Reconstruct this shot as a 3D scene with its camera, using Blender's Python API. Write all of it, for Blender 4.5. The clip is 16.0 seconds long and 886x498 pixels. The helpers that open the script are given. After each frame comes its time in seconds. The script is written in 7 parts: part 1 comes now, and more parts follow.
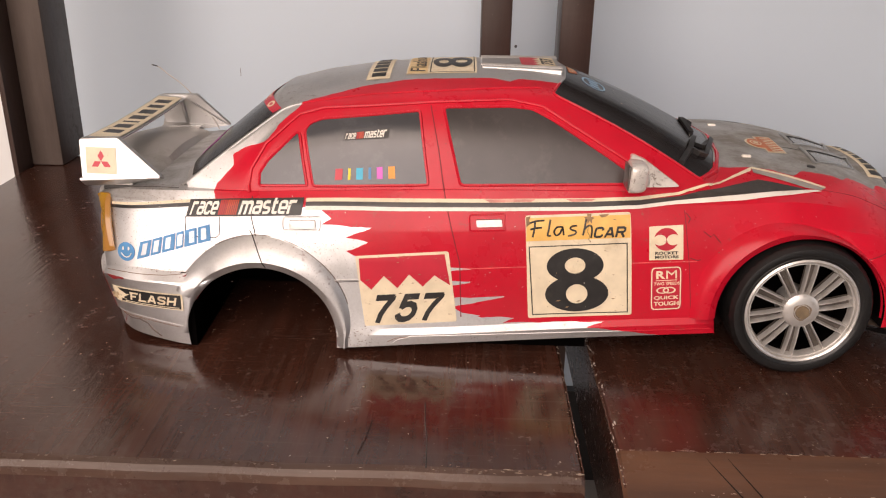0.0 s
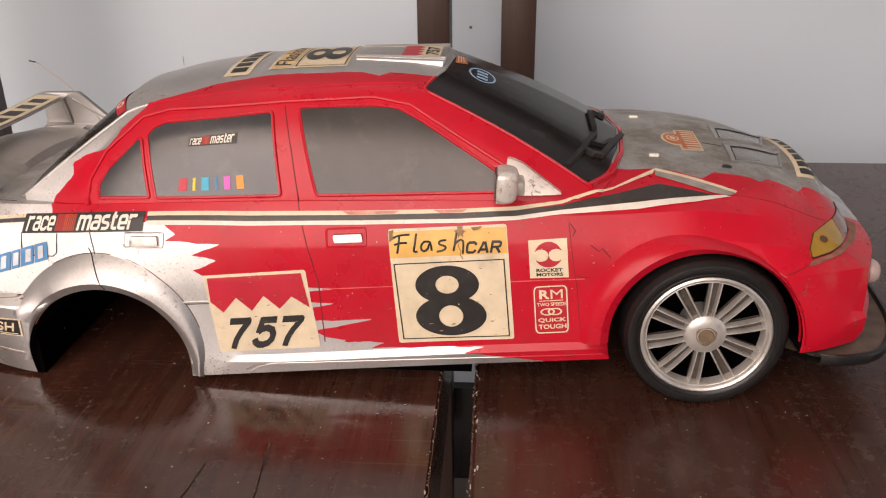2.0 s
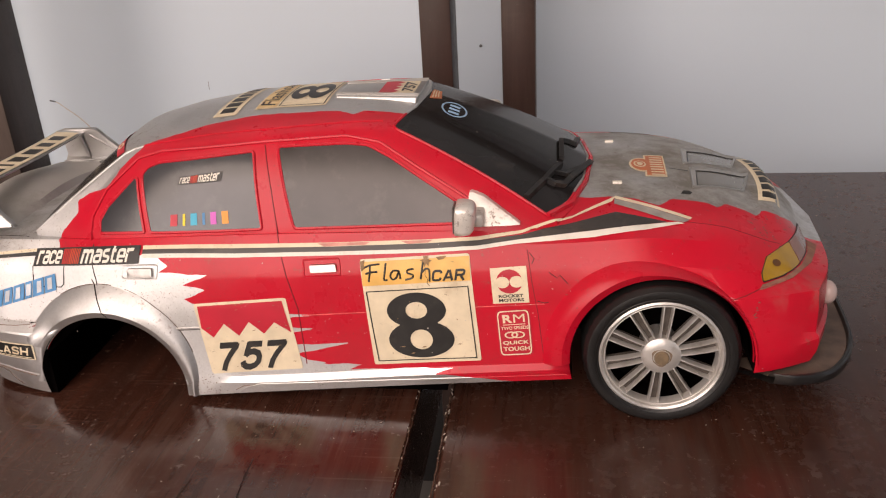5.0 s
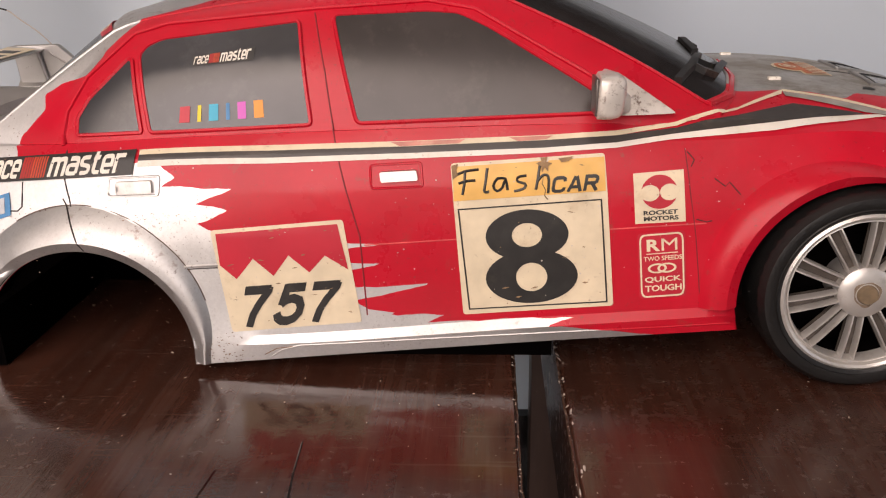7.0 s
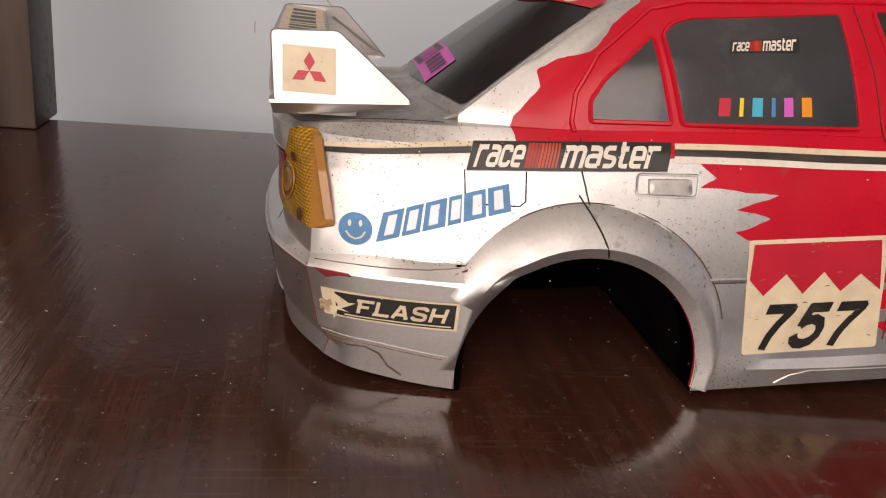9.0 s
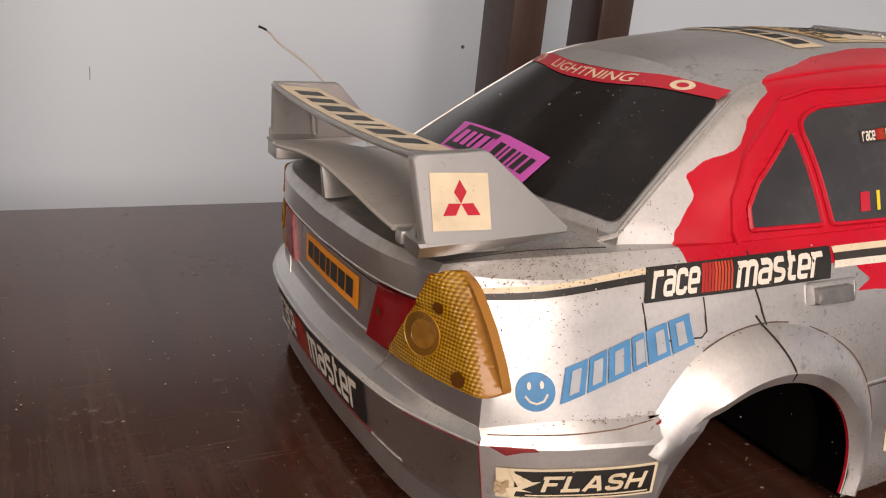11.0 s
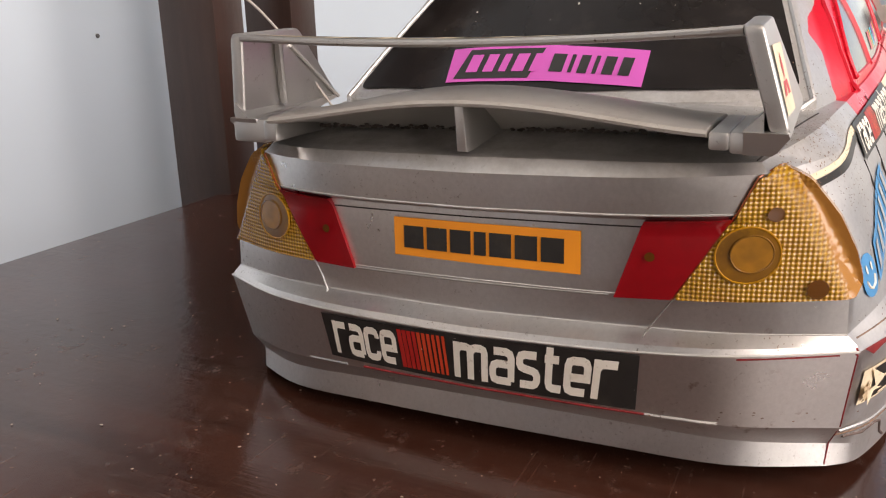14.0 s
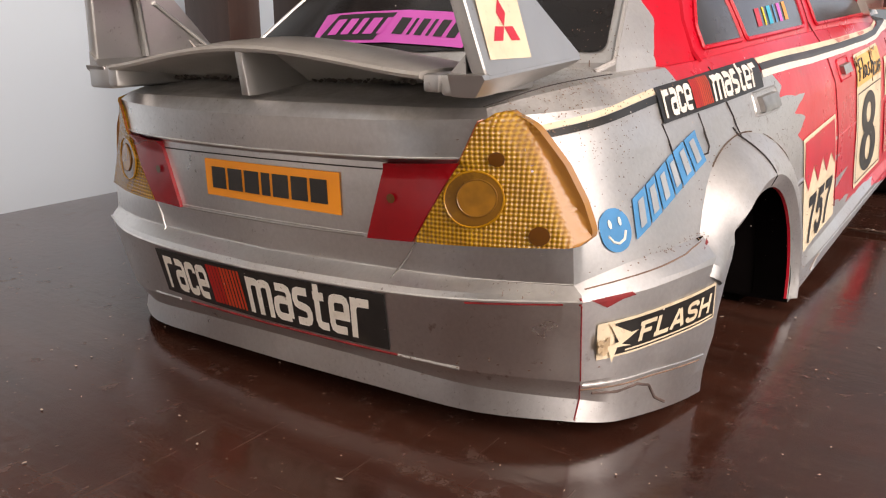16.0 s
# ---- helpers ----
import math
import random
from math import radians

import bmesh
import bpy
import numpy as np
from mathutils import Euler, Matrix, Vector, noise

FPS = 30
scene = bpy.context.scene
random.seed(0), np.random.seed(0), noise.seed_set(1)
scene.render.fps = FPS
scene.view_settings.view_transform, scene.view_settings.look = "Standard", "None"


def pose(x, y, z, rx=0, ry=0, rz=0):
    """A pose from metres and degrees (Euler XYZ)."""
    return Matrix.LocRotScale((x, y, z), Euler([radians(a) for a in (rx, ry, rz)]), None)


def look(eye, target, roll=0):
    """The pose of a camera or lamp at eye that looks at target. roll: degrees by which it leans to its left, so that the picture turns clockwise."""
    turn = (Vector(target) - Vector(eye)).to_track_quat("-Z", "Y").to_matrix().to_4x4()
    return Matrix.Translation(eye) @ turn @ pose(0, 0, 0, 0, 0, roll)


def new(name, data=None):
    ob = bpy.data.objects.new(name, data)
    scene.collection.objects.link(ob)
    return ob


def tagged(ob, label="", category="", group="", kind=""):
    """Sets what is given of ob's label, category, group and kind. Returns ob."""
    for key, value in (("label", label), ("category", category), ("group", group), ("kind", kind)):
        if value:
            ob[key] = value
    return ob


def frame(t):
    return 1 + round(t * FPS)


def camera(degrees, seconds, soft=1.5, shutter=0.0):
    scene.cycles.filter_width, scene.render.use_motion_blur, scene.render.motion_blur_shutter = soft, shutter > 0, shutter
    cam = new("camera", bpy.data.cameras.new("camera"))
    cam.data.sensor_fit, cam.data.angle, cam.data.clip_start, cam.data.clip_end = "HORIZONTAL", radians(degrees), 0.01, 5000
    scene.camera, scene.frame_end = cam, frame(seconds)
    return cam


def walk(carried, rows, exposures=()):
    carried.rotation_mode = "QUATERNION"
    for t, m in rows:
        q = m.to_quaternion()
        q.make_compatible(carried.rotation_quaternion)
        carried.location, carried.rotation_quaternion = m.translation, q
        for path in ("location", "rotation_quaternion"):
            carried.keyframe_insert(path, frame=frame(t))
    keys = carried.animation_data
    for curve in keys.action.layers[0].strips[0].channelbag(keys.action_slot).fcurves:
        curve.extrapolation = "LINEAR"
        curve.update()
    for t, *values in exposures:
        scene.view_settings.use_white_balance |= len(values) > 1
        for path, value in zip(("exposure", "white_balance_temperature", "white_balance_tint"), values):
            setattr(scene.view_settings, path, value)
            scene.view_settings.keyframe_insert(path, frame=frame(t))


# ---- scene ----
from mathutils import bvhtree
cam = camera(55.6, 16.0, soft=1.15)
PATH = [
    (0, (-0.0053, -0.4552, 0.2060), (-0.0430, 1.3985, -0.5440), 1.15),
    (0.5, (-0.0041, -0.4239, 0.1975), (-0.0582, 1.4289, -0.5537), 1.03),
    (1, (0.0097, -0.4038, 0.1917), (-0.0552, 1.4392, -0.5823), 0.85),
    (1.5, (0.0386, -0.3961, 0.1935), (-0.0438, 1.4359, -0.6044), 0.32),
    (2, (0.0703, -0.4030, 0.2052), (-0.0569, 1.4251, -0.5962), -0.57),
    (2.5, (0.1081, -0.3945, 0.2052), (-0.1219, 1.4222, -0.5990), -2.21),
    (3, (0.1436, -0.3872, 0.2072), (-0.1740, 1.4171, -0.5951), -3.45),
    (3.5, (0.1583, -0.3748, 0.2065), (-0.2008, 1.4202, -0.5991), -4.44),
    (4, (0.1496, -0.3895, 0.2185), (-0.2170, 1.4050, -0.5848), -4.61),
    (4.5, (0.1236, -0.4117, 0.2264), (-0.1932, 1.3897, -0.5825), -3.99),
    (4.7, (0.1167, -0.4192, 0.2284), (-0.1781, 1.3868, -0.5788), -3.66),
    (6.8, (0.0576, -0.3438, 0.1449), (-0.0476, 1.5265, -0.5557), -1.08),
    (7, (0.0373, -0.3455, 0.1415), (-0.0694, 1.5271, -0.5527), -1.13),
    (7.5, (-0.0197, -0.3568, 0.1406), (-0.1149, 1.5136, -0.5611), -0.13),
    (8, (-0.0685, -0.3543, 0.1363), (-0.1039, 1.5221, -0.5552), 1.83),
    (8.5, (-0.1283, -0.3262, 0.1267), (0.0288, 1.5482, -0.5530), 3.98),
    (9, (-0.1844, -0.3021, 0.1232), (0.1561, 1.5518, -0.5455), 5.91),
    (9.5, (-0.2200, -0.2774, 0.1429), (0.2989, 1.5428, -0.5032), 7.04),
    (10, (-0.2387, -0.2498, 0.1399), (0.4481, 1.5208, -0.4873), 7.58),
    (10.2, (-0.2475, -0.2431, 0.1402), (0.4734, 1.5153, -0.4829), 7.47),
    (12.3, (-0.3269, -0.1541, 0.1152), (1.0170, 1.2070, -0.4690), 2.66),
    (12.5, (-0.3399, -0.1401, 0.1119), (1.0681, 1.1595, -0.4614), 2.26),
    (13, (-0.3489, -0.1121, 0.1065), (1.2081, 1.0084, -0.4593), 0.85),
    (13.5, (-0.3520, -0.0859, 0.1063), (1.2989, 0.8810, -0.4763), -1.05),
    (14, (-0.3524, -0.0713, 0.1034), (1.3643, 0.7797, -0.4701), -1.46),
    (14.5, (-0.3470, -0.0819, 0.1042), (1.3867, 0.7443, -0.4542), -1.26),
    (15, (-0.3419, -0.1032, 0.0986), (1.3966, 0.7229, -0.4446), -0.75),
    (15.5, (-0.3357, -0.1233, 0.0991), (1.3666, 0.7655, -0.4594), -0.34),
    (16, (-0.3238, -0.1442, 0.0899), (1.2460, 0.9701, -0.4523), -0.34),
]
walk(cam, [(t, look(eye, target, roll)) for t, eye, target, roll in PATH], [(t, stops, kelvin, tint) for t, stops, kelvin, tint in ((0.0, 0.36, 7330, 22), (3.0, 0.29, 7330, 22), (4.7, 0.29, 7330, 22), (7.0, 0.22, 7180, 22), (8.5, 0.12, 7350, 21), (9.5, -0.09, 7400, 21), (10.2, 0.0, 7400, 21), (12.5, 0.66, 7350, 19), (13.5, 0.76, 7000, 18), (14.5, 0.91, 6950, 17), (16.0, 0.76, 7120, 18))])

# ---- light: daylight through a wide window behind the camera and a doorway ----
world = bpy.data.worlds.new("world")
scene.world = world
world.use_nodes = True
wn = world.node_tree.nodes
sky = wn.new("ShaderNodeTexSky")
sky.sky_type, sky.sun_disc, sky.sun_elevation, sky.sun_rotation = "NISHITA", False, radians(50), radians(200)
world.node_tree.links.new(sky.outputs[0], wn["Background"].inputs[0])
wn["Background"].inputs[1].default_value = 0.12


def window_light(name, at, target, width, height, watts, colour):
    lamp = bpy.data.lights.new(name, "AREA")
    lamp.shape, lamp.size, lamp.size_y, lamp.energy, lamp.color = "RECTANGLE", width, height, watts, colour
    ob = new(name, lamp)
    ob.matrix_world = look(at, target)
    return ob


window_light("window_light_south", (-0.86, -2.04, 1.20), (-0.62, 0, 0.35), 2.4, 2.15, 57, (1.0, 0.90, 0.80))
window_light("doorway_light_east", (2.80, -0.99, 0.65), (0, -0.4, 0.2), 1.3, 1.9, 2.5, (1.0, 0.96, 0.91))


# ---- materials ----
def mat(name, base, rough=0.5, metal=0.0, vary=0.06, scale=60.0, bump=0.0, bump_scale=300.0, coat=0.0, stain=None, stain_amount=0.0, stain_scale=18.0, alpha=None):
    m = bpy.data.materials.new(name)
    m.use_nodes = True
    nt = m.node_tree
    n, k = nt.nodes, nt.links
    b = n["Principled BSDF"]
    b.inputs["Roughness"].default_value, b.inputs["Metallic"].default_value = rough, metal
    b.inputs["Coat Weight"].default_value, b.inputs["Coat Roughness"].default_value = coat, 0.12
    tc = n.new("ShaderNodeTexCoord")
    nz = n.new("ShaderNodeTexNoise")
    nz.inputs["Scale"].default_value, nz.inputs["Detail"].default_value = scale, 6
    k.new(tc.outputs["Object"], nz.inputs["Vector"])
    ramp = n.new("ShaderNodeValToRGB")
    lo = [max(0.0, c * (1 - vary)) for c in base]
    hi = [min(1.0, c * (1 + vary)) for c in base]
    ramp.color_ramp.elements[0].position, ramp.color_ramp.elements[1].position = 0.3, 0.7
    ramp.color_ramp.elements[0].color, ramp.color_ramp.elements[1].color = (*lo, 1), (*hi, 1)
    k.new(nz.outputs["Fac"], ramp.inputs["Fac"])
    out = ramp.outputs["Color"]
    if stain:
        ns = n.new("ShaderNodeTexNoise")
        ns.inputs["Scale"].default_value, ns.inputs["Detail"].default_value, ns.inputs["Roughness"].default_value = stain_scale, 9, 0.7
        k.new(tc.outputs["Object"], ns.inputs["Vector"])
        r2 = n.new("ShaderNodeMapRange")
        r2.inputs["From Min"].default_value, r2.inputs["From Max"].default_value, r2.inputs["To Max"].default_value = 0.55, 0.75, stain_amount
        k.new(ns.outputs["Fac"], r2.inputs["Value"])
        mx = n.new("ShaderNodeMix")
        mx.data_type = "RGBA"
        k.new(r2.outputs["Result"], mx.inputs["Factor"])
        k.new(out, mx.inputs["A"])
        mx.inputs["B"].default_value = (*stain, 1)
        out = mx.outputs["Result"]
    k.new(out, b.inputs["Base Color"])
    if bump:
        nb = n.new("ShaderNodeTexNoise")
        nb.inputs["Scale"].default_value, nb.inputs["Detail"].default_value = bump_scale, 4
        k.new(tc.outputs["Object"], nb.inputs["Vector"])
        bp = n.new("ShaderNodeBump")
        bp.inputs["Strength"].default_value, bp.inputs["Distance"].default_value = bump, 0.001
        k.new(nb.outputs["Fac"], bp.inputs["Height"])
        k.new(bp.outputs["Normal"], b.inputs["Normal"])
    if alpha is not None:
        b.inputs["Alpha"].default_value = alpha
    return m


RED = (0.55, 0.010, 0.026)
CREAM = (0.74, 0.63, 0.45)


def livery_curve(nt, source, lo, hi, xlo, xhi, points):
    """A zigzag border: value xlo..xhi as a function of source over lo..hi."""
    n, k = nt.nodes, nt.links
    mr = n.new("ShaderNodeMapRange")
    mr.inputs["From Min"].default_value, mr.inputs["From Max"].default_value = lo, hi
    k.new(source, mr.inputs["Value"])
    fc = n.new("ShaderNodeFloatCurve")
    c = fc.mapping.curves[0]
    pts = [((a - lo) / (hi - lo), (v - xlo) / (xhi - xlo)) for a, v in sorted(points)]
    c.points[0].location, c.points[1].location = pts[0], pts[-1]
    for p in pts[1:-1]:
        c.points.new(*p)
    for p in c.points:
        p.handle_type = "VECTOR"
    fc.mapping.update()
    k.new(mr.outputs["Result"], fc.inputs["Value"])
    back = n.new("ShaderNodeMapRange")
    back.inputs["To Min"].default_value, back.inputs["To Max"].default_value = xlo, xhi
    k.new(fc.outputs["Value"], back.inputs["Value"])
    return back.outputs["Result"]


# border between the silver rear and the red front, as x over height (level with the tilted body)
FLAMES = [(0.0, 0.125), (0.0075, 0.112), (0.0099, 0.0909), (0.0145, 0.0629), (0.0155, 0.0564), (0.0178, 0.0667), (0.0183, 0.0166), (0.0211, 0.0234),
          (0.0220, 0.004), (0.0231, 0.0062), (0.0245, -0.0024), (0.0282, -0.0080), (0.0322, 0.0207), (0.0328, -0.0090), (0.0388, -0.0095), (0.0403, 0.003),
          (0.0415, -0.0098), (0.0463, -0.0098), (0.0475, 0.0051), (0.0482, -0.0105), (0.0510, -0.030), (0.0563, -0.055), (0.0585, -0.0591), (0.0622, -0.048),
          (0.0652, -0.0598), (0.0688, -0.0457), (0.0717, -0.0713), (0.0737, -0.0659), (0.0769, -0.0699), (0.0795, -0.072), (0.0805, -0.122),
          (0.0840, -0.1241), (0.0869, -0.1255), (0.0900, -0.1241), (0.0932, -0.1208), (0.0972, -0.1168), (0.1012, -0.1176), (0.1051, -0.1146),
          (0.1089, -0.1025), (0.1100, -0.1048), (0.1115, -0.1000), (0.1179, -0.0903), (0.1219, -0.0848), (0.14, -0.078)]
# half width of the grey stripe along roof and bonnet, over x
CROWN = [(-0.2, 0.06), (-0.100, 0.058), (-0.090, 0.050), (-0.080, 0.0445), (-0.0522, 0.0370), (-0.0278, 0.0325), (0.0099, 0.0339), (0.0180, 0.0385), (0.0215, 0.0345),
         (0.031, 0.0355), (0.0415, 0.0373), (0.0502, 0.040), (0.110, 0.050), (0.124, 0.0508), (0.1366, 0.0496), (0.1469, 0.0516), (0.1637, 0.0492),
         (0.1570, 0.057), (0.1793, 0.0495), (0.1837, 0.0520), (0.1880, 0.046), (0.201, 0.0475), (0.205, 0.041), (0.2125, 0.042), (0.2218, 0.036), (0.25, 0.030)]


def paint_material():
    m = bpy.data.materials.new("car_paint")
    m.use_nodes = True
    nt = m.node_tree
    n, k = nt.nodes, nt.links
    b = n["Principled BSDF"]
    tc = n.new("ShaderNodeTexCoord")
    sep = n.new("ShaderNodeSeparateXYZ")
    wob = n.new("ShaderNodeTexNoise")
    wob.inputs["Scale"].default_value = 90
    k.new(tc.outputs["Object"], wob.inputs["Vector"])
    sub = n.new("ShaderNodeVectorMath")
    sub.operation = "SUBTRACT"
    sub.inputs[1].default_value = (0.5, 0.5, 0.5)
    k.new(wob.outputs["Color"], sub.inputs[0])
    mad = n.new("ShaderNodeVectorMath")
    mad.operation = "MULTIPLY_ADD"
    mad.inputs[1].default_value = (0.003, 0.003, 0.002)
    k.new(sub.outputs[0], mad.inputs[0])
    k.new(tc.outputs["Object"], mad.inputs[2])
    k.new(mad.outputs[0], sep.inputs[0])

    def math(op, a, c):
        q = n.new("ShaderNodeMath")
        q.operation = op
        for i, v in enumerate((a, c)):
            if isinstance(v, (int, float)):
                q.inputs[i].default_value = v
            else:
                k.new(v, q.inputs[i])
        return q.outputs[0]

    f = livery_curve(nt, math("SUBTRACT", sep.outputs["Z"], math("MULTIPLY", sep.outputs["X"], 0.078)), 0.0, 0.14, -0.2, 0.13, FLAMES)
    g = livery_curve(nt, sep.outputs["X"], -0.2, 0.25, 0.0, 0.07, CROWN)
    side = math("LESS_THAN", sep.outputs["X"], f)
    top = math("LESS_THAN", math("MAXIMUM", math("MULTIPLY", sep.outputs["Y"], -1.0), math("MULTIPLY", sep.outputs["Y"], 0.80)), g)
    high = math("GREATER_THAN", sep.outputs["Z"], 0.058)
    silver = math("MAXIMUM", side, math("MULTIPLY", top, high))

    def noise_at(scale, detail, lo, hi, top_value=1.0):
        q = n.new("ShaderNodeTexNoise")
        q.inputs["Scale"].default_value, q.inputs["Detail"].default_value, q.inputs["Roughness"].default_value = scale, detail, 0.68
        k.new(tc.outputs["Object"], q.inputs["Vector"])
        r = n.new("ShaderNodeMapRange")
        r.inputs["From Min"].default_value, r.inputs["From Max"].default_value, r.inputs["To Max"].default_value = lo, hi, top_value
        k.new(q.outputs["Fac"], r.inputs["Value"])
        return r.outputs["Result"]

    def mix(fac, a, c):
        q = n.new("ShaderNodeMix")
        q.data_type = "RGBA"
        k.new(fac, q.inputs["Factor"])
        for s, v in (("A", a), ("B", c)):
            if isinstance(v, tuple):
                q.inputs[s].default_value = (*v, 1)
            else:
                k.new(v, q.inputs[s])
        return q.outputs["Result"]

    red = mix(noise_at(30, 5, 0.35, 0.7), (0.58, 0.008, 0.026), (0.48, 0.006, 0.020))
    sil = mix(noise_at(900, 2, 0.3, 0.7), (0.69, 0.685, 0.68), (0.63, 0.625, 0.62))
    col = mix(silver, red, sil)
    dust = math("MULTIPLY", noise_at(16, 5, 0.50, 0.85, 0.22), math("ADD", math("MULTIPLY", silver, 0.7), 0.3))

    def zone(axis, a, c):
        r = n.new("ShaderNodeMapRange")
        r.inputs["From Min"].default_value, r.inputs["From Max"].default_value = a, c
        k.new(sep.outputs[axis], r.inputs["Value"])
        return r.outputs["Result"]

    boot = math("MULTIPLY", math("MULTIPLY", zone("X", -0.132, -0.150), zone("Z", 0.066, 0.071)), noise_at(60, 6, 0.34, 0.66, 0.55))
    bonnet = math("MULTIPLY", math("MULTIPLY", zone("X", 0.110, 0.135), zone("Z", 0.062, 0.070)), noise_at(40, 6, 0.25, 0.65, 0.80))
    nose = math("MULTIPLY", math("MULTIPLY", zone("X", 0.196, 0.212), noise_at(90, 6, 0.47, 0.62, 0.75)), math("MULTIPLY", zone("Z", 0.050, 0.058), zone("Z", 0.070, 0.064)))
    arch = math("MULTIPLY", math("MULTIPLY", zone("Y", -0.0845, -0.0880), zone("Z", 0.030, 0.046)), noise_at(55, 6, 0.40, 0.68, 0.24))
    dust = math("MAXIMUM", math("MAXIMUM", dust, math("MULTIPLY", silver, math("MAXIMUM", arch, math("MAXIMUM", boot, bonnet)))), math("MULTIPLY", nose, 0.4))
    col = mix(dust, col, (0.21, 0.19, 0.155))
    scuff = math("MULTIPLY", noise_at(210, 5, 0.60, 0.68, 0.55), noise_at(22, 4, 0.50, 0.64))
    col = mix(scuff, col, (0.20, 0.10, 0.07))
    specks = math("MAXIMUM", noise_at(1100, 3, 0.62, 0.71, 0.75), noise_at(430, 4, 0.66, 0.72, 0.6))
    patch = noise_at(18, 5, 0.47, 0.62)
    col = mix(math("MULTIPLY", specks, patch), col, (0.10, 0.06, 0.04))
    k.new(col, b.inputs["Base Color"])
    b.inputs["Specular IOR Level"].default_value = 0.35
    k.new(math("MULTIPLY", silver, 0.97), b.inputs["Metallic"])
    k.new(math("MULTIPLY", silver, 0.06), b.inputs["Coat Weight"])
    b.inputs["Coat Roughness"].default_value = 0.16
    wear = n.new("ShaderNodeMath")
    rough = n.new("ShaderNodeMath")
    rough.operation = "MULTIPLY_ADD"
    k.new(dust, rough.inputs[0])
    rough.inputs[1].default_value = 0.5
    k.new(noise_at(45, 5, 0.35, 0.72, 0.12), wear.inputs[0])
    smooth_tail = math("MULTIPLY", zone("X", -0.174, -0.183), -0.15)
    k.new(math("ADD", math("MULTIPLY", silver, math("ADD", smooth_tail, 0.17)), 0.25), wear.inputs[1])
    k.new(wear.outputs[0], rough.inputs[2])
    k.new(rough.outputs[0], b.inputs["Roughness"])
    nb = n.new("ShaderNodeTexNoise")
    nb.inputs["Scale"].default_value = 140
    k.new(tc.outputs["Object"], nb.inputs["Vector"])
    bp = n.new("ShaderNodeBump")
    bp.inputs["Strength"].default_value, bp.inputs["Distance"].default_value = 0.12, 0.001
    k.new(nb.outputs["Fac"], bp.inputs["Height"])
    k.new(bp.outputs["Normal"], b.inputs["Normal"])
    return m


def wood_material(name, dark, light, rough, grain_axis=0, scratch=0.5, gloss=0.42, haze=(0.115, 0.085, 0.068)):
    """Dark varnished wood: faint grain, blotchy worn varnish, scratches both ways."""
    m = bpy.data.materials.new(name)
    m.use_nodes = True
    nt = m.node_tree
    n, k = nt.nodes, nt.links
    b = n["Principled BSDF"]
    tc = n.new("ShaderNodeTexCoord")

    def streak(scale3, turn, detail, lo, hi, top):
        mp = n.new("ShaderNodeMapping")
        mp.inputs["Scale"].default_value, mp.inputs["Rotation"].default_value = scale3, (0, 0, radians(turn))
        k.new(tc.outputs["Object"], mp.inputs["Vector"])
        q = n.new("ShaderNodeTexNoise")
        q.inputs["Scale"].default_value, q.inputs["Detail"].default_value, q.inputs["Roughness"].default_value = 1.0, detail, 0.66
        k.new(mp.outputs["Vector"], q.inputs["Vector"])
        r = n.new("ShaderNodeMapRange")
        r.inputs["From Min"].default_value, r.inputs["From Max"].default_value, r.inputs["To Max"].default_value = lo, hi, top
        k.new(q.outputs["Fac"], r.inputs["Value"])
        return r.outputs["Result"]

    def mix(fac, a, c):
        q = n.new("ShaderNodeMix")
        q.data_type = "RGBA"
        k.new(fac, q.inputs["Factor"])
        for s, v in (("A", a), ("B", c)):
            if isinstance(v, tuple):
                q.inputs[s].default_value = (*v, 1)
            else:
                k.new(v, q.inputs[s])
        return q.outputs["Result"]

    def times(a, c):
        q = n.new("ShaderNodeMath")
        q.operation = "MULTIPLY"
        k.new(a, q.inputs[0])
        if isinstance(c, float):
            q.inputs[1].default_value = c
        else:
            k.new(c, q.inputs[1])
        return q.outputs[0]

    grain_scale = [70.0, 70.0, 70.0]
    grain_scale[grain_axis] = 7.0
    grain = streak(grain_scale, 4, 8, 0.3, 0.72, 1.0)
    blotch = streak((11, 11, 11), 0, 7, 0.38, 0.66, 1.0)
    mottle = times(streak((170, 170, 170), 0, 5, 0.52, 0.70, 1.0), streak((24, 24, 24), 0, 4, 0.40, 0.62, 1.0))
    fine_a = streak((16, 420, 60), 28, 3, 0.60, 0.70, 1.0)
    fine_b = streak((520, 16, 60), -12, 3, 0.665, 0.70, 1.0)
    speck = streak((480, 480, 480), 0, 2, 0.71, 0.78, scratch)
    brush_scale = [300.0, 300.0, 300.0]
    brush_scale[grain_axis] = 11.0
    brush = times(streak(brush_scale, 9, 4, 0.42, 0.66, 1.0), streak((9, 9, 9), 0, 4, 0.36, 0.60, 1.0))
    col = mix(grain, dark, light)
    col = mix(times(brush, 0.34 * scratch), col, haze)
    col = mix(times(blotch, 0.35), col, dark)
    col = mix(times(mottle, 0.34 * scratch), col, haze)
    col = mix(times(fine_a, 0.30 * scratch), col, haze)
    col = mix(times(fine_b, 0.22 * scratch), col, haze)
    col = mix(speck, col, (0.24, 0.19, 0.15))
    k.new(col, b.inputs["Base Color"])
    b.inputs["Specular IOR Level"].default_value = gloss
    ra = n.new("ShaderNodeMath")
    ra.operation = "MULTIPLY_ADD"
    k.new(mottle, ra.inputs[0])
    ra.inputs[1].default_value, ra.inputs[2].default_value = 0.22, rough
    rb = n.new("ShaderNodeMath")
    rb.operation = "MULTIPLY_ADD"
    k.new(blotch, rb.inputs[0])
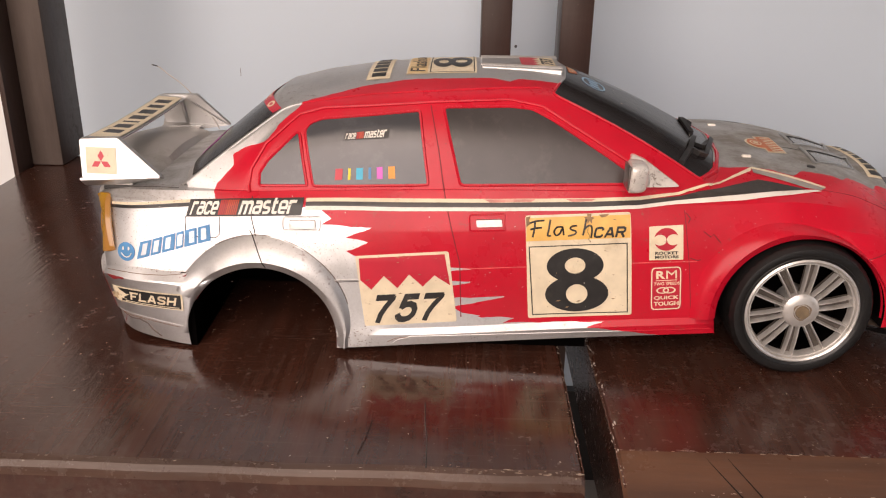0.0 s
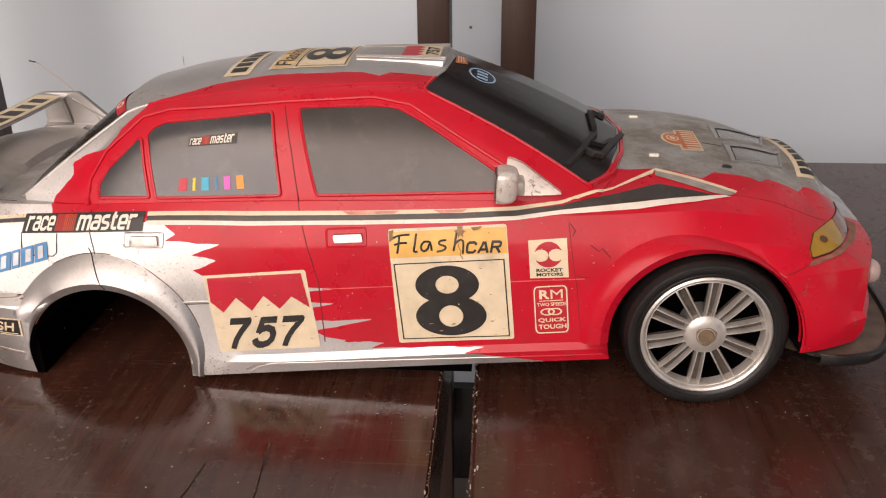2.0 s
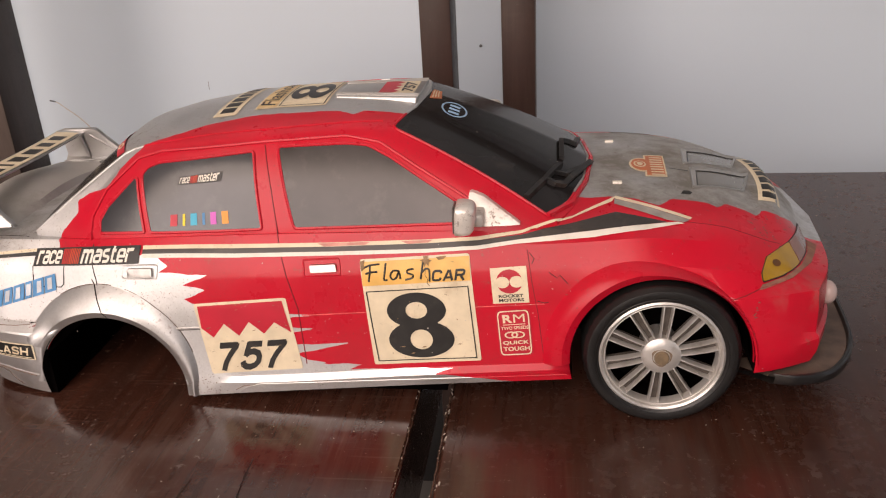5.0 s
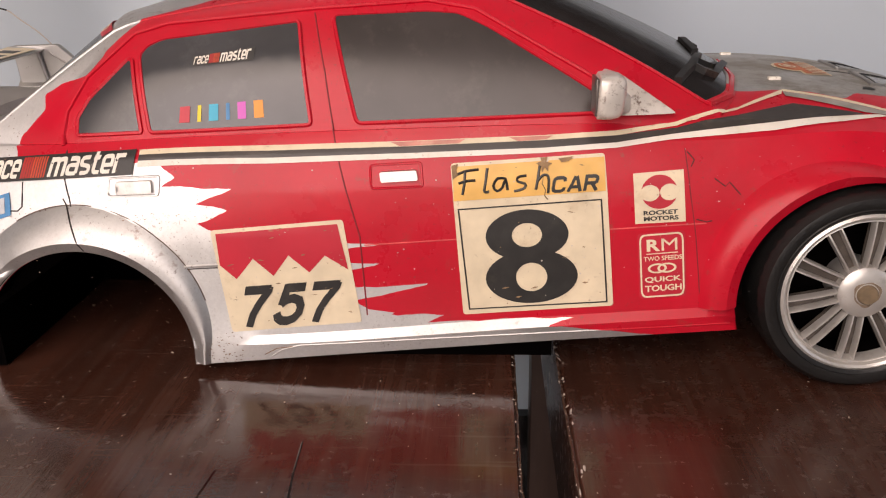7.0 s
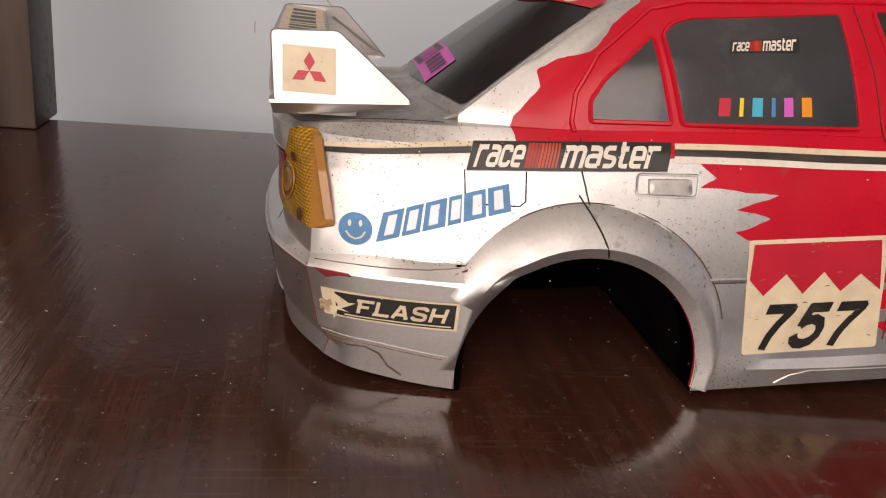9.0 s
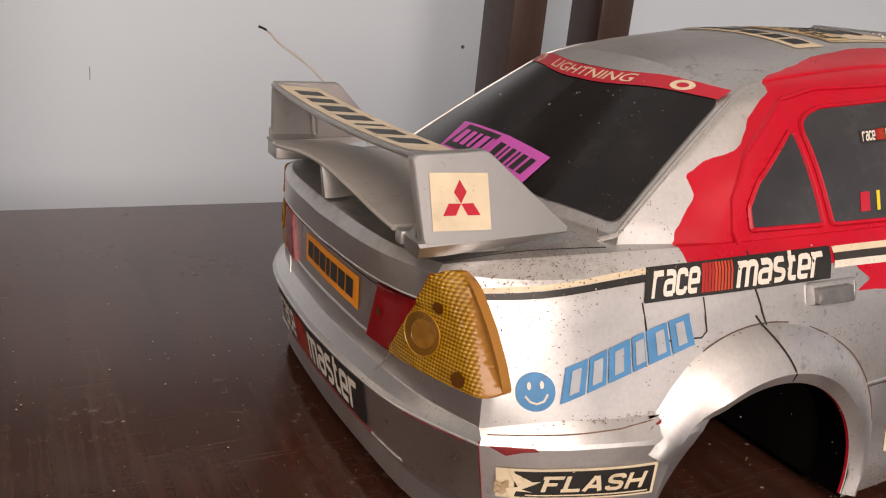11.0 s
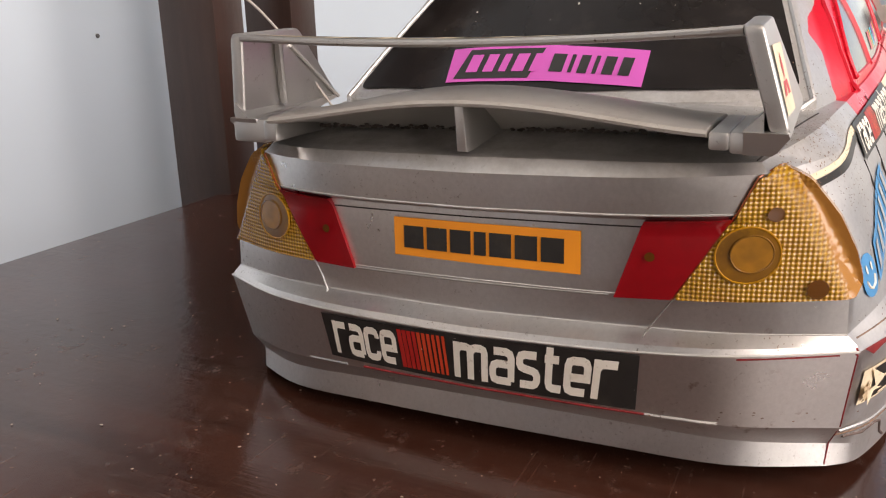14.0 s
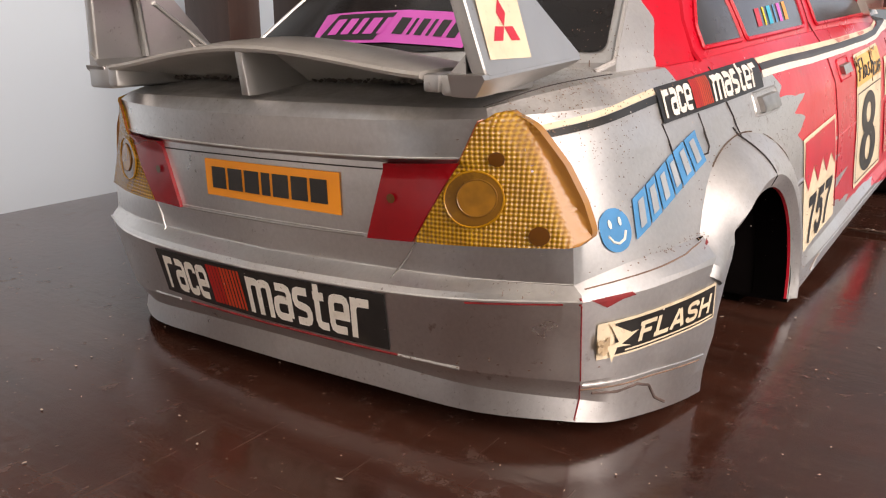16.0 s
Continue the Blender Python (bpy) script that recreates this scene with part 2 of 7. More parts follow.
    rb.inputs[1].default_value = 0.10
    k.new(ra.outputs[0], rb.inputs[2])
    k.new(rb.outputs[0], b.inputs["Roughness"])
    hg = n.new("ShaderNodeMath")
    hg.operation = "ADD"
    k.new(times(mottle, 0.5), hg.inputs[0])
    k.new(times(grain, 0.50), hg.inputs[1])
    hs = n.new("ShaderNodeMath")
    hs.operation = "ADD"
    k.new(hg.outputs[0], hs.inputs[0])
    k.new(times(streak((240, 240, 240), 0, 3, 0.35, 0.75, 1.0), 0.45), hs.inputs[1])
    bp = n.new("ShaderNodeBump")
    bp.inputs["Strength"].default_value, bp.inputs["Distance"].default_value = 0.10, 0.0007
    hb = n.new("ShaderNodeMath")
    hb.operation = "ADD"
    k.new(hs.outputs[0], hb.inputs[0])
    k.new(times(brush, 0.55), hb.inputs[1])
    k.new(hb.outputs[0], bp.inputs["Height"])
    k.new(bp.outputs["Normal"], b.inputs["Normal"])
    return m


def speckle(m, colour, scale, lo, hi, amount, patch_scale):
    """Small dirt specks in loose patches over a finished material."""
    nt = m.node_tree
    n, k = nt.nodes, nt.links
    b = n["Principled BSDF"]
    tc = n.new("ShaderNodeTexCoord")
    facs = []
    for sc_, a, c, top in ((scale, lo, hi, amount), (patch_scale, 0.44, 0.60, 1.0)):
        q = n.new("ShaderNodeTexNoise")
        q.inputs["Scale"].default_value, q.inputs["Detail"].default_value, q.inputs["Roughness"].default_value = sc_, 4, 0.68
        k.new(tc.outputs["Object"], q.inputs["Vector"])
        r = n.new("ShaderNodeMapRange")
        r.inputs["From Min"].default_value, r.inputs["From Max"].default_value, r.inputs["To Max"].default_value = a, c, top
        k.new(q.outputs["Fac"], r.inputs["Value"])
        facs.append(r.outputs["Result"])
    f = n.new("ShaderNodeMath")
    f.operation = "MULTIPLY"
    k.new(facs[0], f.inputs[0])
    k.new(facs[1], f.inputs[1])
    mx = n.new("ShaderNodeMix")
    mx.data_type = "RGBA"
    k.new(f.outputs[0], mx.inputs["Factor"])
    k.new(b.inputs["Base Color"].links[0].from_socket, mx.inputs["A"])
    mx.inputs["B"].default_value = (*colour, 1)
    k.new(mx.outputs["Result"], b.inputs["Base Color"])
    return m


PAINT = paint_material()
RED_PAINT = mat("red_paint", RED, 0.27, vary=0.08, stain=(0.2, 0.12, 0.09), stain_amount=0.35)
SILVER_PAINT = mat("silver_paint", (0.55, 0.543, 0.532), 0.43, 0.96, coat=0.06, vary=0.05, scale=60, stain=(0.25, 0.22, 0.18), stain_amount=0.22, bump=0.1, bump_scale=140)
speckle(SILVER_PAINT, (0.10, 0.06, 0.04), 800, 0.62, 0.70, 0.75, 22)
LIT_EDGE_SILVER = mat("rubbed_lit_silver_edge", (0.66, 0.655, 0.64), 0.30, 0.75, vary=0.12, scale=200, stain=(0.30, 0.24, 0.20), stain_amount=0.4, stain_scale=120)
GLASS_BLACK = mat("smoked_window", (0.042, 0.035, 0.034), 0.27, vary=0.35, scale=24, stain=(0.13, 0.115, 0.10), stain_amount=0.30, stain_scale=60, bump=0.06, bump_scale=45)
REAR_PANE = mat("clear_smoked_window", (0.046, 0.047, 0.052), 0.16, vary=0.35, scale=24, stain=(0.16, 0.16, 0.16), stain_amount=0.30, stain_scale=45, bump=0.14, bump_scale=38)
REAR_PANE.node_tree.nodes["Principled BSDF"].inputs["Specular IOR Level"].default_value = 0.62
GLASS_BLACK.node_tree.nodes["Principled BSDF"].inputs["Specular IOR Level"].default_value = 0.52
SCREEN_BLACK = mat("dark_screen", (0.013, 0.011, 0.011), 0.20, vary=0.3, stain=(0.14, 0.12, 0.10), stain_amount=0.14, stain_scale=40)
SCREEN_BLACK.node_tree.nodes["Principled BSDF"].inputs["Specular IOR Level"].default_value = 0.20
BLACK_PLASTIC = mat("black_plastic", (0.012, 0.012, 0.012), 0.5, vary=0.3)
# Near-black without gloss: the shade inside and under the car, put into the colour.
SHADE_BLACK = mat("shade_black", (0.0025, 0.002, 0.002), 0.95, vary=0.3)
SHADE_BLACK.node_tree.nodes["Principled BSDF"].inputs["Specular IOR Level"].default_value = 0.0
RUBBER = mat("rubber", (0.009, 0.0088, 0.0088), 0.40, vary=0.3, bump=0.2, bump_scale=500, stain=(0.09, 0.07, 0.06), stain_amount=0.3)
RIM_SILVER = mat("rim_silver", (0.64, 0.62, 0.59), 0.36, 0.6, vary=0.10, scale=120, stain=(0.20, 0.15, 0.11), stain_amount=0.6, stain_scale=90, bump=0.1, bump_scale=700)
# Dark brown for the spoke webs: the shade between the ridges as colour.
RIM_SHADE = mat("shaded_spoke_recess", (0.075, 0.062, 0.052), 0.7, 0.0, vary=0.3, scale=200)
RUST = mat("hub_rust", (0.22, 0.16, 0.10), 0.6, 0.4, vary=0.3, scale=300)
STICKER_CREAM = mat("sticker_cream", CREAM, 0.45, vary=0.10, scale=120, stain=(0.42, 0.28, 0.14), stain_amount=0.5, stain_scale=70)
speckle(STICKER_CREAM, (0.20, 0.11, 0.05), 620, 0.61, 0.69, 0.8, 38)
STICKER_YELLOW = mat("sticker_yellow", (0.80, 0.46, 0.12), 0.45, vary=0.12, scale=120, stain=(0.62, 0.48, 0.28), stain_amount=0.6, stain_scale=60)
STICKER_BLACK = mat("sticker_black", (0.018, 0.017, 0.016), 0.42, vary=0.3, scale=200, stain=(0.25, 0.2, 0.15), stain_amount=0.12, stain_scale=90)
STICKER_WHITE = mat("sticker_white", (0.78, 0.74, 0.66), 0.42, vary=0.06, scale=150, stain=(0.45, 0.35, 0.22), stain_amount=0.35, stain_scale=90)
speckle(STICKER_WHITE, (0.20, 0.12, 0.07), 700, 0.62, 0.70, 0.7, 38)
STICKER_RED = mat("sticker_red", (0.52, 0.015, 0.035), 0.4, vary=0.1)
STICKER_ORANGE = mat("sticker_orange", (0.85, 0.30, 0.02), 0.4, vary=0.05)
STICKER_PINK = mat("sticker_pink", (0.66, 0.11, 0.52), 0.45, vary=0.05)
PALE_SILVER = mat("pale_silver_print", (0.50, 0.53, 0.56), 0.4, 0.5, vary=0.1, scale=200)
STICKER_BLUE = mat("sticker_blue", (0.06, 0.25, 0.50), 0.5, vary=0.12, scale=200)
LIGHT_BLUE = mat("pale_blue_ink", (0.30, 0.50, 0.68), 0.5)
INK_YELLOW = mat("yellow_ink", (0.85, 0.65, 0.03), 0.5)
INK_CYAN = mat("cyan_ink", (0.03, 0.45, 0.65), 0.5)
TABLE_WOOD = wood_material("dark_varnished_wood", (0.029, 0.0098, 0.0062), (0.072, 0.0245, 0.0150), 0.12, 1, 0.75, 0.66)
DULL_WOOD = wood_material("dull_varnished_wood", (0.033, 0.0115, 0.0073), (0.082, 0.0282, 0.0173), 0.20, 1, 0.85, 0.50)
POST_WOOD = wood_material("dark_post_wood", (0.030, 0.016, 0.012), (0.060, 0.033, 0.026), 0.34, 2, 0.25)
# Lighter copy of the post wood, with the window's light in its colour.
POST_LIT = wood_material("lit_post_wood", (0.07, 0.050, 0.042), (0.13, 0.10, 0.085), 0.40, 2, 0.4)
BARE_WOOD = wood_material("bare_brown_wood", (0.052, 0.021, 0.012), (0.140, 0.062, 0.033), 0.26, 0, 0.7)
WORN_LIT_EDGE = wood_material("worn_lit_varnish_edge", (0.045, 0.021, 0.014), (0.120, 0.068, 0.048), 0.22, 0, 0.9)
GAP_BLACK = mat("black_lacquer", (0.008, 0.007, 0.007), 0.18, vary=0.4, scale=30)
WALL = mat("pale_blue_grey_plaster", (0.545, 0.63, 0.70), 0.40, vary=0.03, scale=2.5, bump=0.05, bump_scale=60)
CEILING = mat("ceiling_board", (0.60, 0.57, 0.53), 0.8, vary=0.06, scale=2)
DARK_PANEL = mat("grey_panelling", (0.118, 0.118, 0.120), 0.7, vary=0.10, scale=2)
FLOOR = mat("floor_tile_grey", (0.17, 0.155, 0.14), 0.4, vary=0.1, scale=3)


# ---- mesh helpers ----
def finish(bm, name, material, parent=None, label="", sharp=32.0, smooth=True, at=None):
    bmesh.ops.recalc_face_normals(bm, faces=bm.faces)
    if smooth:
        lim = radians(sharp)
        for f in bm.faces:
            f.smooth = True
        for e in bm.edges:
            e.smooth = len(e.link_faces) == 2 and e.calc_face_angle(0.0) < lim
    me = bpy.data.meshes.new(name)
    bm.to_mesh(me)
    bm.free()
    for q in material if isinstance(material, (list, tuple)) else [material]:
        me.materials.append(q)
    ob = new(name, me)
    if parent:
        ob.parent = parent
    if label:
        ob["label"] = label
    return ob


def part(name, bm, material, parent, label="", sharp=32.0, smooth=True):
    return finish(bm, name, material, parent, label, sharp, smooth)


def box(bm, x0, x1, y0, y1, z0, z1, bevel=0.0, segments=2):
    vs = bmesh.ops.create_cube(bm, size=1.0)["verts"]
    bmesh.ops.scale(bm, vec=(x1 - x0, y1 - y0, z1 - z0), verts=vs)
    bmesh.ops.translate(bm, vec=((x0 + x1) / 2, (y0 + y1) / 2, (z0 + z1) / 2), verts=vs)
    if bevel:
        es = list({e for v in vs for e in v.link_edges})
        bmesh.ops.bevel(bm, geom=es, offset=bevel, segments=segments, profile=0.5, affect="EDGES")
    return bm


def spline(points, n):
    """n + 1 points along a Catmull-Rom curve, by control index."""
    p = [Vector(q) for q in points]
    out = []
    for i in range(n + 1):
        u = i / n * (len(p) - 1)
        a = min(int(u), len(p) - 2)
        t = u - a
        p0, p1, p2, p3 = p[max(a - 1, 0)], p[a], p[a + 1], p[min(a + 2, len(p) - 1)]
        out.append(0.5 * (2 * p1 + (p2 - p0) * t + (2 * p0 - 5 * p1 + 4 * p2 - p3) * t * t + (3 * p1 - p0 - 3 * p2 + p3) * t ** 3))
    return out


def grid(bm, rows, close_u=False):
    """Quads over rows of points of equal length."""
    vs = [[bm.verts.new(p) for p in r] for r in rows]
    for i in range(len(vs) - 1):
        m = len(vs[i])
        for j in range(m if close_u else m - 1):
            try:
                bm.faces.new((vs[i][j], vs[i][(j + 1) % m], vs[i + 1][(j + 1) % m], vs[i + 1][j]))
            except ValueError:
                pass
    return vs


def tube(bm, points, radius, sides=8, taper=1.0):
    pts = [Vector(p) for p in points]
    rings = []
    for i, p in enumerate(pts):
        d = (pts[min(i + 1, len(pts) - 1)] - pts[max(i - 1, 0)]).normalized()
        a = d.orthogonal().normalized() if not rings else (rings[-1][1] - d * rings[-1][1].dot(d)).normalized()
        c = d.cross(a)
        r = radius * (1 + (taper - 1) * i / max(1, len(pts) - 1))
        rings.append(([p + r * (math.cos(2 * math.pi * s / sides) * a + math.sin(2 * math.pi * s / sides) * c) for s in range(sides)], a))
    vs = grid(bm, [r[0] for r in rings], True)
    bm.faces.new(vs[0][::-1])
    bm.faces.new(vs[-1])
    return bm


# ---- the room ----
def slab(name, x0, x1, y0, y1, z0, z1, material, label, category):
    bm = bmesh.new()
    box(bm, x0, x1, y0, y1, z0, z1)
    return tagged(finish(bm, name, material, smooth=False), label, category, kind="structure")


def wall_with_opening(name, axis, at, thick, a0, a1, z0, z1, o0, o1, oz0, oz1, label):
    """A wall across axis, with one opening through it."""
    bm = bmesh.new()
    for s0, s1, h0, h1 in ((a0, o0, z0, z1), (o1, a1, z0, z1), (o0, o1, z0, oz0), (o0, o1, oz1, z1)):
        if s1 - s0 > 0.001 and h1 - h0 > 0.001:
            if axis == "y":
                box(bm, s0, s1, at, at + thick, h0, h1)
            else:
                box(bm, at, at + thick, s0, s1, h0, h1)
    return tagged(finish(bm, name, WALL, smooth=False), label, "wall", kind="structure")


FLOOR_Z, CEIL_Z, NORTH = -0.405, 2.45, 0.365
slab("floor", -2.9, 3.1, -2.3, 0.6, FLOOR_Z - 0.1, FLOOR_Z, FLOOR, "grey tiled floor under the bench", "floor")
slab("ceiling", -2.9, 3.1, -2.3, 0.6, CEIL_Z, CEIL_Z + 0.1, CEILING, "plain pale ceiling", "ceiling")
wall_north = slab("wall_north", -2.9, 3.1, NORTH, NORTH + 0.15, FLOOR_Z, CEIL_Z, WALL, "pale blue-grey plastered wall behind the bench", "wall")
wall_with_opening("wall_south", "y", -2.25, 0.15, -2.9, 3.1, FLOOR_Z, CEIL_Z, -2.10, 0.40, 0.08, 2.34, "pale plastered wall with a wide window opening")
slab("wall_west", -2.9, -2.75, -2.1, NORTH, FLOOR_Z, CEIL_Z, DARK_PANEL, "plain dull grey panelled wall", "wall")
wall_with_opening("wall_east", "x", 2.85, 0.15, -2.1, NORTH, FLOOR_Z, CEIL_Z, -1.7, -0.28, FLOOR_Z, 1.65, "pale plastered wall with a bright doorway")
# Unseen leaf, added so that the bench reflects less white beyond the casing.
slab("door_1", -1.35, -0.602, NORTH - 0.010, NORTH - 0.002, FLOOR_Z, 1.62, mat("dull_grey_paint", (0.38, 0.37, 0.36), 0.4, vary=0.04, scale=4), "unseen grey door leaf, added to dull the bench's reflections", "door")
slab("trim", -0.600, -0.412, NORTH - 0.012, NORTH - 0.002, FLOOR_Z, 1.65, mat("white_gloss_paint", (0.80, 0.80, 0.78), 0.35, vary=0.02, scale=4), "white painted door casing beside the bench", "door casing")


slab("baseboard", -0.41, 2.85, NORTH - 0.012, NORTH, FLOOR_Z, -0.287, GAP_BLACK, "glossy black skirting board under the pale wall", "skirting board")

bm = bmesh.new()
box(bm, -0.2234, -0.2228, NORTH - 0.0003, NORTH + 0.001, 0.0505, 0.0590, 0.0002)
part("scratch", bm, mat("scratched_plaster", (0.25, 0.26, 0.27), 0.8), wall_north, "short grey scratch")

bm = bmesh.new()
bmesh.ops.create_uvsphere(bm, u_segments=12, v_segments=8, radius=0.0014)
bmesh.ops.translate(bm, verts=bm.verts, vec=(0.0437, NORTH - 0.0004, 0.0855))
tagged(finish(bm, "nail", mat("dull_nail", (0.12, 0.12, 0.12), 0.6, 0.3)), "small dull nail head in the plaster wall", "nail")

# ---- the bench ----
def bench_board(x0, x1, front, back, thick, mat_, worn=False):
    """A thick varnished board, rounded along its front edge."""
    bm = bmesh.new()
    prof = [(back, -thick), (back, -0.001), (back - 0.002, 0.0)]
    if worn:
        prof += [(front + 0.028, 0.0), (front + 0.026, -0.0012), (front + 0.004, -0.0065), (front, -0.010)]
    else:
        prof += [(front + 0.006, 0.0), (front + 0.003, -0.0008), (front + 0.001, -0.0028), (front, -0.006)]
    prof += [(front, -thick)]
    xs = [x0, x0 + 0.0015] + [x0 + (x1 - x0) * i / 24 for i in range(1, 24)] + [x1 - 0.0015, x1]
    rows = []
    for x in xs:
        drop = 0.0015 if x in (xs[0], xs[-1]) else 0.0
        wob_ = 0.0009 * noise.noise((x * 30, front * 9, 0.3))
        rows.append([(x, y + (wob_ if i >= len(prof) - 5 else 0), z - (drop if z > -thick else 0)) for i, (y, z) in enumerate(prof)])
    vs = grid(bm, rows, True)
    bm.faces.new(vs[0][::-1])
    bm.faces.new(vs[-1])
    if not worn:
        # Paler rim: worn varnish plus the rounded edge's highlight, both in the colour.
        for f in bm.faces:
            c = f.calc_center_median()
            if c.y < front + 0.0062 and c.z > -0.0062:
                f.material_index = 1
    if worn:
        bm.faces.ensure_lookup_table()
        for f in bm.faces:
            c = f.calc_center_median()
            if c.y < front + 0.0275 and c.z > -0.009:
                f.material_index = 1
    return bm


bench = tagged(new("bench"), "dark brown varnished wooden bench with worn edges", "bench")
SEAT_BACK = 0.249
part("seat_board", bench_board(-0.3652, 0.047, -0.1835, SEAT_BACK, 0.045, TABLE_WOOD), [TABLE_WOOD, WORN_LIT_EDGE], bench, sharp=25)
part("seat_board", bench_board(0.0622, 0.455, -0.190, SEAT_BACK, 0.045, DULL_WOOD, True), [DULL_WOOD, BARE_WOOD], bench, "dark board with a bare brown front edge", sharp=25)
for bx0, bx1, by0, by1 in ((0.0078, 0.0322, 0.2385, 0.2770), (0.0708, 0.0965, 0.2345, 0.2690)):
    bm = bmesh.new()
    box(bm, bx0, bx1, by0, by1, -0.38, 0.55, 0.0015)
    part("back_slat", bm, POST_WOOD, bench)
bm = bmesh.new()
box(bm, -0.3653, -0.339, 0.2165, 0.262, 0.0003, 0.60, 0.0015)
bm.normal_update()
# The face towards the window gets the lit wood, all others the dark one.
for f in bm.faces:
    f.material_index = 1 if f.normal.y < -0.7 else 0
part("corner_post", bm, [POST_WOOD, POST_LIT], bench)
bm = bmesh.new()
box(bm, -0.3700, -0.3656, 0.194, 0.262, -0.40, 0.60, 0.0008)
part("side_panel", bm, POST_WOOD, bench)
bm = bmesh.new()
box(bm, -0.338, 0.455, 0.2290, 0.2800, 0.285, 0.36, 0.002)
part("back_rail", bm, POST_WOOD, bench)
for lx in (-0.36, 0.40):
    for ly in (-0.17, 0.18):
        bm = bmesh.new()
        box(bm, lx, lx + 0.05, ly, ly + 0.05, FLOOR_Z, -0.0452, 0.002)
        part("leg", bm, POST_WOOD, bench)


def flakes(spots, material, label, name):
    """Tiny flat flakes at (x, y, z, size, stretch along x, turn)."""
    vs, fs = [], []
    for x, y, z, size, stretch, turn in spots:
        o = len(vs)
        k = random.choice((4, 5, 6))
        for i in range(k):
            a = 2 * math.pi * i / k
            r = size * random.uniform(0.5, 1.1)
            u, w = r * math.cos(a) * stretch, r * math.sin(a)
            vs.append((x + u * math.cos(turn) - w * math.sin(turn), y + u * math.sin(turn) + w * math.cos(turn), z + random.uniform(0.0, 0.0001)))
        fs.append(list(range(o, o + k)))
    me = bpy.data.meshes.new(name)
    me.from_pydata(vs, [], fs)
    me.materials.append(material)
    ob = new(name, me)
    ob["label"], ob["kind"] = label, "stuff"
    return ob


rng = random.Random(5)
dust = [(rng.uniform(-0.36, 0.44), rng.uniform(-0.178, 0.24), 0.0003, 0.00012 + 0.00035 * rng.random() ** 5, rng.uniform(0.8, 2.2), rng.uniform(0, 3.1)) for _ in range(2600)]
dust = [d for d in dust if not 0.045 < d[0] < 0.064 and not (d[0] > 0.06 and d[1] < -0.158)]
tagged(flakes(dust, mat("pale_dust", (0.42, 0.36, 0.29), 0.9, vary=0.3, scale=400), "", "dust"), "pale dust specks scattered over the dark bench", "dust", kind="stuff")
chips = []
for _ in range(35):
    y = rng.uniform(-0.185, -0.03)
    chips.append((0.0619 + rng.gauss(0, 0.0003) + 0.0003 * math.sin(y * 160), y, 0.0002, rng.uniform(0.0001, 0.0004), rng.uniform(1, 3), 1.57 + rng.uniform(-0.4, 0.4)))
for _ in range(30):
    y = rng.uniform(-0.178, -0.03)
    chips.append((0.0462 + rng.gauss(0, 0.0003), y, 0.0002, rng.uniform(0.0001, 0.0004), rng.uniform(1, 4), 1.57 + rng.uniform(-0.3, 0.3)))
for _ in range(130):
    x = rng.uniform(0.064, 0.42)
    chips.append((x, -0.1622 + rng.gauss(0, 0.0003), 0.0002, rng.uniform(0.0001, 0.0004), rng.uniform(2, 7), rng.uniform(-0.1, 0.1)))
for _ in range(60):
    x = rng.uniform(-0.30, 0.045)
    chips.append((x, -0.1790 + rng.gauss(0, 0.0012), 0.0001, rng.uniform(0.0001, 0.0004), rng.uniform(1, 4), rng.uniform(-0.3, 0.3)))
edge_rng = random.Random(12)
for ex, y0, y1, rad in ((0.0619, -0.186, -0.035, 0.00042), (0.0466, -0.180, -0.060, 0.00025)):
    pts = [(ex + edge_rng.gauss(0, 0.00012), y0 + (y1 - y0) * i / 40, -0.00028 + edge_rng.gauss(0, 0.00008)) for i in range(41)]
    part("worn_edge", tube(bmesh.new(), pts, rad, 6), WORN_LIT_EDGE, bench, "pale line where varnish is rubbed off")
rim = [(0.0635 + 0.38 * i / 120, -0.1868 + edge_rng.gauss(0, 0.0004), -0.0063 + edge_rng.gauss(0, 0.0003)) for i in range(121)]
part("worn_edge", tube(bmesh.new(), rim, 0.0007, 6), mat("rubbed_bare_wood", (0.34, 0.25, 0.19), 0.6, vary=0.5, scale=160), bench, "pale chipped rim of bare wood")
for _ in range(60):
    chips.append((rng.uniform(0.066, 0.42), -0.1825 + rng.gauss(0, 0.0015), -0.0050, rng.uniform(0.0002, 0.0007), rng.uniform(1, 4), rng.uniform(-0.3, 0.3)))
for _ in range(26):
    chips.append((rng.uniform(0.0, 0.046), -0.1800 + rng.gauss(0, 0.0012), 0.0002, rng.uniform(0.0002, 0.0008), rng.uniform(1, 4), rng.uniform(-0.3, 0.3)))
fl_ = flakes(chips, mat("bare_chip", (0.36, 0.28, 0.22), 0.7, vary=0.3, scale=500), "", "chipped_varnish")
fl_.parent = bench
fl_["label"] = "pale chips where varnish has flaked"
pale = []
for _ in range(34):
    y = edge_rng.uniform(-0.188, -0.045)
    pale.append((0.0626 + 0.0009 * math.sin(y * 210) + edge_rng.gauss(0, 0.0004), y, 0.0003, edge_rng.uniform(0.00015, 0.0005), edge_rng.uniform(1.5, 6.0), 1.57 + edge_rng.uniform(-0.5, 0.5)))
for _ in range(14):
    y = edge_rng.uniform(-0.180, -0.070)
    pale.append((0.0458 + edge_rng.gauss(0, 0.0004), y, 0.0003, edge_rng.uniform(0.0002, 0.0005), edge_rng.uniform(1.2, 3.0), 1.57 + edge_rng.uniform(-0.4, 0.4)))
slot_chip = flakes(pale, mat("white_chip", (0.55, 0.50, 0.45), 0.6, vary=0.2, scale=500), "", "chipped_slot_edge")
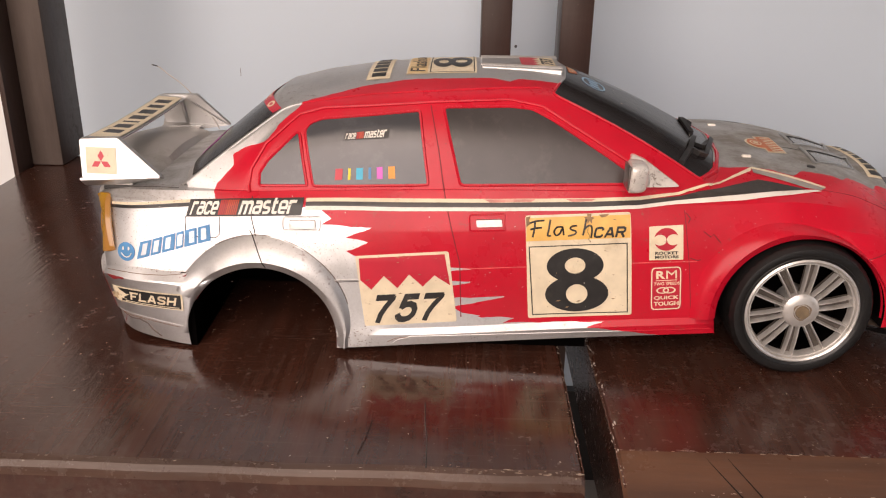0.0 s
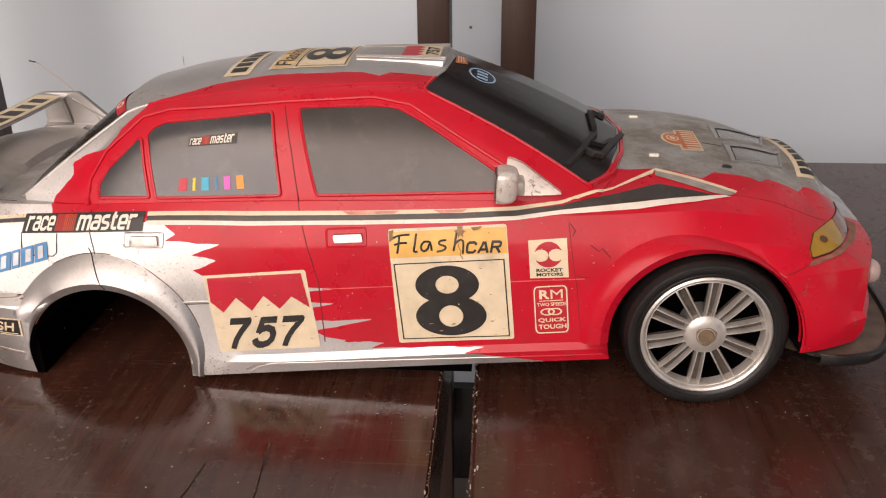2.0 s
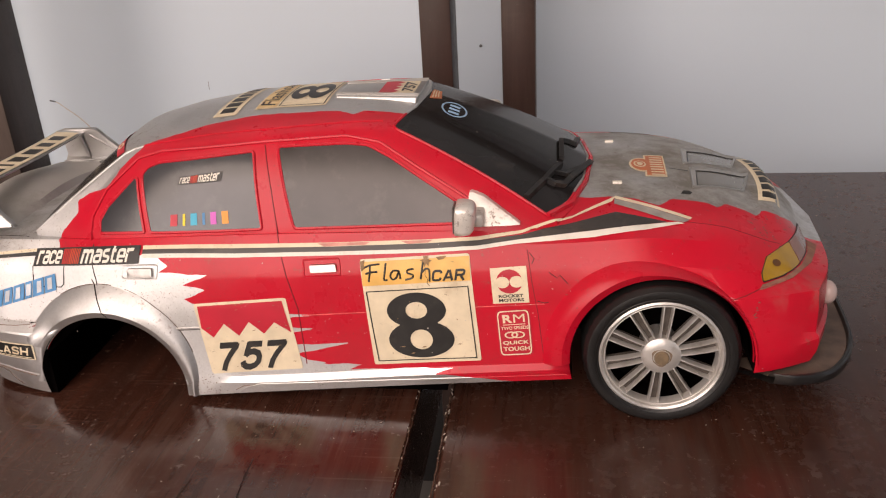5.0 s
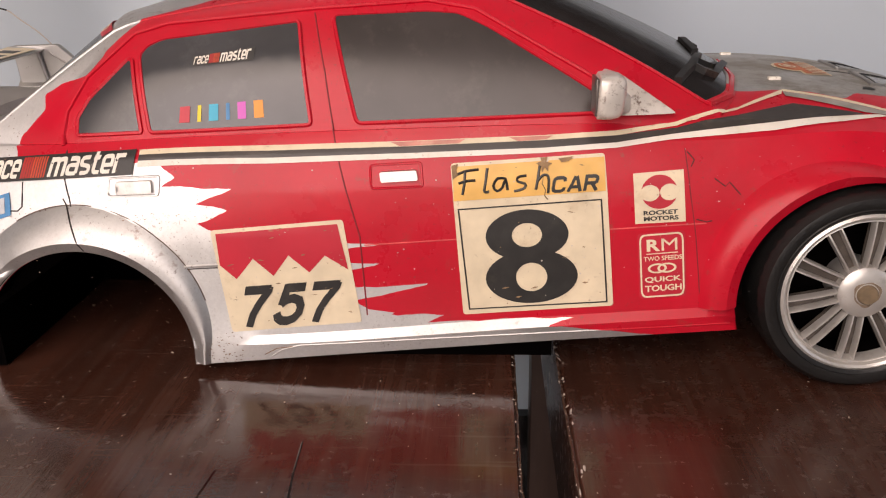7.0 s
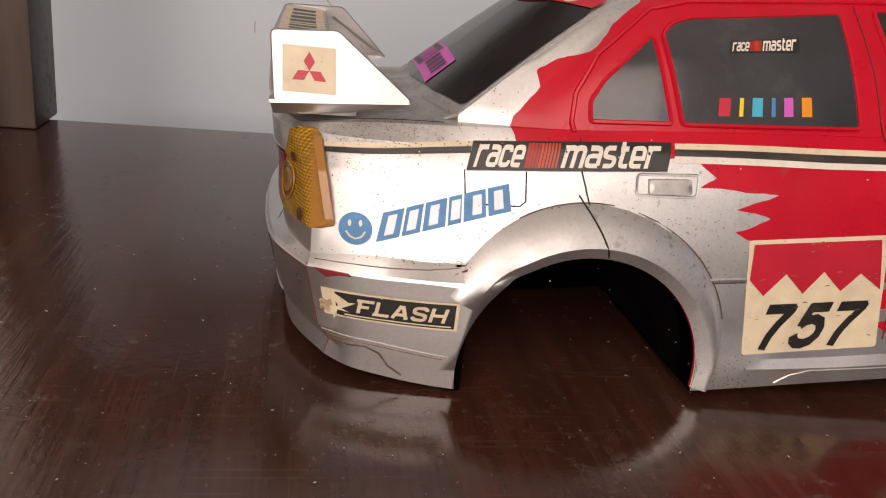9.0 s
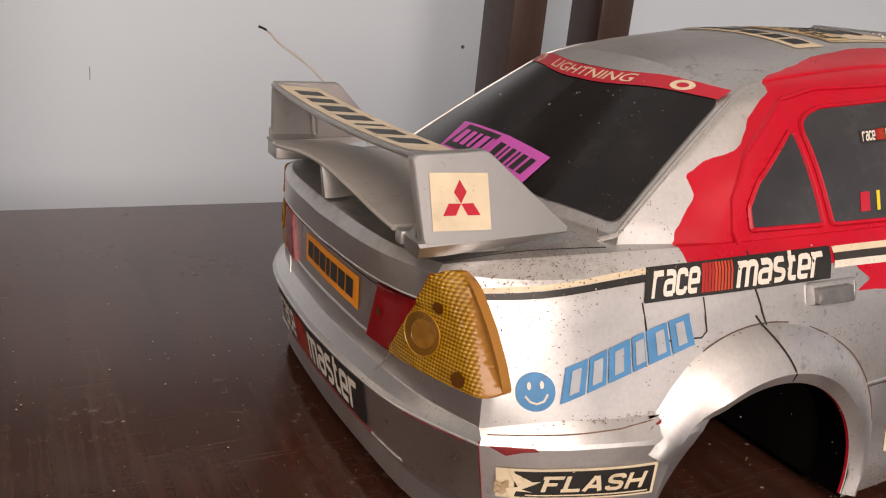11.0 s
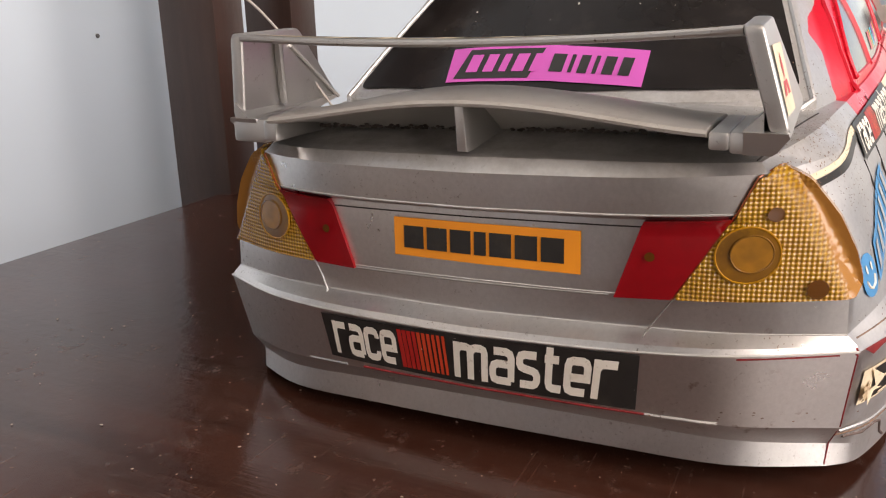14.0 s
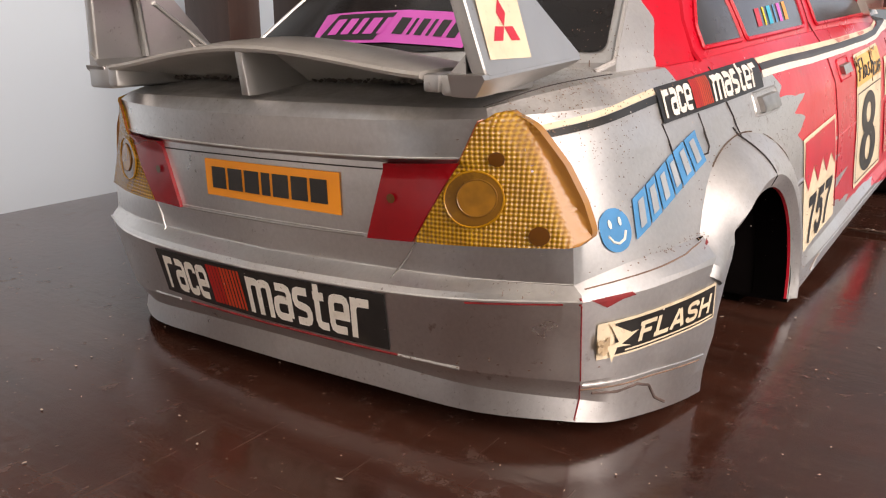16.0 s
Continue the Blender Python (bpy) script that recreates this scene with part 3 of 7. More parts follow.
slot_chip.parent = bench
slot_chip["label"] = "whitish chips along the slot's edges"
for crack in ([(-0.0185, -0.131), (-0.0178, -0.147), (-0.0165, -0.160), (-0.0160, -0.1785)], [(-0.0405, -0.146), (-0.0420, -0.160), (-0.0440, -0.171)],
              [(0.098, -0.163), (0.109, -0.184)], [(0.107, -0.163), (0.118, -0.186)]):
    z = 0.00005 if crack[0][0] < 0.06 else -0.0012
    tb = tube(bmesh.new(), [(x, y, (z if x < 0.06 else -0.0012 - (-0.163 - y) * 0.22)) for x, y in crack], 0.00028, 5)
    part("crack", tb, GAP_BLACK, bench)


# ---- the car ----
TAIL_SHIFT, TAIL_DROP = 0.0009, 0.020
car = tagged(new("toy_car"), "red and silver toy rally car, stickered, worn, missing rear wheels", "toy car")


def level(points, n=14):
    """A half outline from the tail's centre round the near flank to the nose's centre: tail, flank and nose joined at sharp corners."""
    return spline(points, n)


# outlines from the bottom edge up, each in three runs: tail, flank, nose (x, half width, z)
TAIL = [
    [(-0.1896, 0, 0.0088), (-0.1884, 0.03, 0.0084), (-0.1851, 0.055, 0.0072), (-0.1753, 0.0735, 0.0058)],
    [(-0.1891, 0, 0.0152), (-0.1879, 0.03, 0.0145), (-0.1844, 0.055, 0.0128), (-0.1743, 0.0731, 0.0106)],
    [(-0.1927, 0, 0.0192), (-0.1914, 0.03, 0.0188), (-0.1879, 0.055, 0.0178), (-0.1776, 0.0752, 0.0163)],
    [(-0.1963, 0, 0.0338), (-0.1950, 0.03, 0.0341), (-0.1914, 0.055, 0.0347), (-0.1818, 0.0768, 0.0352)],
    [(-0.1955, 0, 0.0352), (-0.1942, 0.03, 0.0355), (-0.1906, 0.055, 0.0360), (-0.1811, 0.0762, 0.0364)],
    [(-0.1912, 0, 0.0376), (-0.1899, 0.03, 0.0378), (-0.1872, 0.055, 0.0380), (-0.1808, 0.0744, 0.0381)],
    [(-0.1916, 0, 0.0450), (-0.1906, 0.03, 0.0450), (-0.1876, 0.055, 0.0455), (-0.1808, 0.0740, 0.0460)],
    [(-0.1920, 0, 0.0608), (-0.1912, 0.03, 0.0610), (-0.1885, 0.050, 0.0613), (-0.1825, 0.0660, 0.0615)],
    [(-0.1945, 0, 0.0620), (-0.1934, 0.03, 0.0623), (-0.1902, 0.049, 0.0627), (-0.1828, 0.0650, 0.0630)],
    [(-0.1956, 0, 0.0698), (-0.1942, 0.03, 0.0700), (-0.1910, 0.047, 0.0703), (-0.1868, 0.0585, 0.0706)],
    [(-0.1928, 0, 0.0727), (-0.1916, 0.03, 0.0727), (-0.1890, 0.046, 0.0725), (-0.1848, 0.0570, 0.0724)],
]
FLANK = [
    [(-0.165, 0.0800, 0.0040), (-0.138, 0.0872, 0.0018), (-0.101, 0.0885, 0.001), (-0.064, 0.0893, 0.0035), (-0.02, 0.0898, 0.0075), (0.05, 0.0905, 0.0135), (0.118, 0.0915, 0.0190), (0.157, 0.0925, 0.0225), (0.197, 0.0940, 0.0260)],
    [(-0.165, 0.0806, 0.0088), (-0.138, 0.0878, 0.0080), (-0.101, 0.0895, 0.012), (-0.064, 0.0895, 0.0110), (-0.02, 0.0905, 0.0130), (0.05, 0.0912, 0.0190), (0.118, 0.0920, 0.0245), (0.157, 0.0930, 0.0290), (0.197, 0.0945, 0.0320)],
    [(-0.165, 0.0822, 0.0163), (-0.138, 0.0892, 0.0164), (-0.101, 0.0895, 0.014), (-0.064, 0.0893, 0.0140), (-0.02, 0.0887, 0.0158), (0.05, 0.0890, 0.0218), (0.118, 0.0910, 0.0275), (0.157, 0.0930, 0.0320), (0.197, 0.0945, 0.0350)],
    [(-0.165, 0.0838, 0.0347), (-0.140, 0.0890, 0.0346), (-0.101, 0.0895, 0.029), (-0.064, 0.0885, 0.0270), (-0.02, 0.0880, 0.0280), (0.05, 0.0883, 0.0340), (0.118, 0.0900, 0.0400), (0.157, 0.0928, 0.0440), (0.195, 0.0940, 0.0460)],
    [(-0.165, 0.0832, 0.0360), (-0.142, 0.0883, 0.0359), (-0.101, 0.0893, 0.036), (-0.064, 0.0880, 0.0340), (-0.02, 0.0878, 0.0360), (0.05, 0.0880, 0.0410), (0.118, 0.0893, 0.0460), (0.157, 0.0920, 0.0500), (0.190, 0.0928, 0.0520)],
    [(-0.165, 0.0799, 0.0402), (-0.142, 0.0838, 0.0401), (-0.101, 0.0875, 0.044), (-0.064, 0.0873, 0.0430), (-0.02, 0.0874, 0.0440), (0.05, 0.0875, 0.0490), (0.118, 0.0885, 0.0530), (0.157, 0.0905, 0.0560), (0.188, 0.0915, 0.0592)],
    [(-0.165, 0.0779, 0.0470), (-0.142, 0.0812, 0.0470), (-0.101, 0.0860, 0.050), (-0.064, 0.0868, 0.0500), (-0.02, 0.0868, 0.0510), (0.05, 0.0870, 0.0550), (0.118, 0.0880, 0.0590), (0.157, 0.0893, 0.0620), (0.187, 0.0896, 0.0614)],
    [(-0.165, 0.0735, 0.0615), (-0.138, 0.0762, 0.0605), (-0.106, 0.0800, 0.0620), (-0.066, 0.0835, 0.0630), (-0.02, 0.0852, 0.0640), (0.05, 0.0857, 0.0670), (0.118, 0.0860, 0.0700), (0.155, 0.0865, 0.0725), (0.185, 0.0835, 0.0690)],
    [(-0.165, 0.0730, 0.0630), (-0.138, 0.0758, 0.0620), (-0.106, 0.0797, 0.0635), (-0.066, 0.0830, 0.0650), (-0.02, 0.0848, 0.0660), (0.05, 0.0853, 0.0690), (0.118, 0.0852, 0.0720), (0.155, 0.0850, 0.0745), (0.185, 0.0800, 0.0710)],
    [(-0.165, 0.0685, 0.0710), (-0.136, 0.0715, 0.0715), (-0.106, 0.0755, 0.0730), (-0.066, 0.0795, 0.0750), (-0.02, 0.0810, 0.0765), (0.05, 0.0820, 0.0785), (0.112, 0.0815, 0.0805), (0.152, 0.0800, 0.0825), (0.183, 0.0735, 0.0775)],
    [(-0.165, 0.0640, 0.0750), (-0.136, 0.0680, 0.0765), (-0.106, 0.0712, 0.0780), (-0.066, 0.0752, 0.0808), (-0.02, 0.0768, 0.0828), (0.05, 0.0785, 0.0848), (0.110, 0.0770, 0.0852), (0.150, 0.0735, 0.0853), (0.182, 0.0650, 0.0825)],
]
NOSE = [
    [(0.2205, 0.0852, 0.027), (0.2325, 0.055, 0.028), (0.2385, 0, 0.028)],
    [(0.2226, 0.0864, 0.0330), (0.2345, 0.055, 0.0335), (0.2405, 0, 0.0335)],
    [(0.2228, 0.0866, 0.0392), (0.2347, 0.055, 0.0392), (0.2407, 0, 0.0392)],
    [(0.2214, 0.0852, 0.0412), (0.2330, 0.055, 0.0412), (0.2390, 0, 0.0412)],
    [(0.2214, 0.0848, 0.0520), (0.2330, 0.055, 0.0520), (0.2390, 0, 0.0520)],
    [(0.2208, 0.0838, 0.0606), (0.2325, 0.054, 0.0610), (0.2385, 0, 0.0610)],
    [(0.2155, 0.0778, 0.0624), (0.2270, 0.050, 0.0628), (0.2330, 0, 0.0632)],
    [(0.2120, 0.0740, 0.0636), (0.2235, 0.048, 0.0645), (0.2300, 0, 0.0652)],
    [(0.2108, 0.0718, 0.0658), (0.2222, 0.047, 0.0666), (0.2288, 0, 0.0678)],
    [(0.2068, 0.0625, 0.0715), (0.2180, 0.043, 0.0730), (0.2236, 0, 0.0738)],
    [(0.2035, 0.0548, 0.0768), (0.2135, 0.039, 0.0774), (0.2192, 0, 0.0779)],
]


def outline(i):
    """Tail, flank and nose of one level as half outline, tail centre first."""
    a = spline(TAIL[i], 12)
    b = spline([TAIL[i][-1]] + FLANK[i] + [NOSE[i][0]], 60)
    c = spline(NOSE[i], 12)
    return a + b[1:] + c[1:]


def body_mesh():
    bm = bmesh.new()
    halves = [outline(i) for i in range(len(TAIL))]
    rings = [[Vector((p.x, -p.y, p.z)) for p in h] + [Vector((p.x, p.y, p.z)) for p in h[-2:0:-1]] for h in halves]
    vs = grid(bm, rings, True)
    n = len(halves[0])
    m = len(rings[0])

    def bridge(row, crown, cols=10):
        """Fill a ring across the car's width, with a crowned height."""
        prev = None
        for j in range(n):
            near, far = row[j], row[(m - j) % m]
            if near is far:
                line = [near] * (cols + 1)
            else:
                line = [near]
                for c in range(1, cols):
                    f = c / cols
                    p = near.co.lerp(far.co, f)
                    p.z += crown(p.x) * (1 - abs(2 * f - 1) ** (3 if p.x > 0.1 else 2)) * min(1.0, abs(near.co.y) / 0.04)
                    line.append(bm.verts.new(p))
                line.append(far)
            if prev:
                for c in range(cols):
                    q = [prev[c], prev[c + 1], line[c + 1], line[c]]
                    u = []
                    for v in q:
                        if v not in u:
                            u.append(v)
                    if len(u) > 2:
                        try:
                            bm.faces.new(u)
                        except ValueError:
                            pass
            prev = line
    bridge(vs[-1], lambda x: 0.0072 - 0.0010 * min(1.0, max(0.0, (x - 0.15) / 0.05)) if x > 0.1 else (0.004 * min(1.0, max(0.0, (x + 0.196) / 0.05)) if x < -0.1 else 0.002))
    bridge(vs[0], lambda x: 0.0)
    return bm


body_bm = body_mesh()
bmesh.ops.remove_doubles(body_bm, verts=body_bm.verts, dist=0.00001)
body = part("body", body_bm, [PAINT, SHADE_BLACK], car, "red front and silver rear bodywork", sharp=15)
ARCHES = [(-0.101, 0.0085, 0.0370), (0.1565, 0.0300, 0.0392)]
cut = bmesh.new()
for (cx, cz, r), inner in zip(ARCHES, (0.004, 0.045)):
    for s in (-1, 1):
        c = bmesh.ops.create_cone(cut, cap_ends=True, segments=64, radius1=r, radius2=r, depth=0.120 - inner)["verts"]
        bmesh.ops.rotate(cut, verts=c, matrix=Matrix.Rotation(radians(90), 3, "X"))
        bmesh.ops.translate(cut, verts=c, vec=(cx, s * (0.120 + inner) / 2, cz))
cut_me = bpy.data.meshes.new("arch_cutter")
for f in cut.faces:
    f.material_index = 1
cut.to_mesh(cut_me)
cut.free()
cut_me.materials.append(SHADE_BLACK)
cut_me.materials.append(SHADE_BLACK)
cut_ob = bpy.data.objects.new("arch_cutter", cut_me)
scene.collection.objects.link(cut_ob)
mod = body.modifiers.new("arches", "BOOLEAN")
mod.operation, mod.solver, mod.object = "DIFFERENCE", "EXACT", cut_ob
mod.material_mode = "TRANSFER"
bpy.context.view_layer.update()
cut_body = bpy.data.meshes.new_from_object(body.evaluated_get(bpy.context.evaluated_depsgraph_get()))

uncut = body.data
body.modifiers.clear()
body.data = cut_body
bpy.data.objects.remove(cut_ob)
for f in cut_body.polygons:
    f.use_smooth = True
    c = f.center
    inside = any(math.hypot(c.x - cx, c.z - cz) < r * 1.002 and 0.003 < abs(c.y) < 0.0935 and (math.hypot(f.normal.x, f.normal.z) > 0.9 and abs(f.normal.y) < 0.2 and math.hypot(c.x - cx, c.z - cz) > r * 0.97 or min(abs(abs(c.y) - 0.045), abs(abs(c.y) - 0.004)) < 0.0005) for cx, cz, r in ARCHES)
    # Arch insides and downward faces take the near-black, as painted shade.
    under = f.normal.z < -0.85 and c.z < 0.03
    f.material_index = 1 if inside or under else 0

# cabin: base outline at the belt, top outline at the roof's edge, three runs each (rear window, flank, windscreen)
CABIN_BASE = ([(-0.1490, 0, 0.0790), (-0.1470, 0.035, 0.0790), (-0.1400, 0.0635, 0.0788)],
              [(-0.105, 0.0710, 0.0775), (-0.066, 0.0748, 0.0800), (-0.02, 0.0763, 0.0820), (0.05, 0.0780, 0.0840), (0.093, 0.0780, 0.0850)],
              [(0.1120, 0.0735, 0.0870), (0.1235, 0.048, 0.0905), (0.130, 0, 0.0925)])
CABIN_TOP = ([(-0.100, 0, 0.1190), (-0.099, 0.027, 0.1175), (-0.0935, 0.0495, 0.1130)],
             [(-0.080, 0.0530, 0.1155), (-0.050, 0.0545, 0.1195), (-0.02, 0.0545, 0.1220), (0.01, 0.0535, 0.1238), (0.025, 0.0525, 0.1245)],
             [(0.0355, 0.0500, 0.1250), (0.043, 0.030, 0.1285), (0.046, 0, 0.1300)])
ROOF_CENTRE = [(-0.100, 0.1190), (-0.080, 0.1240), (-0.05, 0.1285), (-0.02, 0.1305), (0.01, 0.1315), (0.03, 0.1313), (0.046, 0.1300)]


def roof_z(x):
    for (a, u), (b, v) in zip(ROOF_CENTRE, ROOF_CENTRE[1:]):
        if x <= b:
            f = max(0.0, (x - a) / (b - a))
            return u + (v - u) * f
    return ROOF_CENTRE[-1][1]


def cabin_mesh():
    bm = bmesh.new()

    def run(spec):
        a = spline(spec[0], 10)
        b = spline([spec[0][-1]] + spec[1] + [spec[2][0]], 40)
        c = spline(spec[2], 10)
        return a + b[1:] + c[1:]
    lo, hi = run(CABIN_BASE), run(CABIN_TOP)
    rows = []
    for k in range(-1, 11):
        f = max(k, 0) / 10
        row = []
        for p, q in zip(lo, hi):
            v = p.lerp(q, f)
            bulge = (0.0022 if p.x > -0.12 else 0.0006) * math.sin(math.pi * f)
            d = Vector((p.x - q.x, p.y - q.y, 0)).normalized()
            v += Vector((d.x, d.y, 0.6)) * bulge
            if k < 0:
                v.z -= 0.008
            row.append(v)
        rows.append(row)
    n = len(lo)
    rings = [[Vector((p.x, -p.y, p.z)) for p in h] + [Vector((p.x, p.y, p.z)) for p in h[-2:0:-1]] for h in rows]
    vs = grid(bm, rings, True)
    m = len(rings[0])
    prev = None
    cols = 14
    for j in range(n):
        near, far = vs[-1][j], vs[-1][(m - j) % m]
        if near is far:
            line = [near] * (cols + 1)
        else:
            line = [near]
            for c in range(1, cols):
                f = c / cols
                p = near.co.lerp(far.co, f)
                s = 1 - abs(2 * f - 1) ** 2.2
                p.z += max(0.0, roof_z(p.x) - near.co.z) * s
                line.append(bm.verts.new(p))
            line.append(far)
        if prev:
            for c in range(cols):
                u = []
                for v in (prev[c], prev[c + 1], line[c + 1], line[c]):
                    if v not in u:
                        u.append(v)
                if len(u) > 2:
                    try:
                        bm.faces.new(u)
                    except ValueError:
                        pass
        prev = line
    bm.faces.new(vs[0])
    return bm


cabin = part("cabin", cabin_mesh(), PAINT, car, "red pillars and grey roof", sharp=40)


# ---- laying thin things on the car's skin ----
def skin_tree():
    vs, fs = [], []
    for me in (uncut, cabin.data):
        o = len(vs)
        vs += [v.co.copy() for v in me.vertices]
        fs += [[o + i for i in p.vertices] for p in me.polygons]
    return bvhtree.BVHTree.FromPolygons(vs, fs)


SKIN = skin_tree()
CORNER = [Vector((-0.60, 0.60, -0.53)).normalized(), Vector((0.70711, 0.70711, 0))]
CORNER.append(CORNER[1].cross(CORNER[0]))


def flip(v):
    return Vector((v.x, -v.y, v.z))


WAYS = {"side": (Vector((0, 1, 0)), lambda a, b: Vector((a, -0.3, b))), "far": (Vector((0, -1, 0)), lambda a, b: Vector((a, 0.3, b))),
        "rear": (Vector((1, 0, 0)), lambda a, b: Vector((-0.4, a, b))), "front": (Vector((-1, 0, 0)), lambda a, b: Vector((0.5, a, b))),
        "slant": (Vector((0, 0.70711, -0.70711)), lambda a, b: Vector((a, b * 0.70711 - 0.25, b * 0.70711 + 0.25))),
        "corner": (CORNER[0], lambda a, b: CORNER[1] * a + CORNER[2] * b - CORNER[0] * 0.5),
        "far_corner": (flip(CORNER[0]), lambda a, b: flip(CORNER[1] * a + CORNER[2] * b - CORNER[0] * 0.5)),
        "top": (Vector((0, 0, -1)), lambda a, b: Vector((a, b, 0.4)))}


def lay(way, a, b, off=0.0003):
    d, start = WAYS[way]
    hit, nor, _, _ = SKIN.ray_cast(start(a, b), d)
    if hit is None:
        hit, nor, _, _ = SKIN.find_nearest(start(a, b) + d * 0.22)
    if nor.dot(d) > 0:
        nor = -nor
    return hit + nor * off


def sheet(polys, way, off, cell=0.005, quad=None, square=None, thick=0.0, ease=0):
    """Flat outlines, cut finely, laid on the skin. quad: corners (bl, br, tr, tl) that the unit square takes."""
    bm = bmesh.new()
    for poly in polys:
        bm.faces.new([bm.verts.new((*p, 0)) for p in poly])
    return drape(bm, way, off, cell, quad, thick, ease)


def place(quad, u, v):
    if callable(quad):
        return quad(u, v)
    (ax, ay), (bx, by), (cx, cy), (dx, dy) = quad
    return ((1 - u) * (1 - v) * ax + u * (1 - v) * bx + u * v * cx + (1 - u) * v * dx,
            (1 - u) * (1 - v) * ay + u * (1 - v) * by + u * v * cy + (1 - u) * v * dy)


def drape(bm, way, off, cell=0.005, quad=None, thick=0.0, ease=0):
    if quad:
        for v in bm.verts:
            v.co.x, v.co.y = place(quad, v.co.x, v.co.y)
    bmesh.ops.remove_doubles(bm, verts=bm.verts, dist=1e-7)
    bmesh.ops.triangulate(bm, faces=bm.faces, ngon_method="EAR_CLIP")
    for _ in range(6):
        long = [e for e in bm.edges if e.calc_length() > cell]
        if not long:
            break
        bmesh.ops.subdivide_edges(bm, edges=long, cuts=1)
        bmesh.ops.triangulate(bm, faces=bm.faces)
    for v in bm.verts:
        v.co = lay(way, v.co.x, v.co.y, off)
    for _ in range(ease):
        bmesh.ops.smooth_vert(bm, verts=[v for v in bm.verts if not v.is_boundary], factor=0.5, use_axis_x=True, use_axis_y=True, use_axis_z=True)
    if thick:
        top = list(bm.faces)
        r = bmesh.ops.extrude_face_region(bm, geom=top)
        for v in r["geom"]:
            if isinstance(v, bmesh.types.BMVert):
                d, _ = WAYS[way]
                v.co = v.co + d * thick
    return bm


def line_on(way, pts, radius, off=0.0, n=None, closed=False, sides=6):
    """A thin bead along the skin through the given points."""
    q = [(a, b, 0) for a, b in pts] + ([(pts[0][0], pts[0][1], 0)] if closed else [])
    fine = []
    for p0, p1 in zip(q, q[1:]):
        m = max(1, int((Vector(p1) - Vector(p0)).length / 0.003))
        fine += [Vector(p0).lerp(Vector(p1), i / m) for i in range(m)]
    fine.append(Vector(q[-1]))
    bm = bmesh.new()
    tube(bm, [lay(way, p.x, p.y, off) for p in fine], radius, sides)
    return bm


def rounded(pts, r, n=4):
    """A polygon with its corners rounded."""
    out = []
    m = len(pts)
    for i in range(m):
        p, a, b = Vector(pts[i]), Vector(pts[i - 1]), Vector(pts[(i + 1) % m])
        ra = min(r, (a - p).length * 0.45)
        rb = min(r, (b - p).length * 0.45)
        s, e = p + (a - p).normalized() * ra, p + (b - p).normalized() * rb
        for j in range(n + 1):
            t = j / n
            out.append(tuple((1 - t) ** 2 * s + 2 * t * (1 - t) * p + t * t * e))
    return out


# ---- windows ----
def pane(pts, way, r=0.002, bead=True, label="", off=0.0004, cell=0.004, glass=GLASS_BLACK):
    out = rounded(pts, r)
    ob = part("window", sheet([out], way, off, cell), glass, car, label)
    if bead:
        part("window_frame", line_on(way, out, 0.00075, 0.0002, closed=True), PAINT, ob)
    return ob


QUARTER = [(-0.1024, 0.0807), (-0.1024, 0.0862), (-0.0985, 0.0922), (-0.0850, 0.1050), (-0.0835, 0.1045), (-0.0788, 0.0821)]
REAR_DOOR = [(-0.0810, 0.1062), (-0.0783, 0.1092), (-0.0727, 0.1113), (-0.0256, 0.1165), (-0.0206, 0.0848), (-0.0757, 0.0821)]
FRONT_DOOR = [(-0.0143, 0.1182), (0.0175, 0.1192), (0.0278, 0.1184), (0.0382, 0.1138), (0.0634, 0.0995), (0.0765, 0.0915), (0.0775, 0.0883), (-0.0054, 0.0852)]
for way in ("side", "far"):
    pane(QUARTER, way, 0.0008, glass=REAR_PANE)
    pane(REAR_DOOR, way, 0.0015, glass=REAR_PANE)
    pane(FRONT_DOOR, way, 0.002)
WINDSCREEN = [(0.1090, -0.0722), (0.0378, -0.0499), (0.0455, -0.028), (0.0485, 0.0), (0.0455, 0.028), (0.0378, 0.0499), (0.1090, 0.0722), (0.1180, 0.056), (0.1245, 0.030), (0.1275, 0.0), (0.1245, -0.030), (0.1180, -0.056)]
REAR_GLASS = [(-0.1382, -0.0600), (-0.0985, -0.0472), (-0.1045, -0.027), (-0.1062, 0.0), (-0.1045, 0.027), (-0.0985, 0.0472), (-0.1382, 0.0600), (-0.1440, 0.036), (-0.1470, 0.0), (-0.1440, -0.036)]
screen = pane(WINDSCREEN, "top", 0.003, True, "dusty black windscreen", glass=SCREEN_BLACK)
pane(REAR_GLASS, "top", 0.003, False, "black rear window", glass=SCREEN_BLACK)
for s in (-1, 1):
    part("window_frame", line_on("top", [(-0.1435, s * 0.0600), (-0.1400, s * 0.0628), (-0.1200, s * 0.0565), (-0.0975, s * 0.0492), (-0.0900, s * 0.0468), (-0.02, s * 0.0478), (0.033, s * 0.0450)], 0.0007, 0.0), PAINT, car)


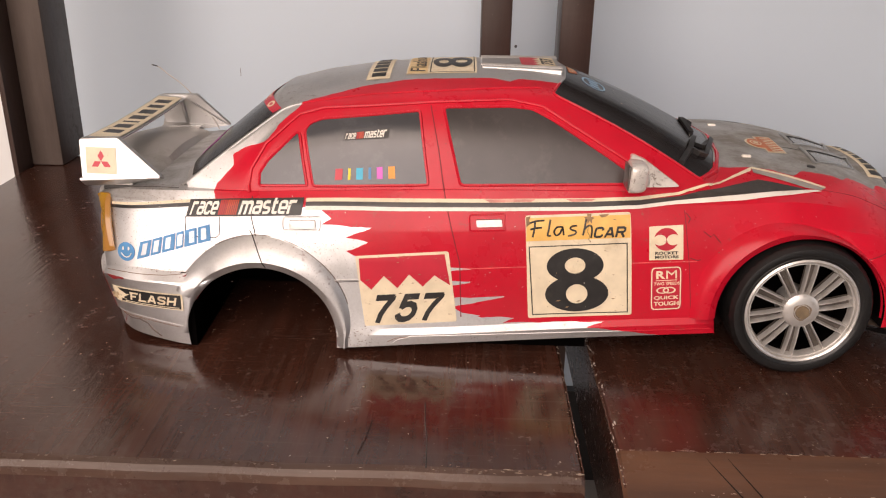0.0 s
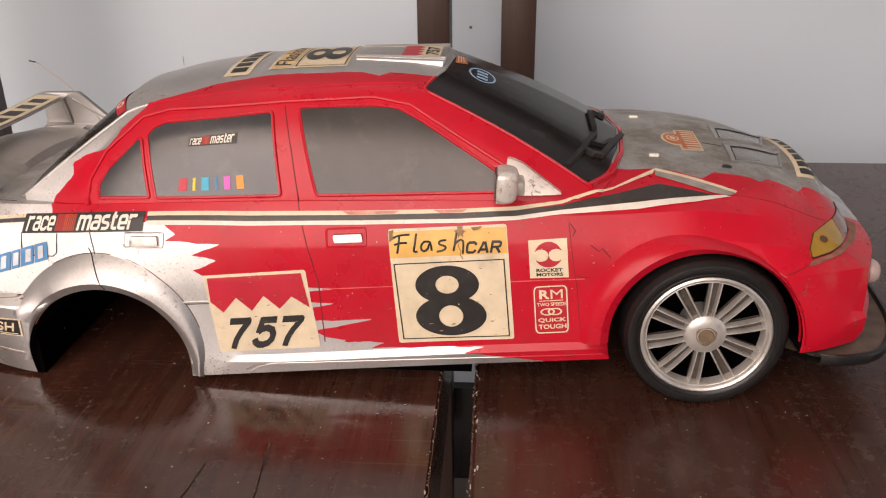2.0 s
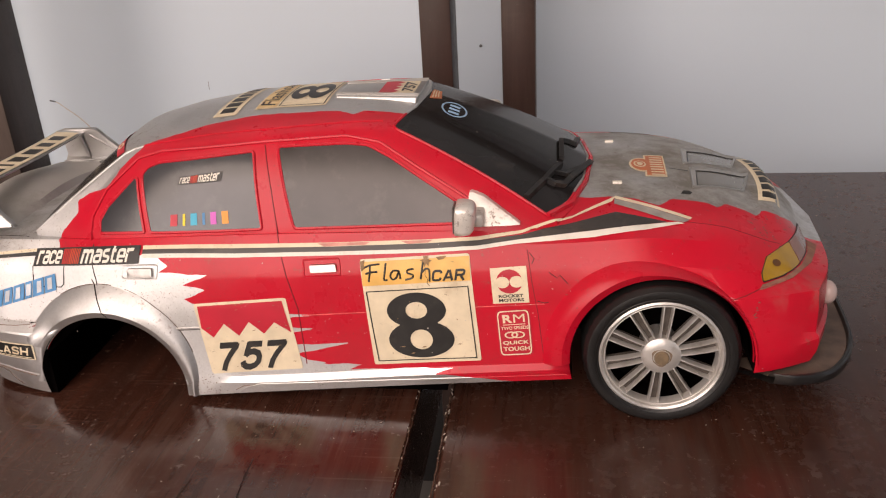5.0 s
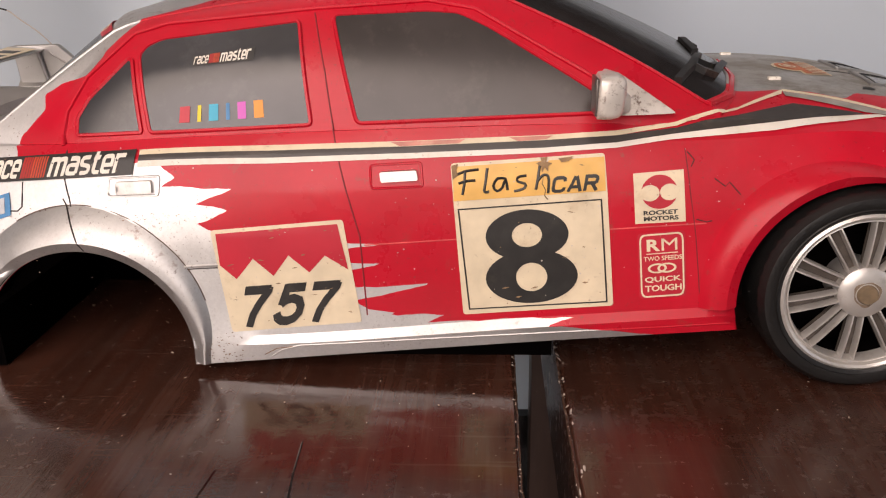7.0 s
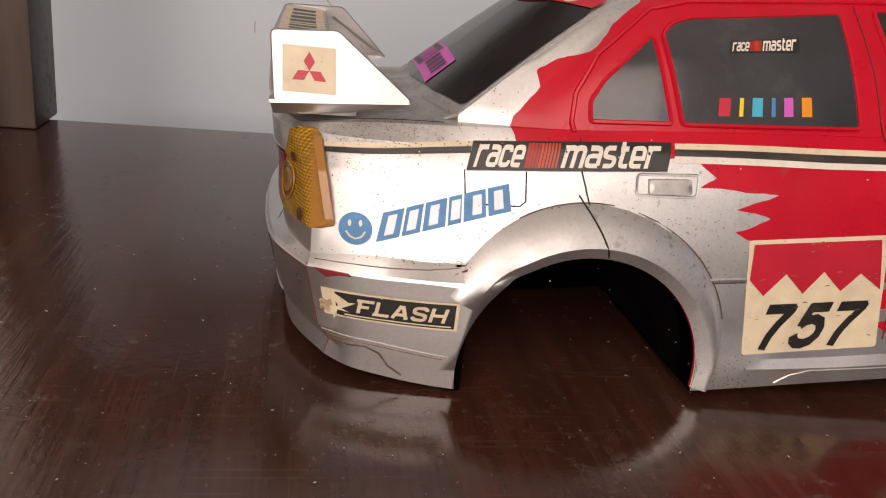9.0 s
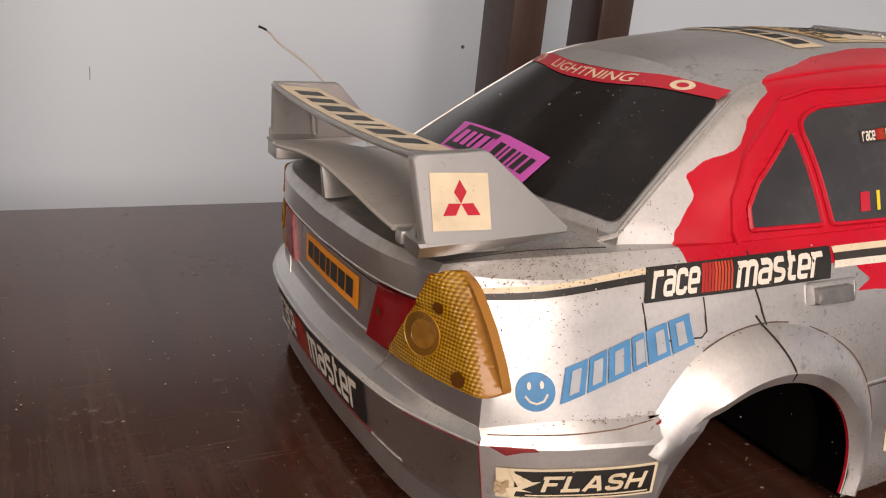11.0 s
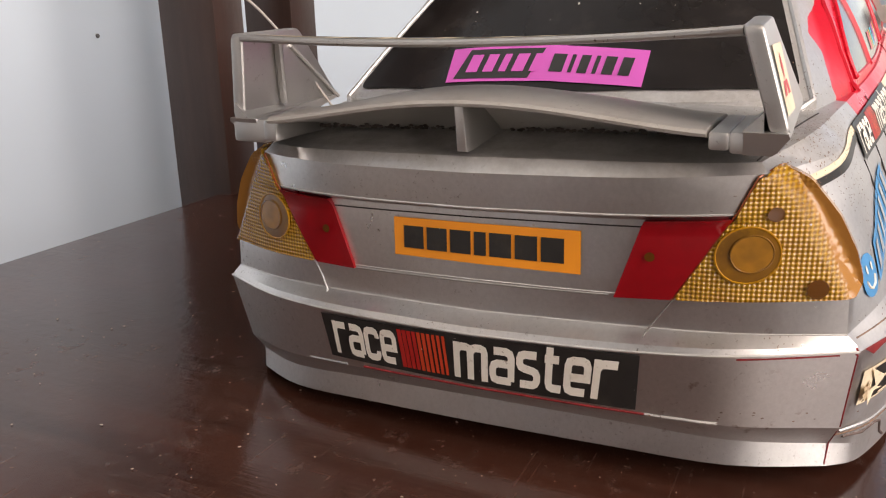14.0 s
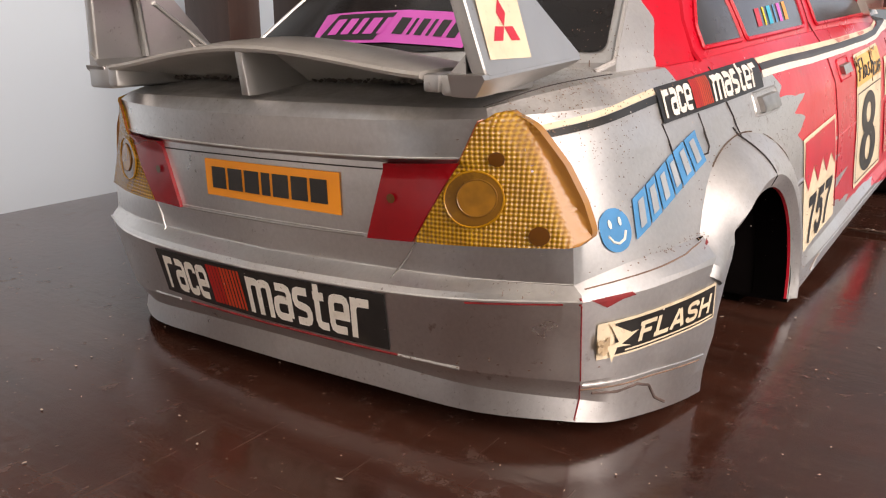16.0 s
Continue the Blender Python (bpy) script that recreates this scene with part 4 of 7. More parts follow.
# ---- lettering ----
def letters(text, shear=0.0, bold=0.0, box_=(0, 0, 1, 1)):
    """A word as flat mesh, stretched to fill the box u0, v0, u1, v1."""
    cu = bpy.data.curves.new("lettering", "FONT")
    cu.body, cu.offset, cu.resolution_u, cu.fill_mode = text, bold, 3, "FRONT"
    ob = new("lettering", cu)
    bpy.context.view_layer.update()
    me = bpy.data.meshes.new_from_object(ob.evaluated_get(bpy.context.evaluated_depsgraph_get()))
    bpy.data.objects.remove(ob)
    bm = bmesh.new()
    bm.from_mesh(me)
    bpy.data.meshes.remove(me)
    for v in bm.verts:
        v.co.x += shear * v.co.y
        v.co.z = 0
    xs, ys = [v.co.x for v in bm.verts], [v.co.y for v in bm.verts]
    x0, x1, y0, y1 = min(xs), max(xs), min(ys), max(ys)
    for v in bm.verts:
        v.co.x = box_[0] + (v.co.x - x0) / (x1 - x0) * (box_[2] - box_[0])
        v.co.y = box_[1] + (v.co.y - y0) / (y1 - y0) * (box_[3] - box_[1])
    bmesh.ops.remove_doubles(bm, verts=bm.verts, dist=1e-5)
    return bm


def word(text, way, quad, material, parent, off, shear=0.0, bold=0.0, box_=(0, 0, 1, 1)):
    return part("lettering", drape(letters(text, shear, bold, box_), way, off, 0.003, quad), material, parent)


STROKES = {
    "r": (0.62, [[(0.0, 0.0), (0.0, 1.0)], [(0.0, 0.80), (0.10, 0.96), (0.24, 1.0), (0.58, 1.0)]]),
    "a": (0.74, [[(0.04, 1.0), (0.52, 1.0), (0.68, 0.94), (0.74, 0.80), (0.74, 0.0)], [(0.74, 0.58), (0.20, 0.58), (0.05, 0.52), (0.0, 0.40), (0.0, 0.18), (0.05, 0.05), (0.20, 0.0), (0.74, 0.0)]]),
    "c": (0.68, [[(0.68, 0.74), (0.68, 0.84), (0.62, 0.96), (0.50, 1.0), (0.18, 1.0), (0.05, 0.95), (0.0, 0.82), (0.0, 0.18), (0.05, 0.05), (0.18, 0.0), (0.50, 0.0), (0.62, 0.04), (0.68, 0.16), (0.68, 0.26)]]),
    "e": (0.72, [[(0.0, 0.46), (0.72, 0.46), (0.72, 0.82), (0.66, 0.95), (0.54, 1.0), (0.18, 1.0), (0.05, 0.95), (0.0, 0.82), (0.0, 0.18), (0.05, 0.05), (0.18, 0.0), (0.68, 0.0)]]),
    "m": (1.16, [[(0.0, 0.0), (0.0, 1.0)], [(0.0, 0.82), (0.10, 0.96), (0.22, 1.0), (0.42, 1.0), (0.54, 0.95), (0.58, 0.84), (0.58, 0.0)], [(0.58, 0.82), (0.68, 0.96), (0.80, 1.0), (1.0, 1.0), (1.12, 0.95), (1.16, 0.84), (1.16, 0.0)]]),
    "s": (0.68, [[(0.64, 1.0), (0.18, 1.0), (0.05, 0.95), (0.0, 0.84), (0.0, 0.68), (0.05, 0.58), (0.18, 0.53), (0.50, 0.48), (0.62, 0.43), (0.68, 0.33), (0.68, 0.16), (0.62, 0.05), (0.50, 0.0), (0.03, 0.0)]]),
    "t": (0.50, [[(0.12, 1.34), (0.12, 0.18), (0.17, 0.05), (0.28, 0.0), (0.48, 0.0)], [(-0.06, 0.96), (0.48, 0.96)]]),
    "F": (0.80, [[(0.0, -0.1), (0.0, 1.1)], [(-0.1, 1.0), (0.82, 1.0)], [(0.0, 0.50), (0.66, 0.50)]]),
    "L": (0.74, [[(0.0, 1.1), (0.0, -0.1)], [(-0.1, 0.0), (0.76, 0.0)]]),
    "A": (0.92, [[(-0.02, -0.1), (0.42, 1.06)], [(0.94, -0.1), (0.50, 1.06)], [(0.18, 0.27), (0.74, 0.27)]]),
    "S": (0.84, [[(0.84, 0.76), (0.82, 0.90), (0.68, 1.0), (0.20, 1.0), (0.04, 0.92), (0.0, 0.78), (0.04, 0.62), (0.18, 0.54), (0.66, 0.46), (0.80, 0.38), (0.84, 0.24), (0.80, 0.08), (0.64, 0.0), (0.16, 0.0), (0.02, 0.10), (0.0, 0.24)]]),
    "H": (0.90, [[(0.0, -0.1), (0.0, 1.1)], [(0.90, -0.1), (0.90, 1.1)], [(0.0, 0.50), (0.90, 0.50)]]),
    "C": (0.86, [[(0.86, 0.72), (0.82, 0.90), (0.66, 1.0), (0.22, 1.0), (0.05, 0.92), (0.0, 0.76), (0.0, 0.24), (0.05, 0.08), (0.22, 0.0), (0.66, 0.0), (0.82, 0.10), (0.86, 0.28)]]),
    "R": (0.86, [[(0.0, -0.1), (0.0, 1.1)], [(0.0, 1.0), (0.66, 1.0), (0.82, 0.92), (0.86, 0.78), (0.82, 0.60), (0.66, 0.50), (0.0, 0.50)], [(0.46, 0.50), (0.90, -0.1)]]),
    "7": (0.84, [[(-0.08, 0.98), (0.84, 0.98)], [(0.78, 1.06), (0.76, 0.92), (0.50, 0.56), (0.34, 0.24), (0.28, -0.12)]]),
    "5": (0.84, [[(0.86, 0.98), (0.16, 0.98)], [(0.24, 1.08), (0.12, 0.46)], [(0.10, 0.50), (0.26, 0.62), (0.50, 0.66), (0.72, 0.58), (0.82, 0.40), (0.80, 0.20), (0.66, 0.05), (0.44, -0.02), (0.22, 0.0), (0.06, 0.10), (0.0, 0.24)]]),
}


def brush_word(text, way, quad, material, parent, off, box_, weight, slant=0.0, gap=0.30):
    """A word in broad even strokes, filling the box from its left to its right edge; weight is the stroke's half width in letter heights."""
    u0, v0, u1, v1 = box_
    total = sum(STROKES[c][0] for c in text) + gap * (len(text) - 1) + 2 * weight + abs(slant)
    at = weight + max(0.0, -slant)
    sx = (u1 - u0) / total
    sy = (v1 - v0) / (1 + 2 * weight)
    for c in text:
        wide, lines = STROKES[c]
        polys, layer = [], 0
        for line in lines:
            pts = [Vector((p[0], p[1])) for p in line]
            left, right = [], []
            for i, p in enumerate(pts):
                a = (p - pts[i - 1]).normalized() if i else None
                b = (pts[i + 1] - p).normalized() if i < len(pts) - 1 else None
                d = ((a or b) + (b or a)).normalized()
                n = Vector((-d.y, d.x)) * weight / max(0.6, d.dot(a or b))
                if a is None and c in "rmtFLAHR75" or b is None and c in "rmtFLAHR75":
                    p = p + d * (-weight if a is None else weight) * (1.0 if p.y in (0.0, 1.0) else 0.0)
                left.append(p + n)
                right.append(p - n)
            for i in range(len(pts) - 1):
                polys.append((layer, [left[i], left[i + 1], right[i + 1], right[i]]))
            layer += 1
        for k in range(layer):
            flat = [[(u0 + (at + q.x + slant * q.y) * sx, v0 + (weight + q.y) * sy) for q in poly] for g, poly in polys if g == k]
            patch(way, quad, flat, material, parent, off + 0.00003 * k, "lettering")
        at += wide + gap


def rect(u0, v0, u1, v1):
    return [(u0, v0), (u1, v0), (u1, v1), (u0, v1)]


def sticker(way, quad, material, label, off=0.0003, r=0.0, parent=None):
    pts = [place(quad, *p) for p in rect(0, 0, 1, 1)]
    if r:
        pts = rounded(pts, r)
    return part("sticker", sheet([pts], way, off, 0.003), material, parent or car, label)


def patch(way, quad, polys, material, parent, off, name="print", cell=0.003):
    return part(name, sheet(polys, way, off, cell, quad), material, parent)


def bars(way, quad, box_, widths, material, parent, off, gap=0.25, lean=0.0):
    """Plain bars that stand for a word, one for each letter."""
    u0, v0, u1, v1 = box_
    mats = material if isinstance(material, list) else [material] * len(widths)
    total = sum(widths) + gap * (len(widths) - 1)
    at = 0.0
    for wd, m in zip(widths, mats):
        a, b = u0 + (u1 - u0) * at / total, u0 + (u1 - u0) * (at + wd) / total
        patch(way, quad, [[(a, v0), (b, v0), (b + lean, v1), (a + lean, v1)]], m, parent, off, "bar")
        at += wd + gap


def ellipse(cx, cy, rx, ry, n=40):
    return [(cx + rx * math.cos(2 * math.pi * i / n), cy + ry * math.sin(2 * math.pi * i / n)) for i in range(n)]


def ring(cx, cy, rx, ry, hx, hy, hc=None, n=44):
    """Quads between an outer and an inner ellipse."""
    o, i = ellipse(cx, cy, rx, ry, n), ellipse(*(hc or (cx, cy)), hx, hy, n)
    return [[o[k], o[(k + 1) % n], i[(k + 1) % n], i[k]] for k in range(n)]


L1, L2, L3 = 0.00030, 0.00050, 0.00070


def eight(way, quad, parent, off, box_=(0, 0, 1, 1)):
    u0, v0, u1, v1 = box_
    for dy, parts in ((0.0, ring(0.47, 0.735, 0.455, 0.265, 0.165, 0.125)), (0.00004, ring(0.50, 0.29, 0.50, 0.29, 0.17, 0.155, (0.50, 0.285)))):
        polys = [[(u0 + (u1 - u0) * u, v0 + (v1 - v0) * v) for u, v in p] for p in parts]
        patch(way, quad, polys, STICKER_BLACK, parent, off + dy, "numeral")


def wear_marks(way, quad, parent, count, off, seed):
    """Fine brown cracks and rubbed spots in a sticker's print."""
    r = random.Random(seed)
    bm = bmesh.new()
    for _ in range(count):
        u, v = r.uniform(0.03, 0.95), r.choice((0.12, 0.33, 0.36, 0.62, 0.64, 0.9)) + r.gauss(0, 0.05)
        v = min(max(v, 0.03), 0.97)
        ln, th = 0.008 + 0.05 * r.random() ** 3, 0.002 + 0.005 * r.random()
        slope = r.uniform(-0.25, 0.25) * ln
        pts = [(u, v), (min(u + ln * 0.5, 0.99), v - th + slope * 0.5), (min(u + ln, 0.99), v + slope), (min(u + ln * 0.45, 0.99), v + th + slope * 0.5)]
        bm.faces.new([bm.verts.new(lay(way, *place(quad, *p), off)) for p in pts])
    ob = part("worn_print", bm, WEAR, parent, "fine brown cracks in the print", smooth=False)
    ob["kind"] = "stuff"


WEAR = mat("worn_print", (0.30, 0.19, 0.10), 0.7, vary=0.4, scale=300)

# start number on the front door
Q8 = [(0.0291, 0.0228), (0.0786, 0.0267), (0.0742, 0.0766), (0.0253, 0.0735)]
number_sticker = sticker("side", Q8, STICKER_CREAM, "yellowed start-number sticker with a black eight", L1, 0.0012)
patch("side", None, [[(0.0263, 0.0617), (0.0747, 0.0651), (0.0741, 0.0755), (0.0260, 0.0724)]], STICKER_YELLOW, number_sticker, L2)
Q8IN = [(0.0310, 0.0246), (0.0767, 0.0279), (0.0736, 0.0626), (0.0275, 0.0592)]
patch("side", Q8IN, [rect(0, 0, 1, 0.013), rect(0, 0.987, 1, 1), rect(0, 0.013, 0.011, 0.987), rect(0.989, 0.013, 1, 0.987)], STICKER_BLACK, number_sticker, L2, "border")
eight("side", [(0.0370, 0.0263), (0.0674, 0.0283), (0.0648, 0.0600), (0.0358, 0.0583)], number_sticker, L2)
FLASH_QUAD = [(0.0273, 0.0636), (0.0574, 0.0654), (0.0570, 0.0733), (0.0265, 0.0714)]
for stroke in ([(0.10, 0.95), (0.085, 0.5), (0.055, 0.02)], [(0.0, 0.78), (0.10, 0.93), (0.23, 0.97)], [(0.03, 0.48), (0.10, 0.55), (0.19, 0.56)], [(0.31, 1.0), (0.285, 0.5), (0.265, 0.10), (0.31, 0.08)],
               [(0.475, 0.55), (0.40, 0.58), (0.355, 0.30), (0.385, 0.08), (0.44, 0.22), (0.475, 0.55), (0.485, 0.10)], [(0.67, 0.62), (0.595, 0.58), (0.585, 0.42), (0.655, 0.30), (0.635, 0.12), (0.545, 0.04)],
               [(0.80, 1.02), (0.775, 0.5), (0.75, 0.05)], [(0.77, 0.40), (0.83, 0.60), (0.875, 0.48), (0.865, -0.12)]):
    fine = spline([(u, v, 0) for u, v in stroke], 12)
    part("stroke", line_on("side", [place(FLASH_QUAD, p.x * 1.12, p.y) for p in fine], 0.0005, L2 - 0.0001, sides=6), STICKER_BLACK, number_sticker)
TORN = mat("torn_sticker_paper", (0.28, 0.17, 0.085), 0.75, vary=0.4, scale=260, stain=(0.66, 0.55, 0.40), stain_amount=0.7, stain_scale=300)
for torn in ([(0.555, 0.965), (0.59, 0.975), (0.585, 0.998), (0.63, 0.998), (0.622, 0.972), (0.66, 0.958), (0.632, 0.945), (0.628, 0.91), (0.608, 0.938), (0.588, 0.905), (0.585, 0.945)], [(0.005, 0.985), (0.05, 0.992), (0.035, 0.955), (0.045, 0.925), (0.008, 0.90)], [(0.70, 0.985), (0.80, 0.992), (0.765, 0.965), (0.72, 0.960)]):
    part("torn_patch", sheet([[place(Q8, *p) for p in torn]], "side", L3 + 0.0003, 0.003), TORN, number_sticker, "brown torn patch of sticker paper")
part("crease", line_on("side", [place(Q8, u, v) for u, v in ((0.60, 0.90), (0.585, 0.84), (0.605, 0.80), (0.595, 0.765), (0.615, 0.74))], 0.00016, L2), TORN, number_sticker)
wear_marks("side", Q8, number_sticker, 16, L3 + 0.0001, 4)
brush_word("CAR", "side", [(0.0574, 0.0644), (0.0728, 0.0653), (0.0727, 0.0703), (0.0573, 0.0695)], STICKER_BLACK, number_sticker, L3, (0.0, 0.0, 1.0, 1.0), 0.125, 0.18, 0.36)

# stage sticker on the rear door
Q7 = [(-0.0501, 0.0160), (-0.0053, 0.0198), (-0.0101, 0.0557), (-0.0546, 0.0519)]
stage_sticker = sticker("side", Q7, STICKER_CREAM, "yellowed sticker with a red zigzag top", L1, 0.0012)
patch("side", None, [[(-0.0528, 0.0508), (-0.0522, 0.0400), (-0.0469, 0.0352), (-0.0409, 0.0424), (-0.0343, 0.0364), (-0.0288, 0.0436), (-0.0221, 0.0377), (-0.0166, 0.0436), (-0.0090, 0.0387), (-0.0120, 0.0542)]], STICKER_RED, stage_sticker, L2)
brush_word("757", "side", [(-0.0478, 0.0174), (-0.0128, 0.0204), (-0.0106, 0.0354), (-0.0466, 0.0326)], STICKER_BLACK, stage_sticker, L2, (0.0, 0.0, 1.0, 1.0), 0.134, 0.18, 0.36)
wear_marks("side", Q7, stage_sticker, 40, L2 + 0.0001, 3)

# two maker stickers on the front wing
QK = [(0.0844, 0.0544), (0.1002, 0.0554), (0.0988, 0.0717), (0.0831, 0.0704)]
motor_sticker = sticker("side", QK, STICKER_CREAM, "small cream sticker with a red disc", L1)
patch("side", QK, [ellipse(0.5, 0.61, 0.36, 0.33)], STICKER_RED, motor_sticker, L2)
patch("side", QK, [ellipse(0.31, 0.60, 0.19, 0.16)], STICKER_CREAM, motor_sticker, L3)
patch("side", QK, [ellipse(0.70, 0.60, 0.19, 0.16)], STICKER_CREAM, motor_sticker, L3 + 0.00004)
word("ROCKET", "side", QK, STICKER_BLACK, motor_sticker, L2, 0.0, 0.035, (0.17, 0.165, 0.85, 0.255))
word("MOTORS", "side", QK, STICKER_BLACK, motor_sticker, L2, 0.0, 0.035, (0.17, 0.050, 0.86, 0.140))
QR = [(0.0869, 0.0290), (0.1020, 0.0305), (0.1002, 0.0526), (0.0851, 0.0512)]
tough_sticker = sticker("side", QR, STICKER_RED, "small red sticker with cream print", L1, 0.0015)
ro = rounded(rect(0.04, 0.02, 0.96, 0.98), 0.12)
ri = rounded(rect(0.075, 0.045, 0.925, 0.955), 0.10)
patch("side", QR, [[ro[k], ro[(k + 1) % len(ro)], ri[(k + 1) % len(ri)], ri[k]] for k in range(len(ro))], STICKER_CREAM, tough_sticker, L2, "border")
word("R", "side", QR, STICKER_CREAM, tough_sticker, L2, 0.0, 0.035, (0.19, 0.72, 0.47, 0.90))
word("M", "side", QR, STICKER_CREAM, tough_sticker, L2, 0.0, 0.0, (0.50, 0.72, 0.83, 0.90))
patch("side", QR, [rect(0.18, 0.675, 0.84, 0.69)], STICKER_CREAM, tough_sticker, L2)
word("TWO SPEEDS", "side", QR, STICKER_CREAM, tough_sticker, L2, 0.0, 0.015, (0.12, 0.575, 0.92, 0.645))
for cx in (0.40, 0.60):
    patch("side", QR, ring(cx, 0.46, 0.20, 0.075, 0.15, 0.05), STICKER_CREAM, tough_sticker, L2 + (cx - 0.4) * 0.0002)
word("QUICK", "side", QR, STICKER_CREAM, tough_sticker, L2, 0.0, 0.03, (0.13, 0.24, 0.90, 0.335))
word("TOUGH", "side", QR, STICKER_CREAM, tough_sticker, L2, 0.0, 0.03, (0.13, 0.11, 0.90, 0.205))


STRIPE_RED = mat("sticker_brick_red", (0.42, 0.018, 0.014), 0.42, vary=0.1)
STRIPE_VERMILION = mat("sticker_vermilion", (0.56, 0.055, 0.018), 0.42, vary=0.1)


def race_master(way, quad, label, off, parent=None):
    """Black strip with pale words parted by red and orange stripes."""
    st = sticker(way, quad, STICKER_BLACK, label, off, 0.0, parent)
    o = off + 0.00014
    brush_word("race", way, quad, STICKER_WHITE, st, o, (0.030, 0.11, 0.272, 0.87), 0.135, 0.10, 0.33)
    for k in range(10):
        u = 0.280 + 0.0168 * k
        patch(way, quad, [rect(u, 0.10, u + 0.0148 - 0.0006 * k, 0.93)], STRIPE_RED if k < 4 else STRIPE_VERMILION, st, o, "stripe")
    brush_word("master", way, quad, STICKER_WHITE, st, o, (0.460, 0.11, 0.950, 0.87), 0.135, 0.10, 0.33)
    return st


# belt stripe: cream, black, white
belt = new("belt_stripe")
belt.parent = car
belt["label"] = "cream, black and white belt stripe with a lifted front end"


def slant_b(x, z):
    p = lay("side", x, z, 0.0)
    return (x, (p.y + p.z) * 0.70711)


LINES = {"cream": [(-0.0786, 0.0770), (-0.0336, 0.0788), (0.0130, 0.0802), (0.0547, 0.0818), (0.0779, 0.0830)],
         "black": [(-0.0786, 0.0755), (-0.0334, 0.0772), (0.0130, 0.0786), (0.0547, 0.0803), (0.0779, 0.0816)],
         "white": [(-0.0788, 0.0738), (-0.0334, 0.0752), (0.0130, 0.0767), (0.0547, 0.0782), (0.0779, 0.0796)],
         "end": [(-0.0792, 0.0719), (-0.0334, 0.0734), (0.0130, 0.0750), (0.0547, 0.0766), (0.0779, 0.0781)]}
FRONT = {"cream": [(0.0970, 0.0055), (0.1188, 0.0145), (0.1383, 0.0285)], "black": [(0.0970, 0.0033), (0.1175, 0.0093), (0.1374, 0.0170), (0.1594, 0.0112)],
         "white": [(0.0948, 0.0010), (0.1279, 0.0054), (0.1507, 0.0093)], "end": [(0.0948, -0.0008), (0.1278, 0.0021), (0.1503, 0.0063), (0.1666, 0.0110)]}


def full(key):
    return [slant_b(*p) for p in LINES[key]] + FRONT[key]


part("stripe", sheet([full("cream") + [(0.1365, 0.0245), (0.1180, 0.0128), (0.0970, 0.0040)] + [slant_b(*p) for p in LINES["black"][::-1]]], "slant", L1, 0.0025), STICKER_CREAM, belt)
part("stripe", sheet([full("black") + full("white")[::-1]], "slant", L1 + 0.00010, 0.0025), mat("faded_black_print", (0.036, 0.030, 0.027), 0.42, vary=0.25, scale=120, stain=(0.14, 0.11, 0.09), stain_amount=0.5, stain_scale=70), belt)
for x0, x1 in ((0.0060, 0.0300), (0.0440, 0.0580)):
    rubbed = [(x0, 0.0800 + (x0 - 0.013) * 0.037), (x1, 0.0800 + (x1 - 0.013) * 0.037), (x1 - 0.002, 0.0788 + (x1 - 0.013) * 0.04), (x0 + 0.003, 0.0788 + (x0 - 0.013) * 0.04)]
    part("rubbed_patch", sheet([[slant_b(*p) for p in rubbed]], "slant", L1 + 0.00016, 0.0025), mat("rubbed_pink_print", (0.60, 0.24, 0.19), 0.5, vary=0.25, scale=150, stain=(0.70, 0.58, 0.42), stain_amount=0.6, stain_scale=90), belt, "pink patch where the cream stripe has rubbed off")
part("stripe", sheet([full("white") + [(0.1640, 0.0118)] + full("end")[::-1]], "slant", L1 + 0.00005, 0.0025), STICKER_WHITE, belt)
part("stripe", sheet([[(0.1383, 0.0285), (0.1704, 0.0150), (0.1692, 0.0136), (0.1376, 0.0266)]], "slant", L1 + 0.00009, 0.003), STICKER_CREAM, belt)
part("stripe", sheet([[(0.1376, 0.0265), (0.1692, 0.0135), (0.1666, 0.0118), (0.1594, 0.0125), (0.1372, 0.0226)]], "slant", L1 + 0.00007, 0.003), mat("dusty_grey_print", (0.30, 0.275, 0.25), 0.6, vary=0.2, scale=200), belt, "dusty grey band of the stripe")
part("stripe", sheet([[(-0.1780, 0.0686), (-0.1363, 0.0728), (-0.1368, 0.0715), (-0.1780, 0.0675)]], "side", L1), STICKER_CREAM, belt)
part("stripe", sheet([[(-0.1780, 0.0674), (-0.1368, 0.0714), (-0.1371, 0.0697), (-0.1779, 0.0661)]], "side", L1), STICKER_BLACK, belt)
race_master("side", [(-0.1383, 0.0650), (-0.0809, 0.0694), (-0.0795, 0.0771), (-0.1363, 0.0728)], "black strip sticker with pale lettering", 0.0005)
race_master("side", [(-0.0616, 0.1027), (-0.0403, 0.1046), (-0.0398, 0.1087), (-0.0612, 0.1058)], "small black strip sticker on a window", 0.0006, )

# child's name in coloured letters, as bars
QA = [(-0.0653, 0.0852), (-0.0363, 0.0871), (-0.0367, 0.0925), (-0.0650, 0.0902)]
name_letters = new("name_letters")
name_letters.parent = car
bars("side", QA, (0, 0, 1, 1), [1.0, 0.35, 0.9, 0.35, 0.8, 0.9], [STICKER_RED, INK_YELLOW, INK_CYAN, STICKER_BLUE, STICKER_PINK, STICKER_ORANGE], name_letters, 0.0006, 0.75)
blue_name = new("blue_sticker")
blue_name.parent = car
blue_name["label"] = "blue cut-out sticker"
part("face", sheet([ellipse(-0.1686, 0.0470, 0.0047, 0.0044)], "side", L1, 0.003), STICKER_BLUE, blue_name)
part("print", sheet([ellipse(-0.1702, 0.0484, 0.0005, 0.0009, 12)], "side", L2, 0.003), STICKER_WHITE, blue_name)
